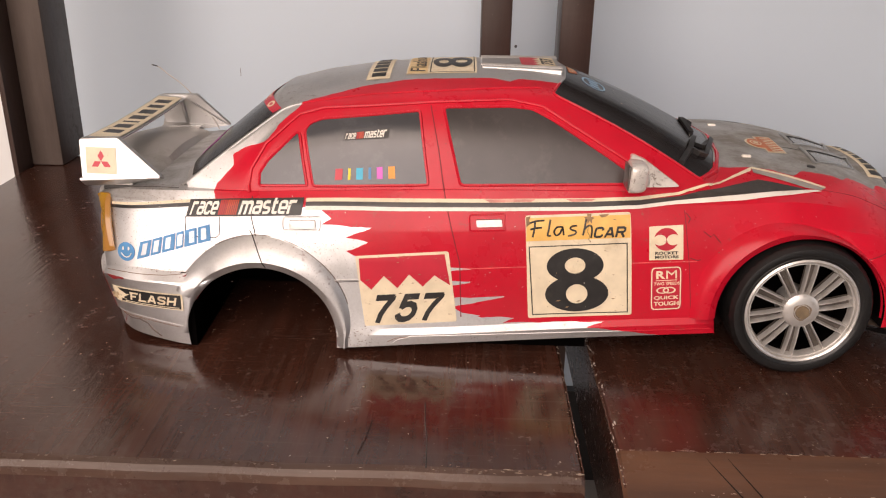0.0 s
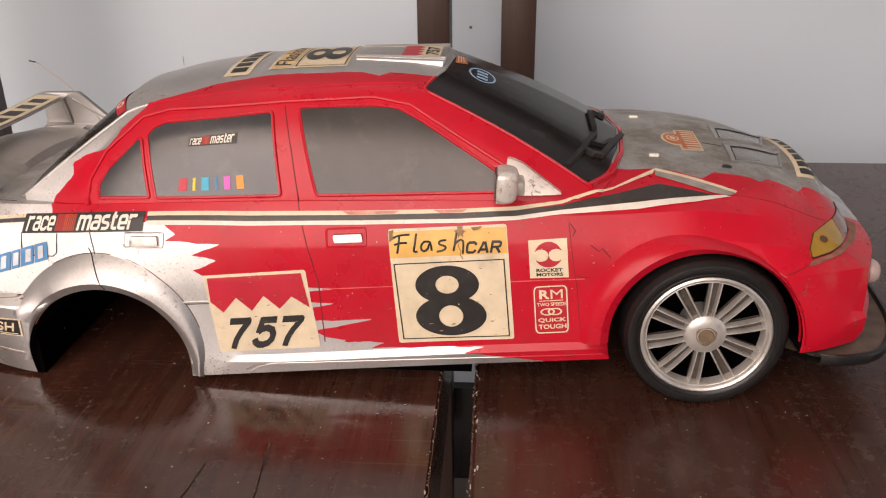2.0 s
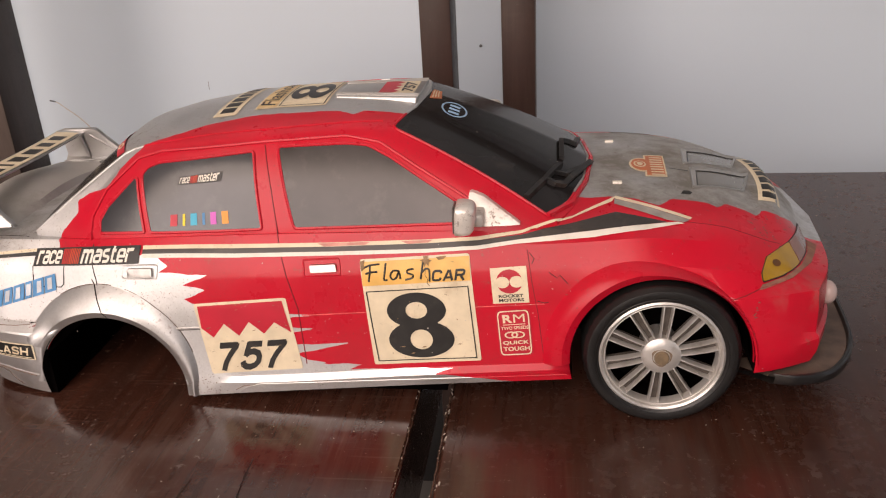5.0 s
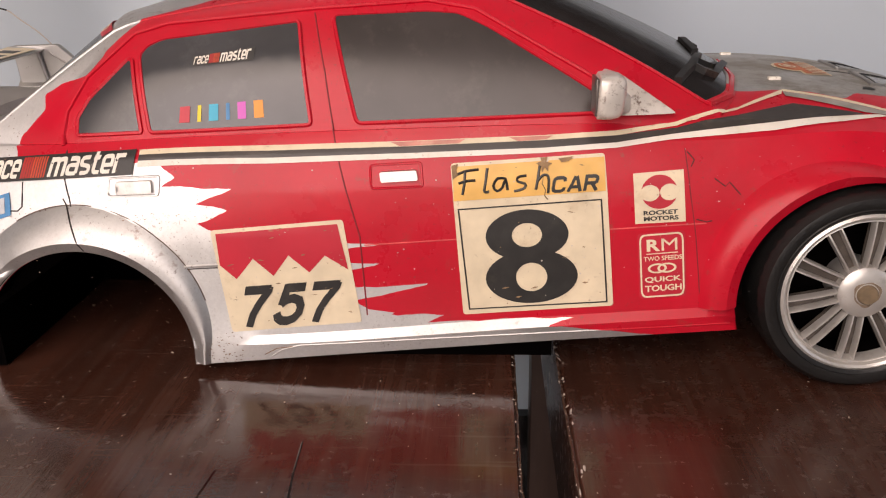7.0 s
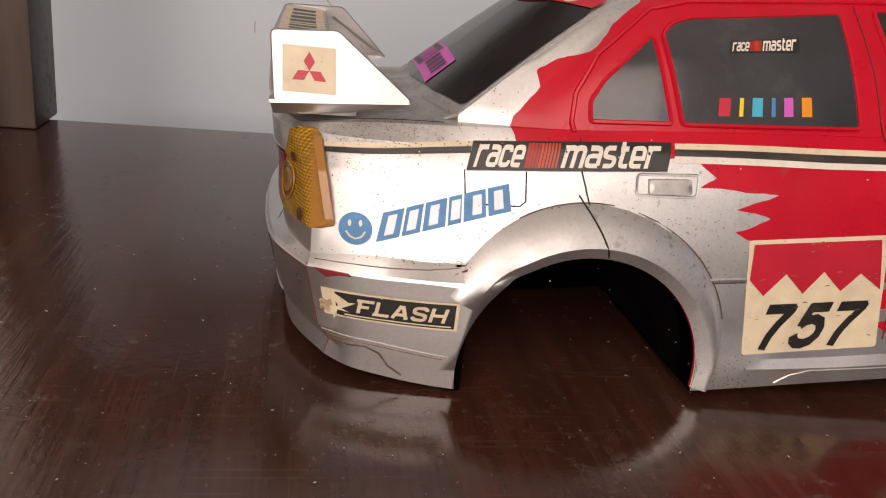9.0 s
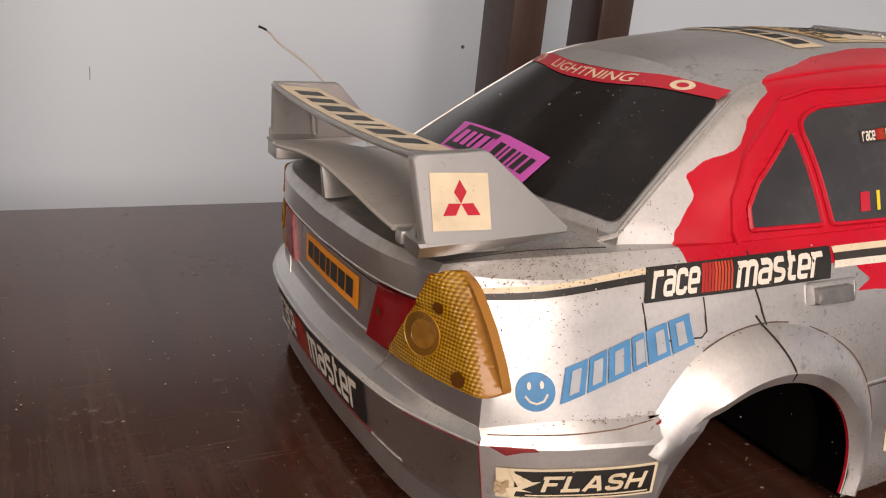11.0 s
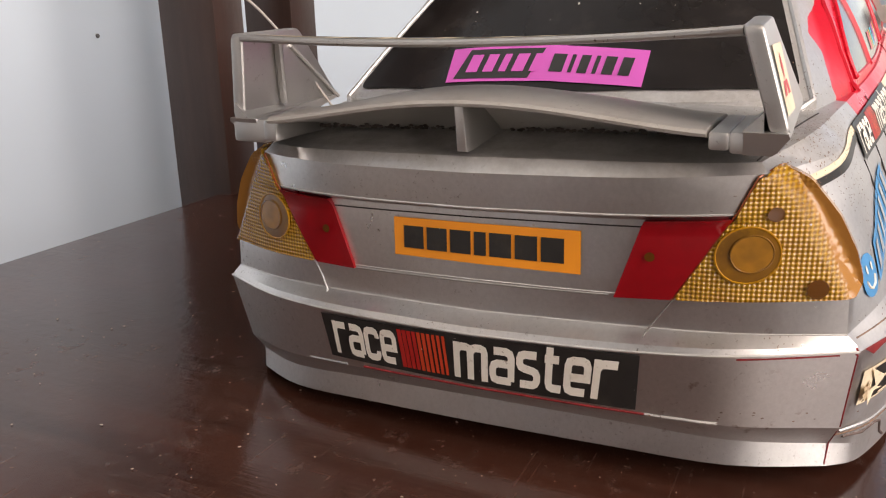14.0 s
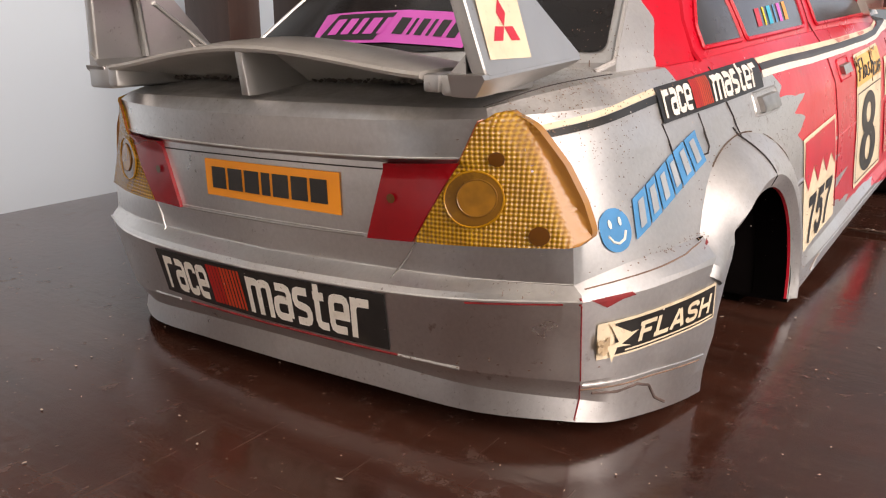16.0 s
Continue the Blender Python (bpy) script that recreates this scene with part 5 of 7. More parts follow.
part("print", sheet([ellipse(-0.1672, 0.0486, 0.0005, 0.0009, 12)], "side", L2, 0.003), STICKER_WHITE, blue_name)
part("print", line_on("side", [(-0.1712, 0.0462), (-0.1700, 0.0448), (-0.1685, 0.0443), (-0.1668, 0.0449), (-0.1658, 0.0465)], 0.0003, 0.0003), STICKER_WHITE, blue_name)
QN = [(-0.1628, 0.0440), (-0.1252, 0.0553), (-0.1264, 0.0625), (-0.1615, 0.0520)]
bars("side", QN, (0, 0, 1, 1), [1, 0.8, 1, 0.6, 1, 1], STICKER_BLUE, blue_name, L1, 0.10, 0.01)
for k in range(6):
    u = 0.03 + k * 0.165
    patch("side", QN, [[(u + 0.022, 0.16), (u + 0.092, 0.16), (u + 0.100, 0.84), (u + 0.030, 0.84)]], PALE_SILVER, blue_name, L2, "bar")

# black strip on the rear bumper's flank
QF = [(-0.1759, 0.0212), (-0.1389, 0.0215), (-0.1387, 0.0301), (-0.1774, 0.0296)]
flash_sticker = sticker("side", QF, STICKER_CREAM, "torn cream-edged black strip sticker", L1)
patch("side", QF, [rect(0.10, 0.07, 0.975, 0.93)], STICKER_BLACK, flash_sticker, L2)
brush_word("FLASH", "side", QF, STICKER_CREAM, flash_sticker, L3, (0.25, 0.26, 0.925, 0.80), 0.13, 0.22, 0.42)
patch("side", QF, [rect(0.16, 0.13, 0.95, 0.175)], STICKER_CREAM, flash_sticker, L3)
patch("side", QF, [[(-0.01, 0.30), (0.12, 0.42), (0.06, 1.0), (0.20, 0.60), (0.25, 0.62), (0.14, 0.34), (0.20, 0.25), (0.11, 0.28), (0.08, -0.12), (0.06, 0.22)]], STICKER_CREAM, flash_sticker, L3)

bm = bmesh.new()
flap_rng = random.Random(8)
flap = []
for i in range(6):
    row = []
    for j in range(5):
        u, v = -0.01 + 0.016 * i, 0.18 + 0.10 * j + 0.05 * math.sin(i * 1.7)
        row.append(lay("side", *place(QF, u, v), 0.0006 + 0.0011 * (1 - i / 5) * (0.4 + 0.6 * flap_rng.random())))
    flap.append(row)
grid(bm, flap)
part("peeling_flap", bm, mat("peeling_paper", (0.42, 0.31, 0.19), 0.7, vary=0.3, scale=250, stain=(0.30, 0.15, 0.05), stain_amount=0.9, stain_scale=200), flash_sticker, "torn curling brown corner", smooth=False)

# rear: plate and strip


def racked(*pts):
    """Places on the tail as it sits (y, z), given for the level car."""
    return [(y - TAIL_SHIFT, z + TAIL_DROP * (y + 0.0765)) for y, z in pts]


QP = racked((0.0207, 0.0472), (-0.0232, 0.0475), (-0.0232, 0.0570), (0.0205, 0.0562))
plate = sticker("rear", QP, STICKER_ORANGE, "orange plate sticker with black marks", L1)
bars("rear", QP, (0.06, 0.22, 0.92, 0.80), [1, 1, 1, 0.55, 1, 1, 1], STICKER_BLACK, plate, L2, 0.16)
race_master("rear", racked((0.0400, 0.0187), (-0.0358, 0.0190), (-0.0369, 0.0328), (0.0407, 0.0309)), "black strip sticker with pale lettering across the bumper", L1)

# rear window: banner and pink sticker


def banner(u, v):
    y = 0.047 - 0.094 * u
    k = (y / 0.047) ** 2
    return (-0.1115 + 0.0125 * k + v * (0.0050 - 0.0006 * k), y)


ban = part("sticker", sheet([[(i / 16, 0) for i in range(17)] + [(1 - i / 16, 1) for i in range(17)]], "top", 0.0007, 0.004, banner), STICKER_RED, car, "red banner sticker above the rear window")
word("LIGHTNING", "top", banner, STICKER_CREAM, ban, 0.00085, 0.1, 0.01, (0.27, 0.2, 0.72, 0.85))
patch("top", banner, ring(0.88, 0.5, 0.035, 0.42, 0.018, 0.2), STICKER_CREAM, ban, 0.00085)
patch("top", banner, ring(0.12, 0.5, 0.035, 0.42, 0.018, 0.2), STICKER_CREAM, ban, 0.00085)
QPK = [(-0.1432, 0.0292), (-0.1447, -0.0244), (-0.1352, -0.0242), (-0.1333, 0.0308)]
pink = sticker("top", QPK, STICKER_PINK, "pink and black sticker on the rear window", 0.0007)
patch("top", QPK, [[(0.04, 0.08), (0.44, 0.08), (0.50, 0.92), (0.10, 0.92)]], STICKER_BLACK, pink, 0.00085)
bars("top", QPK, (0.10, 0.25, 0.47, 0.75), [0.8, 0.7, 0.5, 0.8, 0.4], STICKER_PINK, pink, 0.0010, 0.4, 0.02)
bars("top", QPK, (0.54, 0.25, 0.93, 0.75), [1, 0.3, 0.7, 0.3, 0.8, 0.8], STICKER_BLACK, pink, 0.00085, 0.4, 0.01)

# spoiler badge (three plain lozenges) and blade strip are laid with the spoiler below
# roof stickers


def roof_quad(x_front, x_back, half):
    return [(x_front, -half), (x_front, half), (x_back, half), (x_back, -half)]


QT = roof_quad(-0.0425, -0.0545, 0.031)
roof_strip = sticker("top", QT, STICKER_CREAM, "cream roof strip with black marks", L1)
bars("top", QT, (0.06, 0.2, 0.94, 0.8), [1, 1, 1.2, 1, 0.4, 1, 1], STICKER_BLACK, roof_strip, L2, 0.35)
QO = roof_quad(0.0015, -0.0345, 0.0262)
roof_number = sticker("top", QO, STICKER_CREAM, "yellowed roof number sticker", L1)
patch("top", QO, [rect(0.02, 0.70, 0.98, 0.98)], mat("faded_yellow", (0.72, 0.52, 0.27), 0.5, vary=0.12, scale=120), roof_number, L2)
word("Flash", "top", QO, STICKER_BLACK, roof_number, L3, 0.12, 0.004, (0.06, 0.73, 0.62, 0.95))
word("CAR", "top", QO, STICKER_BLACK, roof_number, L3, 0.15, 0.03, (0.66, 0.75, 0.96, 0.90))
patch("top", QO, [rect(0.03, 0.03, 0.97, 0.045), rect(0.03, 0.655, 0.97, 0.67), rect(0.03, 0.045, 0.04, 0.655), rect(0.96, 0.045, 0.97, 0.655)], STICKER_BLACK, roof_number, L2, "border")
eight("top", QO, roof_number, L2, (0.20, 0.06, 0.80, 0.64))

# ---- roof scoop ----
bm = bmesh.new()
low = [(0.0035, -0.0165), (0.0450, -0.0232), (0.0450, 0.0232), (0.0035, 0.0165)]
base = [lay("top", x, y, -0.001) for x, y in low]
cap = [lay("top", x * 0.98 + 0.0005, y * 0.95, h) for (x, y), h in zip(low, (0.0012, 0.0030, 0.0030, 0.0012))]
b_ = [bm.verts.new(p) for p in base]
c_ = [bm.verts.new(p) for p in cap]
bm.faces.new(c_)
for i in range(4):
    bm.faces.new((b_[i], b_[(i + 1) % 4], c_[(i + 1) % 4], c_[i]))
bmesh.ops.bevel(bm, geom=[e for e in bm.edges if all(v in c_ for v in e.verts)] + [e for e in bm.edges if (e.verts[0] in b_) != (e.verts[1] in b_)], offset=0.0009, segments=3, profile=0.5, affect="EDGES")
scoop = part("roof_scoop", bm, SILVER_PAINT, car, "silver roof scoop", sharp=50)
cn = [Vector(p) for p in cap]


def on_scoop(u, v, h=0.0003):
    a = cn[0].lerp(cn[1], u)
    b = cn[3].lerp(cn[2], u)
    return a.lerp(b, v) + Vector((0, 0, h))


def scoop_patch(polys, material, parent, h):
    bm = bmesh.new()
    for p in polys:
        bm.faces.new([bm.verts.new(on_scoop(u, v, h)) for u, v in p])
    return part("print", bm, material, parent)


for v_ in (0.06, 0.14, 0.86, 0.94):
    part("scoop_rib", tube(bmesh.new(), [on_scoop(u / 10, v_, 0.0001) for u in range(11)], 0.0006, 6), SILVER_PAINT, scoop)
st = scoop_patch([rect(0.50, 0.18, 0.93, 0.82)], STICKER_CREAM, scoop, 0.0003)
scoop_patch([[(0.50, 0.18), (0.66, 0.18), (0.74, 0.26), (0.66, 0.34), (0.74, 0.43), (0.66, 0.5), (0.74, 0.58), (0.66, 0.66), (0.74, 0.74), (0.66, 0.82), (0.50, 0.82)]], STICKER_RED, scoop, 0.0004)
bm = letters("757", 0.2, 0.03)
for v in bm.verts:
    v.co = on_scoop(0.91 - 0.15 * v.co.y, 0.24 + 0.52 * v.co.x, 0.0005)
part("lettering", bm, STICKER_BLACK, scoop)

# ---- bonnet ----
VENT_FRAME = mat("rubbed_silver", (0.44, 0.43, 0.41), 0.35, 0.5, vary=0.1, stain=(0.3, 0.26, 0.22), stain_amount=0.4)
WIPER = mat("wiper_black", (0.010, 0.009, 0.009), 0.5, vary=0.2, stain=(0.16, 0.13, 0.10), stain_amount=0.5, stain_scale=120)
DEEP_RED = mat("shaded_red_seam", (0.22, 0.010, 0.014), 0.6, vary=0.2, scale=200)
VENT_GREY = mat("grey_vent_plastic", (0.24, 0.232, 0.215), 0.20, 0.4, stain=(0.3, 0.27, 0.22), stain_amount=0.5, stain_scale=90)
for y0, y1 in ((-0.0352, -0.0100), (-0.0030, 0.0215)):
    vq = [(0.1748, y0), (0.1990, y0 + 0.0085), (0.2065, y1 + 0.010), (0.1765, y1)]
    vent = part("bonnet_vent", sheet([vq], "top", 0.0003, 0.004), VENT_GREY, car, "recessed grey bonnet vent with rubbed rims")
    far_lip = [(0.1765, y1), (0.2065, y1 + 0.010), (0.2060, y1 + 0.006), (0.1790, y1 - 0.0035)]
    part("vent_lip", sheet([far_lip], "top", 0.0006, 0.004, thick=0.0004), VENT_FRAME, vent, "pale rubbed far lip", sharp=40)
    rear_lip = [(0.1748, y0), (0.1765, y1), (0.1790, y1 - 0.0035), (0.1768, y0 + 0.001)]
    part("vent_lip", sheet([rear_lip], "top", 0.0005, 0.004, thick=0.0004), VENT_FRAME, vent, sharp=40)
    part("vent_frame", line_on("top", vq, 0.0006, 0.0004, closed=True, sides=6), SILVER_PAINT, vent)
    part("vent_line", line_on("top", [(0.1768, y0 + 0.0012), (0.1790, y1 - 0.0037), (0.2058, y1 + 0.0058)], 0.0003, 0.0005, sides=5), BLACK_PLASTIC, vent)
part("panel_line", line_on("top", [(0.1663, -0.0125), (0.1752, -0.0140)], 0.0003, 0.0, sides=5), BLACK_PLASTIC, car)
part("grime", sheet([[(0.1680, -0.0440), (0.1695, -0.0405), (0.1722, -0.0400), (0.1735, -0.0418), (0.1720, -0.0438)]], "top", 0.0002, 0.003), WIPER, car, "dark grease smear on the bonnet")
part("far_stripe", sheet([[(0.1410, 0.0600), (0.1660, 0.0575), (0.1640, 0.0640), (0.1430, 0.0660)]], "top", 0.0003, 0.003), STICKER_BLACK, car, "black stripe on the far bonnet edge")
part("far_stripe", sheet([[(0.1660, 0.0575), (0.1740, 0.0560), (0.1745, 0.0585), (0.1640, 0.0640)]], "top", 0.0003, 0.003), STICKER_CREAM, car, "cream tip of the far stripe")
QH = [(0.1538, -0.0275), (0.1642, -0.0262), (0.1655, 0.0065), (0.1555, 0.0050)]
rally = sticker("top", QH, STICKER_CREAM, "faded orange rally plaque sticker", L1)
part("print", sheet([ellipse(0.1535, -0.0105, 0.0062, 0.0105, 24)], "top", L1 + 0.00003, 0.003), STICKER_CREAM, rally)
RALLY_ORANGE = mat("faded_orange", (0.55, 0.16, 0.06), 0.5, vary=0.15, scale=200)
patch("top", QH, [rect(0.08, 0.05, 0.92, 0.95)], RALLY_ORANGE, rally, L2)
part("print", sheet([ellipse(0.1535, -0.0105, 0.0052, 0.0090, 24)], "top", L2, 0.003), RALLY_ORANGE, rally)
part("print", sheet([ellipse(0.1525, -0.0105, 0.0030, 0.0048, 20)], "top", L3, 0.003), STICKER_CREAM, rally)
part("print", sheet(ring(0.1525, -0.0105, 0.0022, 0.0038, 0.0014, 0.0026), "top", L3 + 0.0001, 0.003), RALLY_ORANGE, rally)
bars("top", [(0.1568, -0.0255), (0.1580, 0.0045), (0.1640, 0.0050), (0.1630, -0.0250)], (0, 0, 1, 1), [1] * 9, STICKER_CREAM, rally, L3, 1.3)


def nose_strip(u, v):
    y = -0.0330 + 0.060 * u
    return (0.2185 - 0.0030 * (y / 0.0300) ** 2 - 0.0100 * v, y)


nose = part("sticker", sheet([[(i / 12, 0) for i in range(13)] + [(1 - i / 12, 1) for i in range(13)]], "top", L1, 0.004, nose_strip), STICKER_CREAM, car, "curved cream nose strip with black marks")
bars("top", nose_strip, (0.05, 0.2, 0.95, 0.8), [1, 1, 1.2, 1, 0.4, 1, 1], STICKER_BLACK, nose, L2, 0.35)
for y in (-0.0355, 0.031):
    bm = bmesh.new()
    c = lay("top", 0.1400, y, 0.0004)
    box(bm, c.x - 0.0022, c.x + 0.0022, c.y - 0.0011, c.y + 0.0011, c.z - 0.001, c.z + 0.0006, 0.0003)
    part("washer_jet", bm, STICKER_WHITE, car)
part("bonnet_edge", line_on("top", [(0.108, -0.0715), (0.1185, -0.058), (0.1255, -0.033), (0.1290, 0.0), (0.1255, 0.033), (0.1185, 0.058), (0.108, 0.0715)], 0.0015, 0.0), RED_PAINT, car)
part("panel_line", line_on("slant", [(0.165, 0.0125), (0.185, 0.0115), (0.203, 0.0085), (0.210, 0.0080)], 0.00022, -0.00005), DEEP_RED, car)
for pts, r_ in (([(0.0982, -0.0678), (0.1060, -0.0520), (0.1132, -0.0298)], 0.0013), ([(0.1063, -0.0510), (0.1104, -0.0514), (0.1147, -0.0487), (0.1280, -0.0088)], 0.0014),
                ([(0.1094, -0.0422), (0.1159, -0.0380), (0.1217, -0.0237)], 0.0010), ([(0.1137, -0.0218), (0.1137, 0.0025), (0.1175, 0.0075), (0.1205, 0.0080), (0.1228, 0.0300)], 0.0013)):
    part("wiper", line_on("top", pts, r_ * 1.3, 0.0012, sides=4), WIPER, screen)
oval = part("sticker", sheet(ring(0.0622, -0.0148, 0.0062, 0.0098, 0.0053, 0.0084), "top", 0.0006, 0.004), LIGHT_BLUE, screen, "pale blue oval outline sticker")
bars("top", [(0.0647, -0.021), (0.0647, -0.009), (0.0597, -0.009), (0.0597, -0.021)], (0, 0, 1, 1), [1, 1, 1], LIGHT_BLUE, screen, 0.0006, 0.6)
orange_mark = part("sticker", sheet([[(0.0496, -0.0105), (0.0550, -0.0057), (0.0535, 0.0090), (0.0495, 0.0077)]], "top", 0.0006, 0.004), RALLY_ORANGE, screen, "small orange windscreen sticker with cream strokes")
bars("top", [(0.0505, -0.0085), (0.0535, -0.0045), (0.0525, 0.0080), (0.0500, 0.0068)], (0, 0, 1, 1), [1, 1, 1], STICKER_CREAM, orange_mark, 0.00075, 1.2)

# ---- panel lines, handles, chips ----
EXPOSED_RED = mat("exposed_red", (0.22, 0.016, 0.018), 0.55, vary=0.35, scale=300)
JOINT = mat("joint_shadow", (0.16, 0.15, 0.14), 0.6, vary=0.2)
RUBBED_LIT_RED = mat("rubbed_lit_red_crease", (0.66, 0.10, 0.10), 0.35, vary=0.3, scale=150)
GROOVE = mat("panel_gap", (0.02, 0.014, 0.013), 0.7, vary=0.3)


def groove(way, pts, r=0.00028, material=GROOVE):
    return part("panel_line", line_on(way, pts, r, 0.00002, sides=5), material, car)


for way in ("side", "far"):
    groove(way, [(-0.0131, 0.0830), (-0.0109, 0.0735), (-0.0091, 0.0666), (-0.0047, 0.0498), (-0.0034, 0.0223)], 0.00030, DEEP_RED)
    groove(way, [(-0.0205, 0.1190), (-0.0161, 0.1006), (-0.0131, 0.0830)], 0.00030, DEEP_RED)
    groove(way, [(-0.1055, 0.0761), (-0.1054, 0.0674), (-0.1027, 0.0579), (-0.0990, 0.0490)])
    groove(way, [(0.0993, 0.0780), (0.1012, 0.0648), (0.1038, 0.0502), (0.1061, 0.0313)], 0.0002, DEEP_RED)
    part("window_frame", line_on(way, [(-0.1072, 0.0775), (-0.1078, 0.0802), (-0.1067, 0.0879), (-0.1000, 0.0991), (-0.0841, 0.1127), (-0.0720, 0.1160), (-0.02, 0.1203), (0.0175, 0.1222), (0.033, 0.1195), (0.0680, 0.1005), (0.0900, 0.0880)], 0.0008, 0.0), PAINT, car)
    # Worn mid crease; its highlight is put in as a paler red.
    part("panel_line", line_on(way, [(-0.0033, 0.0470), (0.0256, 0.0489), (0.0784, 0.0527), (0.1067, 0.0547)], 0.00026, -0.00004), RUBBED_LIT_RED, car)
    part("sill_ridge", line_on(way, [(-0.0374, 0.0069), (-0.0332, 0.0097), (-0.0271, 0.0116), (0.0909, 0.0195), (0.1163, 0.0215)], 0.00032, 0.0), PAINT, car)
part("bumper_ridge", line_on("side", [(-0.0655, 0.0392), (-0.0600, 0.0396), (-0.0530, 0.0400)], 0.0006, -0.0001), PAINT, car)
groove("side", [(-0.0650, 0.0384), (-0.0600, 0.0387), (-0.0530, 0.0391)], 0.00022)
groove("side", [(-0.1387, 0.0653), (-0.1382, 0.0576), (-0.1364, 0.0563), (-0.1228, 0.0568), (-0.1212, 0.0582), (-0.1212, 0.0661)], 0.00025)
part("panel_line", line_on("top", [(-0.1845, -0.0562), (-0.1650, -0.0600), (-0.1440, -0.0642)], 0.00022, 0.0), GROOVE, car)
part("panel_line", line_on("side", [(0.1830, 0.0590), (0.1970, 0.0622), (0.2085, 0.0630)], 0.00022, 0.0), DEEP_RED, car)
# This silver bead is no gap: it draws the highlight of the tail's crease.
part("panel_line", line_on("rear", [(0.0330, 0.0444), (0.0134, 0.0444), (-0.0117, 0.0444), (-0.0300, 0.0446)], 0.00035, 0.0), SILVER_PAINT, car)
part("panel_line", line_on("rear", [(0.0442, 0.0453), (0.0404, 0.0375), (0.0418, 0.0338)], 0.00030, 0.0), SILVER_PAINT, car)
part("panel_line", line_on("rear", [(-0.0427, 0.0444), (-0.0378, 0.0371), (-0.0372, 0.0345)], 0.00022, 0.0), JOINT, car)
part("panel_line", line_on("rear", [(-0.0766, 0.0345), (-0.0752, 0.0170), (-0.0735, 0.0108), (-0.0731, 0.0062)], 0.00016, 0.0), EXPOSED_RED, car)
# Dark line for the shade under the boot lip, between the red lenses.
groove("rear", [(0.0362, 0.0594), (0.0017, 0.0594), (-0.0368, 0.0596)], 0.00018)


HANDLE_SILVER = mat("worn_handle_silver", (0.40, 0.385, 0.37), 0.38, 0.9, vary=0.15, scale=250, stain=(0.22, 0.12, 0.10), stain_amount=0.6, stain_scale=200)


def handle(quad, outer, material):
    part("handle_recess", line_on("side", rounded(outer, 0.0012), 0.00045, 0.0, closed=True), PAINT, car)
    bm = sheet([rounded(quad, 0.0006)], "side", 0.0014, 0.003, None, None, 0.0016)
    part("door_handle", bm, material, car, "worn silver door handle", sharp=40)


handle([(-0.0861, 0.0629), (-0.0736, 0.0637), (-0.0739, 0.0675), (-0.0863, 0.0667)], [(-0.0896, 0.0624), (-0.0719, 0.0630), (-0.0713, 0.0692), (-0.0894, 0.0681)], HANDLE_SILVER)
handle([(0.0029, 0.0675), (0.0149, 0.0682), (0.0143, 0.0713), (0.0024, 0.0706)], [(-0.0004, 0.0657), (0.0163, 0.0664), (0.0158, 0.0738), (-0.0007, 0.0729)], HANDLE_SILVER)
for way, pts in (("side", [(-0.1800, 0.0352), (-0.1755, 0.0352), (-0.1700, 0.0351), (-0.1690, 0.0344), (-0.1725, 0.0341), (-0.1760, 0.0330), (-0.1785, 0.0345)]), ("side", [(-0.1410, 0.0375), (-0.1350, 0.0400), (-0.1330, 0.0410), (-0.1370, 0.0385)])):
    part("paint_chip", sheet([pts], way, 0.0002, 0.003), EXPOSED_RED, car, "bare red plastic where paint is chipped")
for mt, r_, pts in ((EXPOSED_RED, 0.00030, [(0.0300, 0.0193), (0.0100, 0.0194), (-0.0100, 0.0193), (-0.0385, 0.0188)]), (SILVER_PAINT, 0.00045, [(-0.0385, 0.0187), (-0.0460, 0.0185), (-0.0530, 0.0181)]), (SILVER_PAINT, 0.00035, [(0.0470, 0.0186), (0.0350, 0.0190)]),
                    (EXPOSED_RED, 0.00025, [(-0.0763, 0.0345), (-0.0767, 0.0352), (-0.0762, 0.0359)]), (EXPOSED_RED, 0.00022, [(-0.0560, 0.0340), (-0.0640, 0.0343), (-0.0735, 0.0346)])):
    part("rubbed_edge", line_on("rear", pts, r_, 0.0), mt, car)
# Bright beads stand in for the highlights along the tail's worn edges.
for lv, r_ in ((3, 0.00034), (5, 0.00018), (6, 0.00022), (8, 0.00026)):
    edge = [Vector((p.x, -p.y, p.z)) for p in spline(TAIL[lv], 20)]
    edge = [Vector((p.x, -p.y, p.z)) for p in edge[:0:-1]] + edge
    part("rubbed_edge", tube(bmesh.new(), edge, r_, 6), LIT_EDGE_SILVER, car)
# Dark bead drawn for the moulded groove low on the bumper's flank.
part("scrape", line_on("side", [(-0.1735, 0.0125), (-0.1690, 0.0120), (-0.1640, 0.0125), (-0.1600, 0.0110), (-0.1570, 0.0070), (-0.1530, 0.0045)], 0.00035, 0.0), mat("dark_groove_plastic", (0.10, 0.07, 0.06), 0.7, vary=0.4, scale=400), car)
for r_, pts in ((0.0003, [(-0.1765, 0.0150), (-0.16, 0.0145), (-0.1405, 0.0125)]), ):
    part("bumper_ridge", line_on("side", pts, r_, 0.0), PAINT, car)


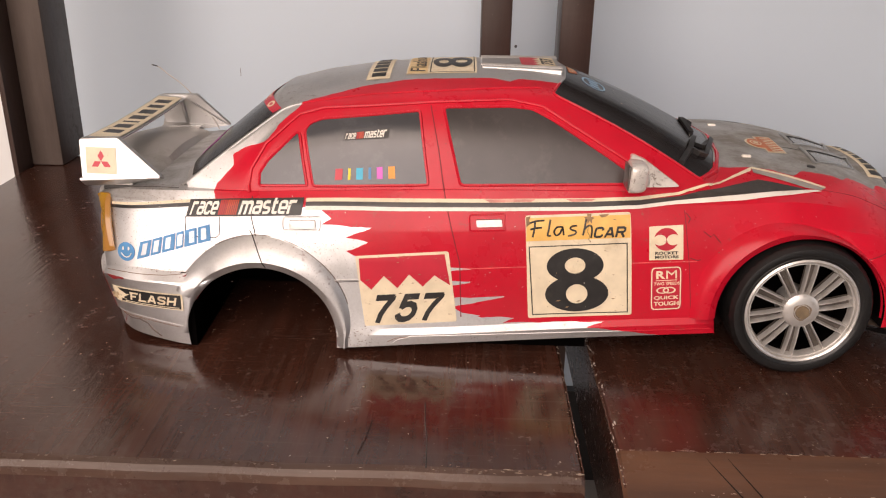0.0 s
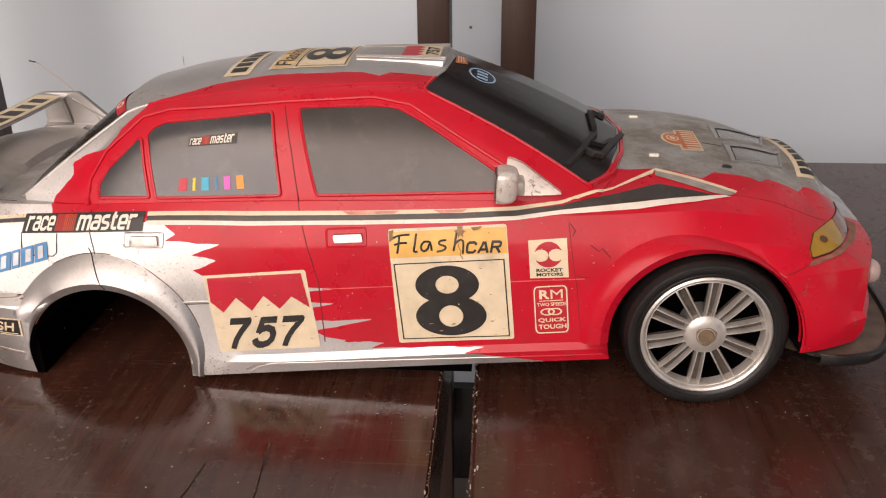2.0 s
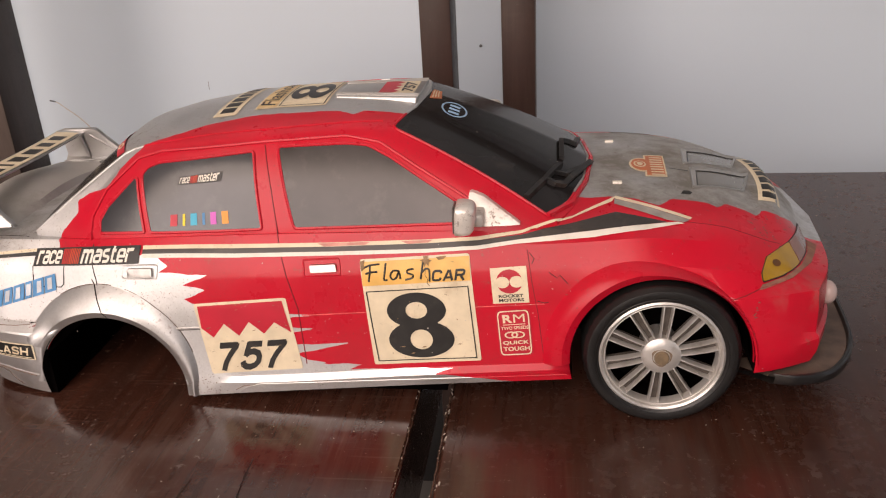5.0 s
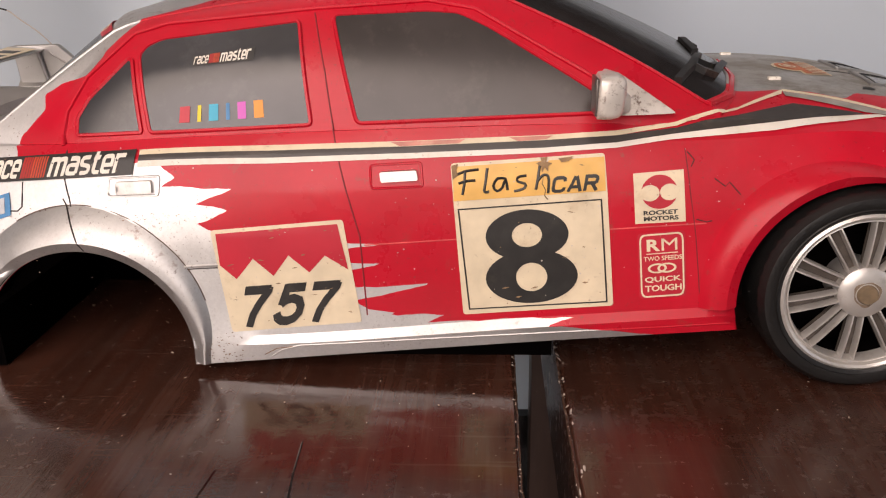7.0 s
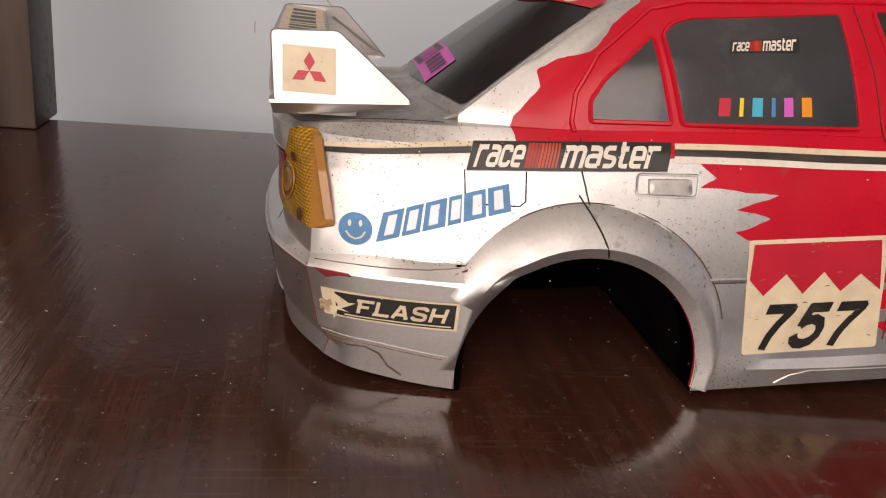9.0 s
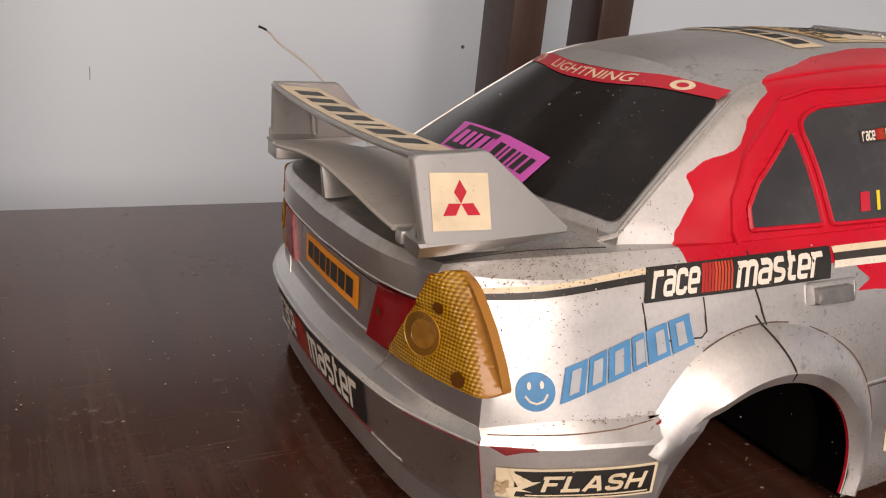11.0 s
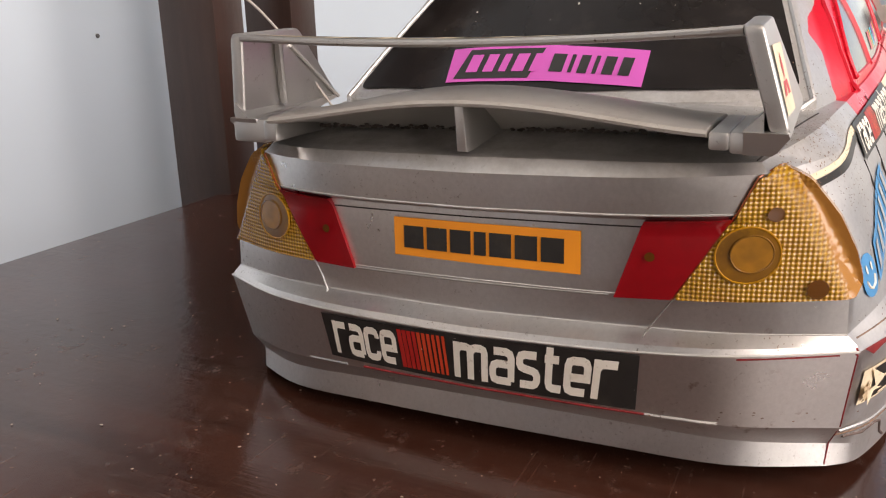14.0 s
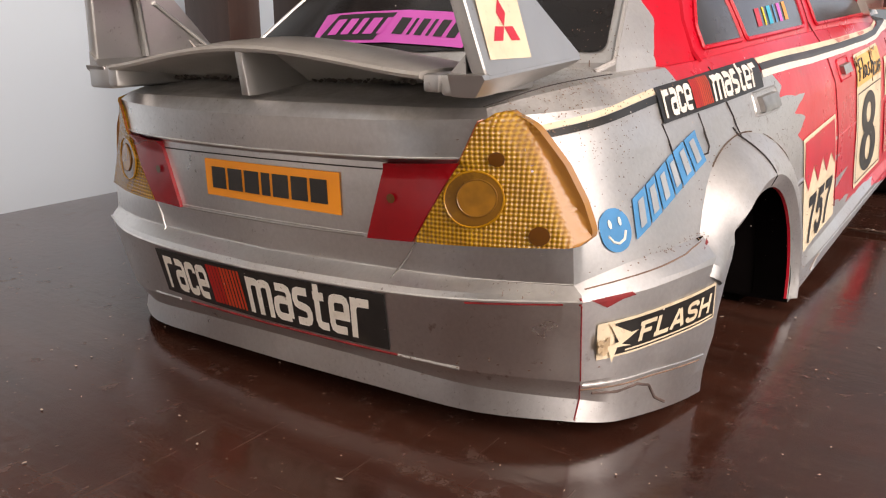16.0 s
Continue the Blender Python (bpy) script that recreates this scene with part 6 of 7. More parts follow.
# ---- lamps ----
def lens_material(name, base, cells):
    m = mat(name, base, 0.16, vary=0.12, scale=150, coat=0.2)
    nt = m.node_tree
    n, k = nt.nodes, nt.links
    b = n["Principled BSDF"]
    if cells:
        tc = n.new("ShaderNodeTexCoord")
        sep = n.new("ShaderNodeSeparateXYZ")
        k.new(tc.outputs["Object"], sep.inputs[0])
        add = None
        for ax in ("Y", "Z"):
            s1 = n.new("ShaderNodeMath")
            s1.operation = "MULTIPLY"
            s1.inputs[1].default_value = 2 * math.pi / 0.00092
            k.new(sep.outputs[ax], s1.inputs[0])
            s2 = n.new("ShaderNodeMath")
            s2.operation = "SINE"
            k.new(s1.outputs[0], s2.inputs[0])
            if add is None:
                add = s2.outputs[0]
            else:
                s3 = n.new("ShaderNodeMath")
                s3.operation = "ADD"
                k.new(add, s3.inputs[0])
                k.new(s2.outputs[0], s3.inputs[1])
                add = s3.outputs[0]
        bp = n.new("ShaderNodeBump")
        bp.inputs["Strength"].default_value, bp.inputs["Distance"].default_value = 0.4, 0.0004
        edge = n.new("ShaderNodeMapRange")
        edge.inputs["From Min"].default_value, edge.inputs["From Max"].default_value = -0.1822, -0.1806
        edge.inputs["To Min"].default_value, edge.inputs["To Max"].default_value = 1.0, 0.0
        k.new(sep.outputs["X"], edge.inputs["Value"])
        s4 = n.new("ShaderNodeMath")
        s4.operation = "MULTIPLY"
        k.new(add, s4.inputs[0])
        k.new(edge.outputs["Result"], s4.inputs[1])
        k.new(s4.outputs[0], bp.inputs["Height"])
        # Facet glints and the dark between them are put into the base colour.
        facet_glint = n.new("ShaderNodeMapRange")
        facet_glint.inputs["From Min"].default_value, facet_glint.inputs["From Max"].default_value = -1.7, 1.5
        k.new(s4.outputs[0], facet_glint.inputs["Value"])
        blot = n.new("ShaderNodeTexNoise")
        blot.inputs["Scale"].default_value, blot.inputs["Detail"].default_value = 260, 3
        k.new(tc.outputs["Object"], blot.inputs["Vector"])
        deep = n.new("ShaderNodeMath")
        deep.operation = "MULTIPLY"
        k.new(facet_glint.outputs["Result"], deep.inputs[0])
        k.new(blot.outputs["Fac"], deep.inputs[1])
        glint_tone = n.new("ShaderNodeValToRGB")
        glint_tone.color_ramp.elements[0].position, glint_tone.color_ramp.elements[1].position = 0.08, 0.46
        glint_tone.color_ramp.elements[0].color = (base[0] * 0.66, base[1] * 0.54, base[2] * 0.7, 1)
        glint_tone.color_ramp.elements[1].color = (base[0] * 1.32, base[1] * 1.34, base[2] * 3.0, 1)
        k.new(deep.outputs[0], glint_tone.inputs["Fac"])
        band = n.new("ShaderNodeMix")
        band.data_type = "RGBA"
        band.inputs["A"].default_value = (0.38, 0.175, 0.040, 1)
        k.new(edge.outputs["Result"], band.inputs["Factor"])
        k.new(glint_tone.outputs["Color"], band.inputs["B"])
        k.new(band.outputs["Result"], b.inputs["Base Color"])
        k.new(bp.outputs["Normal"], b.inputs["Normal"])
    b.inputs["Transmission Weight"].default_value = 0.0
    b.inputs["Subsurface Weight"].default_value = 0.0
    return m


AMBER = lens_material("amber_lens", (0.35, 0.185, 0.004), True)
AMBER_RIM = lens_material("amber_rim", (0.30, 0.075, 0.025), False)
AMBER_PLAIN = lens_material("amber_plain", (0.38, 0.175, 0.006), False)
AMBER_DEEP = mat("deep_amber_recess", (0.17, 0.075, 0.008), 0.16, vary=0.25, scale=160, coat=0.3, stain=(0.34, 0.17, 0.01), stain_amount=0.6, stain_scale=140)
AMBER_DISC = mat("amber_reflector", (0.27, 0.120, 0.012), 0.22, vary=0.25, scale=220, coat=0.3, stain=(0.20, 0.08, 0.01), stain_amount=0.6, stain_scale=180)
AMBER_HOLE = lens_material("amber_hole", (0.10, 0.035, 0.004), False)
RED_LENS = lens_material("red_lens", (0.24, 0.004, 0.008), False)
CLEAR = lens_material("dusty_clear_lens", (0.21, 0.085, 0.06), False)
AMBER_CORNER = lens_material("amber_corner", (0.34, 0.19, 0.012), False)
LEDGE_DUST = mat("ledge_dust", (0.25, 0.115, 0.08), 0.85, vary=0.3, scale=220, stain=(0.46, 0.03, 0.03), stain_amount=0.8, stain_scale=160)
AMB = racked((-0.0420, 0.0442), (-0.0529, 0.0628), (-0.0560, 0.0697), (-0.0592, 0.0709), (-0.0640, 0.0682), (-0.0694, 0.0612), (-0.0728, 0.0540), (-0.0744, 0.0480), (-0.0740, 0.0462), (-0.0725, 0.0456))
REDL = racked((-0.0302, 0.0436), (-0.0416, 0.0442), (-0.0522, 0.0620), (-0.0360, 0.0612))
def wrap(bm, out=0.0):
    """Keep a lens from running forward along the flank."""
    for v in bm.verts:
        limit = -0.1768 - (v.co.z - 0.047) * 0.20 - out
        if v.co.x > limit:
            v.co.x = limit


def thicken(bm, depth):
    top = list(bm.faces)
    r = bmesh.ops.extrude_face_region(bm, geom=top)
    for v in r["geom"]:
        if isinstance(v, bmesh.types.BMVert):
            v.co.x += depth
    return bm


for s in (1, -1):
    lamp = new("tail_lamp")
    lamp.parent = car
    lamp["label"] = "amber and red tail lamp"
    spread = 0.0 if s > 0 else -0.0014
    fl = (lambda pts: [(s * (a + spread * min(1.0, max(0.0, (-a - 0.053) / 0.008))), b) for a, b in pts])
    bm = sheet([rounded(fl(AMB), 0.0012)], "rear", 0.0010, 0.0016, None, None, 0.0, 6)
    wrap(bm)
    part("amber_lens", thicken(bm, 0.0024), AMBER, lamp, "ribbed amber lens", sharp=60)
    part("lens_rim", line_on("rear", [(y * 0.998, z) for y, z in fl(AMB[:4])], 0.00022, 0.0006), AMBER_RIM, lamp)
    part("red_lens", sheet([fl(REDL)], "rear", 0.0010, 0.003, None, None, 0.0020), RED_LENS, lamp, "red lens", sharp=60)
    # Flat discs: recess and screw holes get their shade as darker amber.
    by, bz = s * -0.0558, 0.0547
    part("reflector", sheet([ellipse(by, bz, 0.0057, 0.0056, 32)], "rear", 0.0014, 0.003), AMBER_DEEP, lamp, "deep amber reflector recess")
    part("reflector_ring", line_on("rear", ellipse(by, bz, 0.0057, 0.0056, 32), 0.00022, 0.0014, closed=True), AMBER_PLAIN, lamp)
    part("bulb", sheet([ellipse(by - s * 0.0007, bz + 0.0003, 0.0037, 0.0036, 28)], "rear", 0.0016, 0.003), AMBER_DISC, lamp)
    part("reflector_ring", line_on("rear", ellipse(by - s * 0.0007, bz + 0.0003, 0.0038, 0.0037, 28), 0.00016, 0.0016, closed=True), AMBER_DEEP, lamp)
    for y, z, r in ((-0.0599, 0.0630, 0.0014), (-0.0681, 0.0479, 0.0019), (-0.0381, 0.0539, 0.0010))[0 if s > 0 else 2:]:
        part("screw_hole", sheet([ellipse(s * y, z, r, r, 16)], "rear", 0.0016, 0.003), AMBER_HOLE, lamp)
    head = new("headlamp")
    head.parent = car
    head["label"] = "dusty headlamp with an amber corner"
    cw = "corner" if s < 0 else "far_corner"
    part("amber_lens", sheet([rounded([(0.0812, -0.0512), (0.0835, -0.0478), (0.0919, -0.0428), (0.1110, -0.0414), (0.1078, -0.0512), (0.0919, -0.0523)], 0.0008)], cw, 0.0006, 0.003, None, None, 0.0016), AMBER_CORNER, head, "amber corner lens")
    part("clear_lens", sheet([rounded([(0.1116, -0.0414), (0.1390, -0.0372), (0.1324, -0.0448), (0.1200, -0.0488), (0.1084, -0.0513)], 0.0008)], cw, 0.0006, 0.003, None, None, 0.0016), CLEAR, head, "dusty clear lens")
    part("bulb", sheet([ellipse(0.0935, -0.0468, 0.0022, 0.0016, 18)], cw, 0.0009, 0.003), AMBER_HOLE, head)
    part("seam", line_on(cw, [(0.0812, -0.0512), (0.0835, -0.0478), (0.0919, -0.0428), (0.1110, -0.0414), (0.1390, -0.0372)], 0.0003, 0.0003), GROOVE, head)
    part("seam", line_on(cw, [(0.0812, -0.0513), (0.0919, -0.0525), (0.1080, -0.0514), (0.1200, -0.0490), (0.1324, -0.0450)], 0.0003, 0.0003), GROOVE, head)
    part("dust_film", sheet([[(0.0772, -0.0534), (0.0800, -0.0521), (0.0919, -0.0530), (0.1080, -0.0522), (0.1210, -0.0494), (0.1335, -0.0452), (0.1352, -0.0490), (0.1147, -0.0533), (0.0947, -0.0548), (0.0786, -0.0540)]], cw, 0.0002, 0.003), LEDGE_DUST, car, "brown dust on the bumper ledge")
    bm = bmesh.new()
    bmesh.ops.create_uvsphere(bm, u_segments=20, v_segments=12, radius=0.0054)
    fc = lay("front", s * 0.0640, 0.0500, 0.0004)
    bmesh.ops.scale(bm, vec=(0.75, 0.95, 1.0), verts=bm.verts)
    bmesh.ops.translate(bm, vec=fc, verts=bm.verts)
    part("fog_lamp", bm, mat("frosted_fog_lens", (0.44, 0.34, 0.32), 0.22, vary=0.1), car, "round frosted fog lamp")

SCUFF = mat("brown_scuff", (0.20, 0.125, 0.085), 0.8, vary=0.4, scale=500)
scuffs = []
rng = random.Random(9)
for way, a, b, sa, sb, n_, size in (("top", 0.2010, -0.0570, 0.004, 0.004, 26, 0.0008), ("side", 0.1945, 0.0545, 0.001, 0.002, 6, 0.0008), ("side", -0.150, 0.0725, 0.018, 0.0018, 90, 0.00032), ("side", -0.149, 0.0402, 0.010, 0.0006, 70, 0.00032),
                                  ("side", -0.055, 0.0125, 0.006, 0.002, 26, 0.0004), ("side", 0.125, 0.0580, 0.004, 0.004, 12, 0.0006), ("side", -0.07, 0.0370, 0.004, 0.006, 20, 0.0004), ("side", 0.04, 0.072, 0.012, 0.0015, 14, 0.0003),
                                  ("side", -0.115, 0.0480, 0.012, 0.003, 50, 0.0004), ("side", -0.095, 0.0555, 0.020, 0.0012, 60, 0.0004), ("side", -0.052, 0.0080, 0.004, 0.004, 40, 0.0005), ("top", -0.160, -0.0625, 0.015, 0.0036, 520, 0.00026), ("top", -0.150, -0.0560, 0.012, 0.004, 130, 0.00026), ("side", -0.170, 0.0640, 0.010, 0.0035, 160, 0.00024), ("rear", -0.055, 0.0205, 0.015, 0.0008, 14, 0.0004), ("top", 0.213, -0.045, 0.006, 0.006, 22, 0.0006), ("side", -0.17, 0.0600, 0.01, 0.006, 26, 0.00035)):
    for _ in range(n_):
        ca, cb = a + rng.gauss(0, sa), b + rng.gauss(0, sb)
        k = rng.choice((4, 5, 6))
        t0 = rng.uniform(0, 3)
        scuffs.append((way, [(ca + size * rng.uniform(0.2, 0.8) * math.cos(t0 + 2 * math.pi * i / k) * 1.4, cb + size * rng.uniform(0.15, 0.6) * math.sin(t0 + 2 * math.pi * i / k)) for i in range(k)]))
bm = bmesh.new()
for way, poly in scuffs:
    on = [lay(way, p, q, 0.00065) for p, q in poly]
    if max((u - v).length for u in on for v in on) < 0.0016:
        bm.faces.new([bm.verts.new(u) for u in on])
sc = part("dirt_specks", bm, SCUFF, car, "brown dirt and chipped specks", smooth=False)
sc["kind"] = "stuff"

speck_rng = random.Random(17)
bm = bmesh.new()
for way, x0, x1, z0, z1, count in (("side", -0.175, 0.200, 0.020, 0.080, 150), ("top", 0.135, 0.212, -0.062, 0.055, 90), ("side", -0.02, 0.14, 0.030, 0.078, 90), ("rear", -0.068, 0.060, 0.012, 0.068, 60), ("top", 0.060, 0.118, -0.045, 0.045, 50), ("top", -0.135, -0.105, -0.04, 0.04, 40)):
    for _ in range(count):
        ca, cb = speck_rng.uniform(x0, x1), speck_rng.uniform(z0, z1)
        size = 0.00008 + 0.00022 * speck_rng.random() ** 3
        on = [lay(way, ca + size * math.cos(a) * 1.3, cb + size * math.sin(a), 0.00075) for a in (0.2, 1.7, 3.1, 4.6)]
        if max((u - v).length for u in on for v in on) < 0.0012:
            bm.faces.new([bm.verts.new(u) for u in on])
dust_ob = part("dust_fleck", bm, mat("pale_fleck", (0.62, 0.56, 0.50), 0.8, vary=0.2, scale=400), car, "pale dust flecks on the paint", smooth=False)
dust_ob["kind"] = "stuff"
CRACK = mat("dark_paint_crack", (0.09, 0.025, 0.022), 0.7, vary=0.3, scale=300)
for pts in ([(0.1085, 0.0690), (0.1120, 0.0665), (0.1132, 0.0678), (0.1168, 0.0640)], [(0.1035, 0.0560), (0.1068, 0.0552), (0.1085, 0.0556)], [(0.1000, 0.0770), (0.1022, 0.0745), (0.1012, 0.0725)]):
    part("paint_crack", line_on("side", pts, 0.00022, 0.0), CRACK, car)
for pts in ([(-0.1795, 0.0372), (-0.1700, 0.0376), (-0.1600, 0.0378), (-0.1480, 0.0382), (-0.1390, 0.0392)], [(-0.0395, 0.0078), (-0.0350, 0.0103), (-0.0250, 0.0117), (-0.0050, 0.0129)], [(-0.1760, 0.0138), (-0.1600, 0.0134), (-0.1420, 0.0116)]):
    part("grime_line", line_on("side", pts, 0.00018, 0.0), SCUFF, car)


# ---- wheels ----
def wheel_parts(parent):
    """Tyre with a fine tread and a silver rim with ten pairs of spokes, axle along y, outer face at -y."""
    R, W = 0.0338, 0.024
    bm = bmesh.new()
    prof = [(0.0262, -0.0105), (0.0272, -0.0117), (0.0279, -0.0119), (0.0282, -0.0116), (0.0300, -0.0120), (0.0316, -0.0116), (0.0319, -0.0109), (0.0331, -0.0096), (0.0336, -0.0085), (0.0338, -0.006),
            (0.0338, 0.006), (0.0336, 0.0085), (0.0331, 0.0098), (0.0318, 0.0114), (0.0295, 0.0122), (0.0262, 0.0105)]
    n = 96
    rows = []
    for i in range(n):
        t = 2 * math.pi * i / n
        rows.append([((r - (0.0007 if (i % 2 and r > 0.0334) else 0)) * math.cos(t), y, (r - (0.0007 if (i % 2 and r > 0.0334) else 0)) * math.sin(t)) for r, y in prof])
    grid(bm, rows + rows[:1])
    bmesh.ops.remove_doubles(bm, verts=bm.verts, dist=1e-6)
    part("tyre", bm, RUBBER, parent, "dusty black treaded tyre", sharp=50)
    bm = bmesh.new()
    prof = [(0.0264, 0.0105), (0.0232, 0.0100), (0.0231, -0.0060), (0.0236, -0.0095), (0.0239, -0.0102), (0.0243, -0.0101), (0.0245, -0.0094), (0.0248, -0.0096), (0.0250, -0.0112), (0.0258, -0.0118), (0.0266, -0.0112), (0.0266, -0.0100)]
    rows = [[(r * math.cos(2 * math.pi * i / 64), y, r * math.sin(2 * math.pi * i / 64)) for r, y in prof] for i in range(64)]
    grid(bm, rows + rows[:1])
    bmesh.ops.remove_doubles(bm, verts=bm.verts, dist=1e-6)
    # The barrel's inner part is near-black: shade behind the spokes as colour.
    for f in bm.faces:
        c = f.calc_center_median()
        if c.y > -0.001:
            f.material_index = 1
    part("rim", bm, [RIM_SILVER, SHADE_BLACK], parent, "silver plastic multi-spoke rim")
    for i in range(10):
        t = 2 * math.pi * (i + 0.35) / 10
        cs, sn = math.cos(t), math.sin(t)
        bm = bmesh.new()
        web = []
        for r, half in ((0.0075, 0.0018), (0.0160, 0.0020), (0.0248, 0.0023)):
            web.append([(r * cs - o * sn, y, r * sn + o * cs) for o, y in ((-half, -0.0048), (-half, -0.0066), (half, -0.0066), (half, -0.0048))])
        vs = grid(bm, web, True)
        bm.faces.new(vs[0])
        bm.faces.new(vs[-1])
        # The web lies between the ridges and carries its shade in the colour.
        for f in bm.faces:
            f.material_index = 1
        for s in (-1, 1):
            ridge = [(r, s * (0.00150 + 0.00055 * f), -0.0096 - 0.0005 * math.sin(math.pi * f) + (0.0004 if f in (0.0, 1.0) else 0)) for f, r in ((0.0, 0.0072), (0.1, 0.0088), (0.4, 0.0140), (0.7, 0.0190), (0.95, 0.0234), (1.0, 0.0243))]
            rows = []
            for r, o, y in ridge:
                rows.append([(r * cs - (o + dx) * sn, y + dy, r * sn + (o + dx) * cs) for dx, dy in ((-0.00046, 0.0030), (-0.00042, 0.0004), (-0.00020, -0.0002), (0.00020, -0.0002), (0.00042, 0.0004), (0.00046, 0.0030))])
            vs = grid(bm, rows, True)
            bm.faces.new(vs[0])
            bm.faces.new(vs[-1])
        end = [(0.0240 + 0.0007 * math.sin(math.pi * k / 6), -0.0018 + 0.0036 * k / 6) for k in range(7)]
        tube(bm, [(r * cs - o * sn, -0.0092, r * sn + o * cs) for r, o in end], 0.00055, 6)
        part("spoke", bm, [RIM_SILVER, RIM_SHADE], parent)
    bm = bmesh.new()
    prof = [(0.0, -0.0114), (0.0048, -0.0112), (0.0068, -0.0107), (0.0080, -0.0101), (0.0085, -0.0096), (0.0086, -0.0080), (0.0082, 0.004), (0.0, 0.004)]
    rows = [[(r * math.cos(2 * math.pi * i / 40), y, r * math.sin(2 * math.pi * i / 40)) for r, y in prof] for i in range(40)]
    grid(bm, rows + rows[:1])
    bmesh.ops.remove_doubles(bm, verts=bm.verts, dist=1e-6)
    part("hub", bm, RIM_SILVER, parent)
    bm = bmesh.new()
    prof = [(0.0, -0.0124), (0.0022, -0.0126), (0.0028, -0.0126), (0.0032, -0.0120), (0.0033, -0.0105), (0.0, -0.0105)]
    rows = [[(r * math.cos(2 * math.pi * i / 24), y, r * math.sin(2 * math.pi * i / 24)) for r, y in prof] for i in range(24)]
    grid(bm, rows + rows[:1])
    bmesh.ops.remove_doubles(bm, verts=bm.verts, dist=1e-6)
    part("axle_nut", bm, RUST, parent, "dull rusty axle nut")
    bm = bmesh.new()
    rows = [[(r * math.cos(2 * math.pi * i / 32), -0.01125, r * math.sin(2 * math.pi * i / 32)) for r in (0.0030, 0.0042 + 0.0003 * math.sin(i * 0.6) + 0.0002 * math.sin(i * 1.1))] for i in range(32)]
    grid(bm, rows + rows[:1])
    part("rust_stain", bm, mat("hub_stain", (0.27, 0.20, 0.14), 0.5, 0.3, vary=0.4, scale=400), parent, "brown stain round the nut")
    # Near-black disc closes the wheel and stands for the shade behind the spokes.
    bm = bmesh.new()
    c = bmesh.ops.create_cone(bm, cap_ends=True, segments=48, radius1=0.0236, radius2=0.0236, depth=0.002)["verts"]
    bmesh.ops.rotate(bm, verts=c, matrix=Matrix.Rotation(radians(90), 3, "X"))
    bmesh.ops.translate(bm, verts=c, vec=(0, 0.006, 0))
    part("brake_disc", bm, SHADE_BLACK, parent)


for sgn in (-1, 1):
    wheel = new("wheel")
    wheel.parent = car
    wheel.matrix_basis = pose(0.1565, sgn * 0.0850, 0.0338, 0, 0, 0 if sgn < 0 else 180)
    wheel_parts(wheel)


# ---- flared arches ----
def flare(cx, cz, r, outer, a0, a1, s, proud, settle=0, lip=0.0018):
    bm = bmesh.new()
    rows = []
    n = 44
    for i in range(n + 1):
        a = radians(a0 + (a1 - a0) * i / n)
        deg = math.degrees(a)
        ro = outer(deg)
        way = "side" if s < 0 else "far"
        po = lay(way, cx + ro * math.cos(a), cz + ro * math.sin(a), -0.0002)
        body_y = abs(lay(way, cx + (r + 0.004) * math.cos(a), cz + (r + 0.004) * math.sin(a), 0.0).y)
        fade = min(1.0, max(0.0, (deg - settle) / 24.0)) if settle else 0.0
        wi = proud * (1 - fade) + (body_y + 0.0004) * fade
        row = [Vector((cx + (r - 0.0005) * math.cos(a), s * (wi - 0.012), cz + (r - 0.0005) * math.sin(a))),
               Vector((cx + (r - 0.0005) * math.cos(a), s * (wi - lip - 0.0008), cz + (r - 0.0005) * math.sin(a))),
               Vector((cx + (r - 0.0003) * math.cos(a), s * (wi - lip), cz + (r - 0.0003) * math.sin(a)))]
        for f in (0.0, 0.22, 0.45, 0.65, 0.85, 1.0):
            r1 = r + min(0.0032, (ro - r) * 0.5)
            rr = r1 + (ro - r1) * f
            w = wi * (1 - f) + abs(po.y) * f + 0.0012 * math.sin(math.pi * f)
            row.append(Vector((cx + rr * math.cos(a), s * w, cz + rr * math.sin(a))))
        rows.append(row)
    grid(bm, rows)
    for f in bm.faces:
        c = f.calc_center_median()
        if math.hypot(c.x - cx, c.z - cz) < r:
            f.material_index = 2 if abs(c.y) < proud - 0.004 else 1
    return bm


def rear_outer(d):
    return 0.0425 + 0.0085 * max(0.0, math.sin(radians(min(max(d, 0), 180)))) ** 0.8


def front_outer(d):
    return 0.0405 + 0.0105 * (1 / (1 + math.exp(-(d - 105) / 14)))


for s in (-1, 1):
    part("wheel_arch", flare(-0.101, 0.0085, 0.0370, rear_outer, -6, 150, s, 0.0908, 120), [PAINT, RED_PAINT, SHADE_BLACK], car, "silver flared rear arch", sharp=24)
    part("wheel_arch", flare(0.1565, 0.0300, 0.0392, front_outer, 0, 184, s, 0.0938), [PAINT, RED_PAINT, SHADE_BLACK], car, "red flared front arch", sharp=24)

GRIME = mat("grime_line", (0.11, 0.075, 0.055), 0.8, vary=0.4, scale=200)


def on_flare(cx, cz, r, outer, deg, rad, proud):
    """A point of the near flare's surface at an angle and a radius."""
    a = radians(deg)
    ro = outer(deg)
    po = lay("side", cx + ro * math.cos(a), cz + ro * math.sin(a), 0.0)
    r1 = r + min(0.0032, (ro - r) * 0.5)
    if rad < r1:
        w = proud - 0.0018 * (r1 - rad) / (r1 - r)
    else:
        f = min(1.0, (rad - r1) / (ro - r1))
        w = proud * (1 - f) + abs(po.y) * f + 0.0012 * math.sin(math.pi * f)
    return Vector((cx + rad * math.cos(a), -w, cz + rad * math.sin(a)))


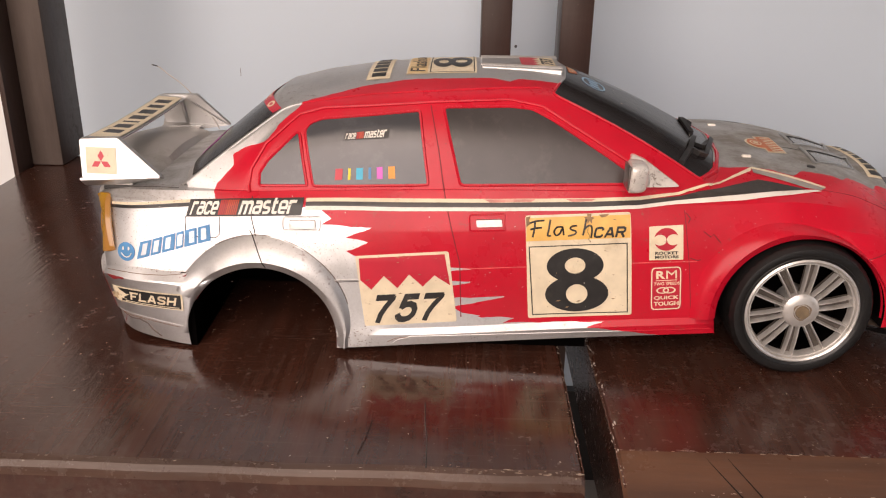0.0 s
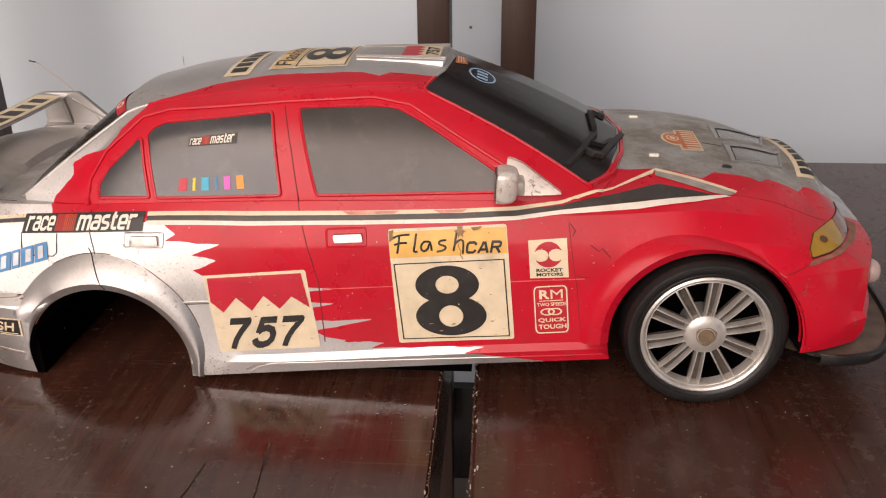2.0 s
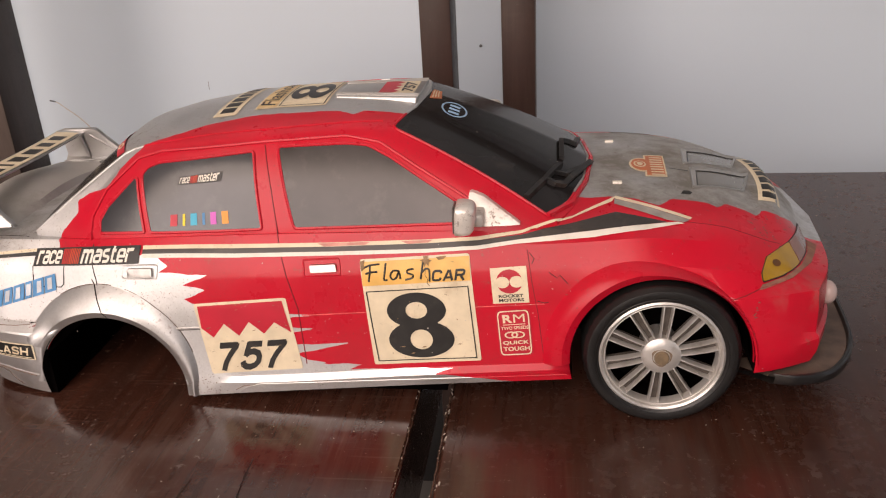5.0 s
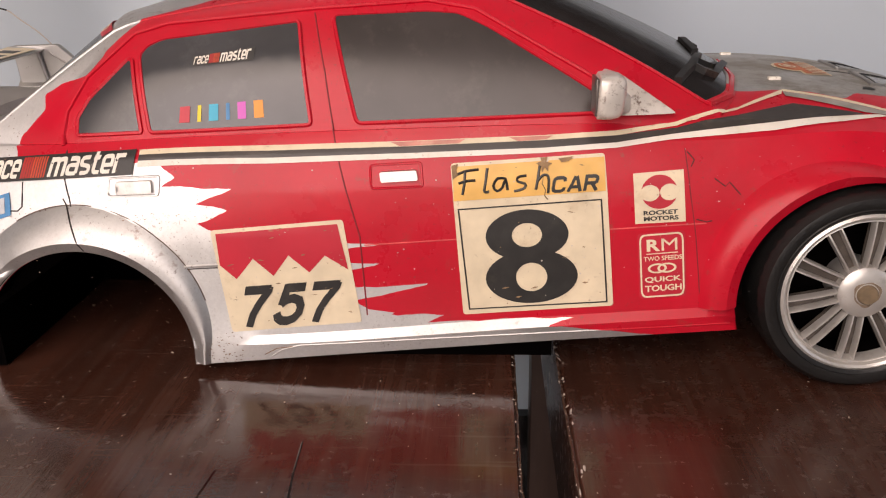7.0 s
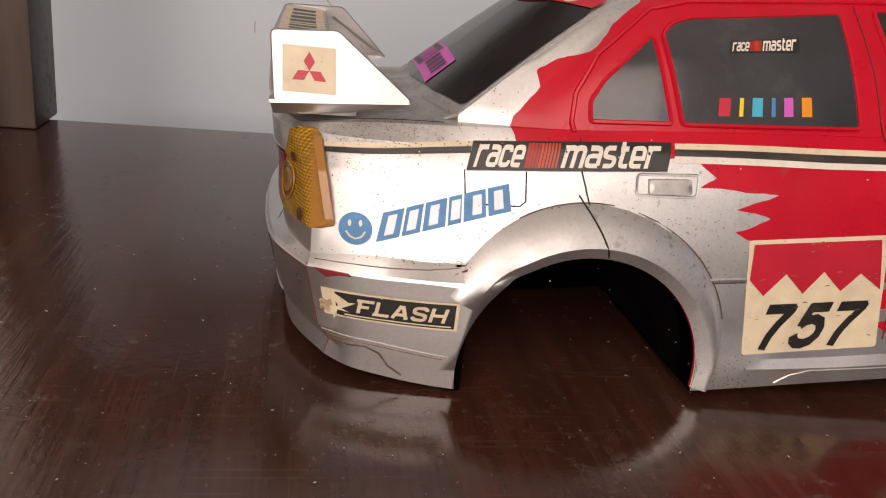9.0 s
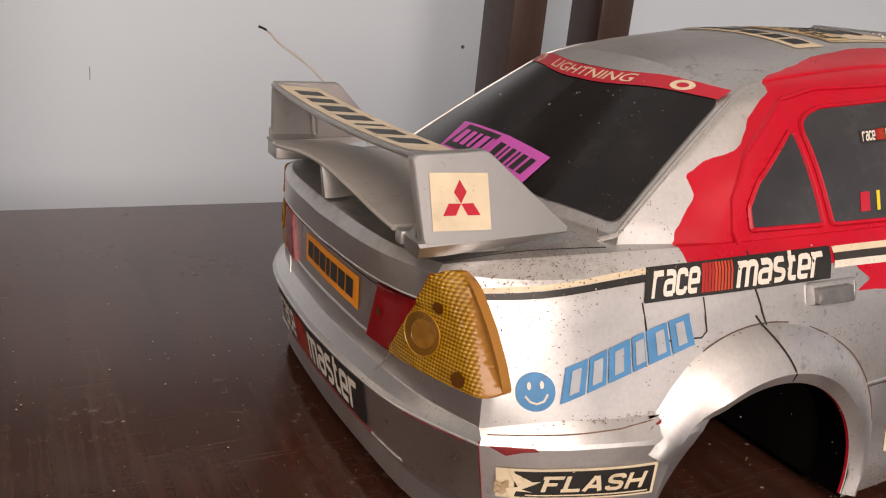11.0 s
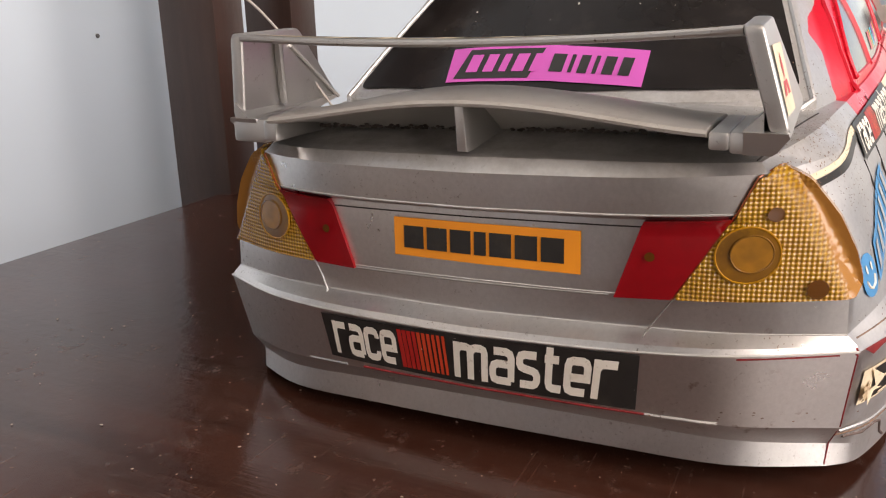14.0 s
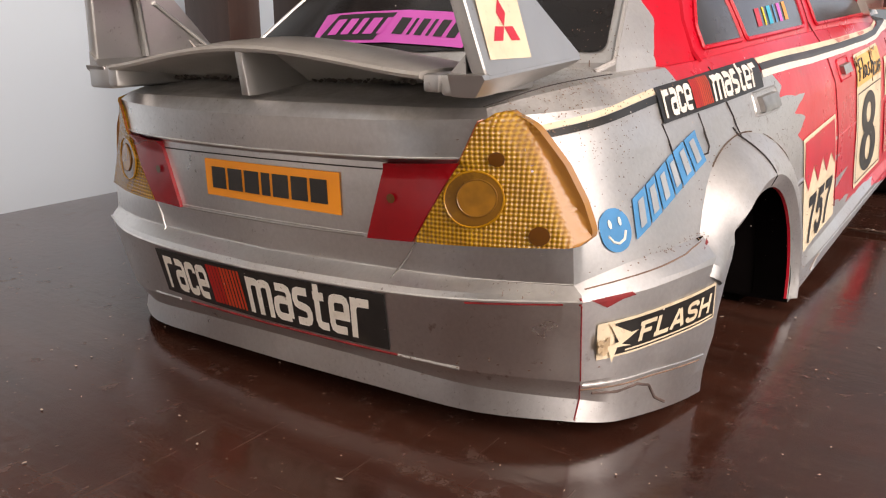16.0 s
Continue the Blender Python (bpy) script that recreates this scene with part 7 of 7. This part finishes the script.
seam = [on_flare(-0.101, 0.0085, 0.0370, rear_outer, 84.5 + 9.5 * i / 10, 0.0372 + 0.0136 * i / 10, 0.0908) for i in range(11)]
part("panel_line", tube(bmesh.new(), seam + [lay("side", -0.1060, 0.0612, 0.0)], 0.00028, 5), GROOVE, car)
for a0, a1 in ((24, 76), (84, 116)):
    part("grime_line", tube(bmesh.new(), [on_flare(-0.101, 0.0085, 0.0370, rear_outer, a0 + (a1 - a0) * i / 20, rear_outer(a0 + (a1 - a0) * i / 20) - 0.0001, 0.0908) for i in range(21)], 0.0002, 5), GRIME, car)
# Two added near-black boxes keep the space under the car and arches dark.
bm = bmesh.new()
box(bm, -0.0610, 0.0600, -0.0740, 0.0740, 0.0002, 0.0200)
part("underbody", bm, SHADE_BLACK, car)
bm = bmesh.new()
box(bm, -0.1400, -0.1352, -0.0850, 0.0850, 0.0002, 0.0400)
part("wheel_well", bm, SHADE_BLACK, car, "added black panel that darkens the rear arch's inside")

# ---- spoiler ----
spoiler = new("spoiler")
spoiler.parent = car
spoiler["label"] = "silver double-deck rear spoiler with worn end plates"


PLATE_SIDES = {-1: ((-0.1947, 0.0977), (-0.1755, 0.0987), (-0.1528, 0.0803), (-0.1930, 0.0783), 0.0610, 0.30), 1: ((-0.1930, 0.0965), (-0.1702, 0.0970), (-0.1507, 0.0778), (-0.1922, 0.0764), 0.0634, 0.09)}


def plate_y(side, z):
    """Height of an end plate's outer face above the car's centre plane; the far one is bent outwards."""
    a, slope = PLATE_SIDES[side][4:]
    return a - (z - 0.079) * slope


DUSTY_SILVER = mat("dusty_silver_paint", (0.44, 0.42, 0.39), 0.45, 0.25, vary=0.10, scale=30, stain=(0.24, 0.205, 0.165), stain_amount=0.75, stain_scale=26, bump=0.1, bump_scale=200)
speckle(DUSTY_SILVER, (0.10, 0.07, 0.05), 900, 0.62, 0.70, 0.6, 22)
for s in (-1, 1):
    rear_top, front_top, tip, rear_low = PLATE_SIDES[s][:4]
    bm = bmesh.new()
    outer = rounded([rear_top, (front_top[0] - 0.006, rear_top[1] * 0.4 + front_top[1] * 0.6), front_top, tip, rear_low], 0.0016, 4)
    drop = [(x, z, plate_y(s, z)) for x, z in outer]
    rows = []
    cx, cz = sum(p[0] for p in outer) / len(outer), sum(p[1] for p in outer) / len(outer)
    for inset, pull in ((0.0, 0.030), (0.0003, 0.010), (0.0009, 0.0), (0.0025, 0.0), (0.0031, 0.012), (0.0034, 0.035)):
        rows.append([(x + (cx - x) * pull, s * (y - inset), z + (cz - z) * pull) for x, z, y in drop])
    vs = grid(bm, rows, True)
    bm.faces.new(vs[0])
    bm.faces.new(vs[-1])
    plate_ob = part("end_plate", bm, SILVER_PAINT, spoiler, "chipped silver end plate", sharp=28)
    # skirt under the plate, tucked in towards the boot lid
    bm = bmesh.new()
    rows = []
    for f in range(13):
        u = f / 12
        x = rear_low[0] - 0.0012 + (tip[0] - rear_low[0]) * u * 0.985
        top = rear_low[1] + (tip[1] - rear_low[1]) * u + 0.0006
        low = 0.0746 + 0.0044 * u ** 1.6 - (0.0012 if s > 0 else 0.0)
        y1 = plate_y(s, top)
        y0 = y1 - 0.0026 * (1 - u * 0.4)
        rows.append([(x, s * y1, top), (x + 0.0004, s * (y1 + 0.0003), top - 0.0009), (x + 0.0012, s * (y0 + 0.0008), low + 0.0006), (x + 0.0014, s * y0, low), (x + 0.0014, s * (y0 - 0.0050 * (1 - u * 0.6)), low), (x, s * (y0 - 0.0050 * (1 - u * 0.6)), top)])
    vs = grid(bm, rows, True)
    bm.faces.new(vs[0])
    bm.faces.new(vs[-1])
    part("skirt", bm, SILVER_PAINT, plate_ob, sharp=30)
    # rib down the inner face, under the blade's end
    bm = bmesh.new()
    rib = [(-0.1800 + 0.0025 * u, s * (plate_y(s, 0.0940 - 0.0150 * u) - 0.0042), 0.0940 - 0.0150 * u) for u in (0, 0.25, 0.5, 0.75, 1.0)]
    part("rib", tube(bm, rib, 0.0011, 8), SILVER_PAINT, plate_ob)
    bm = bmesh.new()
    part("rib", tube(bm, [(front_top[0] - 0.004 + (tip[0] - front_top[0] + 0.003) * u, s * (plate_y(s, 0.095 - 0.016 * u) - 0.0036), front_top[1] - 0.0042 - 0.0150 * u) for u in (0, 0.5, 1.0)], 0.0006, 6), SILVER_PAINT, plate_ob)
    # stepped foot
    bm = bmesh.new()
    yi, yo = (0.0473, 0.0578) if s < 0 else (0.0500, 0.0632)
    z0, z1 = (0.0749, 0.0788) if s < 0 else (0.0715, 0.0770)
    for a, b, x0, zl in ((yi, yi + 0.0038, -0.1938, z0 + 0.0004), (yi + 0.0036, yo, -0.1930, z0 - 0.0002)):
        box(bm, x0, -0.1690, min(s * a, s * b), max(s * a, s * b), zl, z1, 0.0007)
    part("foot", bm, SILVER_PAINT, spoiler, sharp=40)
    bm = bmesh.new()
    gus = [(-0.1930, s * (yo - 0.0052), z1 - 0.0004), (-0.1930, s * (yo - 0.0010), z1 - 0.0004), (-0.1930, s * (yo - 0.0012), z1 + 0.0036)]
    vs = grid(bm, [gus, [(x + 0.0160, y, z) for x, y, z in gus]], True)
    bm.faces.new(vs[0])
    bm.faces.new(vs[-1])
    part("gusset", bm, SILVER_PAINT, spoiler, smooth=False)


def upper(f):
    """The blade's rear and front edge at f across, sagging in the middle."""
    sag = 0.0017 * (1 - f * f)
    return 0.0552 * f + 0.0032, (-0.1938 - 0.0008 * (1 - f * f), 0.0962 - 0.0006 * f - sag), (-0.1770, 0.0950 - 0.0006 * f - sag * 0.6)


def blade_mesh():
    bm = bmesh.new()
    rows = []
    for i in range(41):
        f = i / 20 - 1
        y, (x0, z0), (x1, z1) = upper(f)
        row = []
        for u, h in ((0, 0.15), (0.02, 0.42), (0.10, 0.5), (0.3, 0.5), (0.8, 0.45), (1, 0.2), (1, -0.2), (0.8, -0.45), (0.3, -0.5), (0.10, -0.5), (0.02, -0.42), (0, -0.15)):
            row.append((x0 + (x1 - x0) * u, y, z0 + (z1 - z0) * u + h * 0.0017))
        rows.append(row)
    vs = grid(bm, rows, True)
    bm.faces.new(vs[0])
    bm.faces.new(vs[-1])
    return bm


def deck_mesh():
    """The lower deck: a shell with a rolled rear lip, crowned in the middle and let down to the boot lid in front."""
    bm = bmesh.new()
    rows = []
    for i in range(41):
        f = i / 20 - 1
        y = 0.0495 * f + 0.0025
        c = max(0.0, math.cos(f * math.pi / 2)) ** 1.3
        zr = 0.0776 - 0.0008 * f + 0.0050 * c
        xr = -0.1942 - 0.0016 * (1 - f * f)
        lid = 0.0742 - 0.0012 * f
        row = [(xr, zr - 0.0006), (xr - 0.0003, zr), (xr + 0.0002, zr + 0.0006), (xr + 0.0012, zr + 0.0008), (xr + 0.008, zr + 0.0010 + 0.0008 * c), (xr + 0.017, zr + 0.0009 + 0.0012 * c), (-0.1690, zr + 0.0004 + 0.0002 * c),
               (-0.1630, zr - 0.0012 - 0.0010 * c), (-0.1600, lid), (-0.1745, lid), (-0.1760, lid + 0.0012), (-0.1850, zr - 0.0016), (xr + 0.0018, zr - 0.0010)]
        rows.append([(x, y, z) for x, z in row])
    vs = grid(bm, rows, True)
    bm.faces.new(vs[0])
    bm.faces.new(vs[-1])
    return bm


part("wing_blade", blade_mesh(), SILVER_PAINT, spoiler, sharp=35)
part("lower_deck", deck_mesh(), [DUSTY_SILVER], spoiler, "dusty silver lower deck", sharp=35)
bm = bmesh.new()
strut_rows = []
for x, zt, zb in ((-0.1952, 0.0826, 0.0722), (-0.1920, 0.0828, 0.0722), (-0.1800, 0.0812, 0.0735), (-0.1700, 0.0780, 0.0745)):
    strut_rows.append([(x + 0.0016, 0.0012, zb), (x + 0.0016, 0.0036, zb), (x, 0.0034, zt), (x, 0.0014, zt)])
vs = grid(bm, strut_rows, True)
bm.faces.new(vs[0])
bm.faces.new(vs[-1])
bmesh.ops.bevel(bm, geom=[e for e in bm.edges if e.verts[0].co.x < -0.192 and e.verts[1].co.x < -0.192], offset=0.0003, segments=2, profile=0.5, affect="EDGES")
part("strut", bm, SILVER_PAINT, spoiler)
bm = bmesh.new()
grime_rng = random.Random(31)
grit = []
for _ in range(260):
    f = grime_rng.uniform(-0.95, 0.95)
    if abs(f) > 0.08:
        grit.append((-0.1757 + grime_rng.gauss(0, 0.0003), 0.0495 * f + 0.0025, 0.07425 - 0.0012 * f + abs(grime_rng.gauss(0, 0.0003)), grime_rng.uniform(0.0002, 0.0006)))
for x, y, z, r in grit:
    bm.faces.new([bm.verts.new((x - 0.0003, y + r * math.cos(a) * 1.5, z + r * math.sin(a) * 0.7)) for a in (0.3, 1.6, 2.9, 4.1, 5.4)])
grit_ob = part("grit_line", bm, mat("dark_grit", (0.07, 0.055, 0.045), 0.85, vary=0.4, scale=500), spoiler, "dark grit along the deck's foot", smooth=False)
grit_ob["kind"] = "stuff"
AERIAL = mat("dull_wire", (0.50, 0.46, 0.42), 0.5, 0.3, vary=0.2)
wire = spline([(-0.1575, 0.058, 0.0755), (-0.1622, 0.0600, 0.0826), (-0.1706, 0.061, 0.0926), (-0.1799, 0.063, 0.1018), (-0.1890, 0.0645, 0.1080), (-0.1938, 0.0640, 0.1122), (-0.1975, 0.0622, 0.1138)], 30)
aerial = part("aerial", tube(bmesh.new(), wire[:27], 0.00036, 6), AERIAL, car, "thin bent wire aerial")
part("tip", tube(bmesh.new(), wire[26:], 0.00042, 6), BLACK_PLASTIC, aerial, "dark wire tip")

# ---- mirrors ----
MIRROR_PAINT = mat("worn_mirror_paint", (0.70, 0.66, 0.61), 0.34, 0.35, vary=0.12, scale=150, stain=(0.20, 0.125, 0.08), stain_amount=0.85, stain_scale=130, bump=0.15, bump_scale=250)
speckle(MIRROR_PAINT, (0.12, 0.07, 0.045), 520, 0.56, 0.66, 0.8, 90)
for s in (-1, 1):
    mirror = new("wing_mirror")
    mirror.parent = car
    mirror["label"] = "worn silver wing mirror"
    bm = bmesh.new()
    rows = []
    for x, sc in ((0.0698, 0.88), (0.0703, 0.98), (0.0725, 1.0), (0.0745, 0.98), (0.0764, 0.92), (0.0776, 0.78), (0.0782, 0.50)):
        row = []
        for i in range(24):
            a = 2 * math.pi * i / 24
            cy, cz = math.cos(a), math.sin(a)
            ry = 0.0066 * abs(cy) ** 0.36 * (1 if cy > 0 else -1) * sc
            rz = 0.0066 * abs(cz) ** 0.36 * (1 if cz > 0 else -1) * sc
            row.append((x + 0.0004 * cz, s * (0.0905 + ry), 0.0962 + rz - 0.05 * ry))
        rows.append(row)
    vs = grid(bm, rows, True)
    bm.faces.new(vs[0])
    bm.faces.new(vs[-1])
    part("shell", bm, MIRROR_PAINT, mirror, sharp=50)
    bm = bmesh.new()
    box(bm, 0.0690, 0.0700, s * 0.0905 - 0.0055, s * 0.0905 + 0.0055, 0.0907, 0.1017, 0.0003)
    part("mirror_glass", bm, mat("tarnished_mirror", (0.15, 0.13, 0.12), 0.3, 0.5, vary=0.3, scale=120), mirror, "tarnished grey mirror face")
    bm = sheet([rounded([(0.0725, 0.0864), (0.0965, 0.0866), (0.0800, 0.0975), (0.0740, 0.0995)], 0.0012)], "side" if s < 0 else "far", 0.0032, 0.004, None, None, 0.0034)
    box(bm, 0.0735, 0.0810, -0.0870 if s < 0 else 0.0720, -0.0720 if s < 0 else 0.0870, 0.0900, 0.0955, 0.001)
    part("bracket", bm, MIRROR_PAINT, mirror)

# ---- front splitter ----
bm = bmesh.new()
half = spline([(0.204, 0.0955), (0.215, 0.0965), (0.2315, 0.0890), (0.2462, 0.060), (0.2525, 0.0)], 26)
ring = [(p.x, -p.y) for p in half] + [(p.x, p.y) for p in half[-2::-1]]
rows = []
for inset, z in ((0.020, 0.0213), (0.001, 0.0213), (0.0, 0.0223), (0.0, 0.0253), (0.0008, 0.0263), (0.0022, 0.0263), (0.003, 0.0243), (0.030, 0.0241)):
    rows.append([(x - inset * 0.8, y * (1 - inset * 6), z) for x, y in ring])
grid(bm, rows[:7])
SPLITTER = mat("worn_black_plastic", (0.010, 0.0095, 0.0095), 0.34, vary=0.3, stain=(0.13, 0.09, 0.065), stain_amount=0.4, stain_scale=40)
splitter = part("splitter", bm, SPLITTER, car, "scuffed black front splitter")
bm = bmesh.new()
grid(bm, rows[6:])
part("tray", bm, mat("dirty_tray", (0.11, 0.078, 0.060), 0.6, vary=0.45, scale=90, stain=(0.22, 0.16, 0.12), stain_amount=0.7, stain_scale=70), splitter, "brown dirty splitter tray")


# ---- badge and strip on the spoiler ----
def on_plate(u, v, h):
    x = -0.1905 + 0.0150 * u - 0.0005 * v
    z = 0.0815 + 0.0125 * v - 0.0002 * u
    return (x, -(plate_y(-1, z) + h), z)


def plate_patch(polys, material, parent, h, name="print"):
    bm = bmesh.new()
    for p in polys:
        bm.faces.new([bm.verts.new(on_plate(u, v, h)) for u, v in p])
    return part(name, bm, material, parent)


badge = plate_patch([rect(0, 0, 1, 1)], STICKER_CREAM, spoiler, 0.00025, "badge_sticker")
badge["label"] = "cream sticker with three red lozenges"
for a in (90, 210, 330):
    ca, sa = math.cos(radians(a)), math.sin(radians(a))
    w = 0.45
    poly = []
    for r, t in ((0.0, 0), (0.19, w), (0.37, 0), (0.19, -w)):
        b = radians(a) + t * 1.2
        rr = r if t == 0 else 0.21
        poly.append((0.5 + rr * math.cos(b), 0.47 + rr * 1.12 * math.sin(b)))
    plate_patch([poly], STICKER_RED, spoiler, 0.00035, "lozenge")


def on_blade(u, v, h):
    f = (0.5 - u) * 1.86
    y, (x0, z0), (x1, z1) = upper(f)
    return (x0 + (x1 - x0) * (0.08 + 0.84 * v), y, z0 + (z1 - z0) * (0.08 + 0.84 * v) + 0.00088 + h)


def blade_patch(polys, material, parent, h, name="print"):
    bm = bmesh.new()
    for p in polys:
        bm.faces.new([bm.verts.new(on_blade(u, v, h)) for u, v in p])
    return part(name, bm, material, parent)


strip = blade_patch([[(i / 12, 0), ((i + 1) / 12, 0), ((i + 1) / 12, 1), (i / 12, 1)] for i in range(12)], STICKER_CREAM, spoiler, 0.00005, "strip_sticker")
strip["label"] = "cream strip with black marks along the blade"
at = 0.08
for wd in (0.075, 0.07, 0.095, 0.085, 0.03, 0.08, 0.08):
    blade_patch([[(at, 0.2), (at + wd, 0.2), (at + wd, 0.8), (at, 0.8)]], STICKER_BLACK, spoiler, 0.00011, "bar")
    at += wd + 0.05


# ---- the body sits a little askew on its bare tail: racked down and out at the far rear ----
def settle(v):
    w = min(1.0, max(0.0, (-0.02 - v.x) / 0.13))
    w = w * w * (3 - 2 * w)
    g = 0.45 + 0.55 * w if v.x < 0.06 else 0.45 * max(0.0, 1 - (v.x - 0.06) / 0.12)
    v.y += TAIL_SHIFT * w * min(1.0, max(0.0, (v.y + 0.0790) / 0.02))
    v.z -= TAIL_DROP * g * (v.y + 0.0765)


def parts_under(ob):
    for child in ob.children:
        if child.name.split(".")[0] not in ("wheel", "spoiler", "aerial"):
            yield child
            yield from parts_under(child)


bpy.context.view_layer.update()
for ob in list(parts_under(car)):
    if ob.type == "MESH":
        for v in ob.data.vertices:
            settle(v.co)
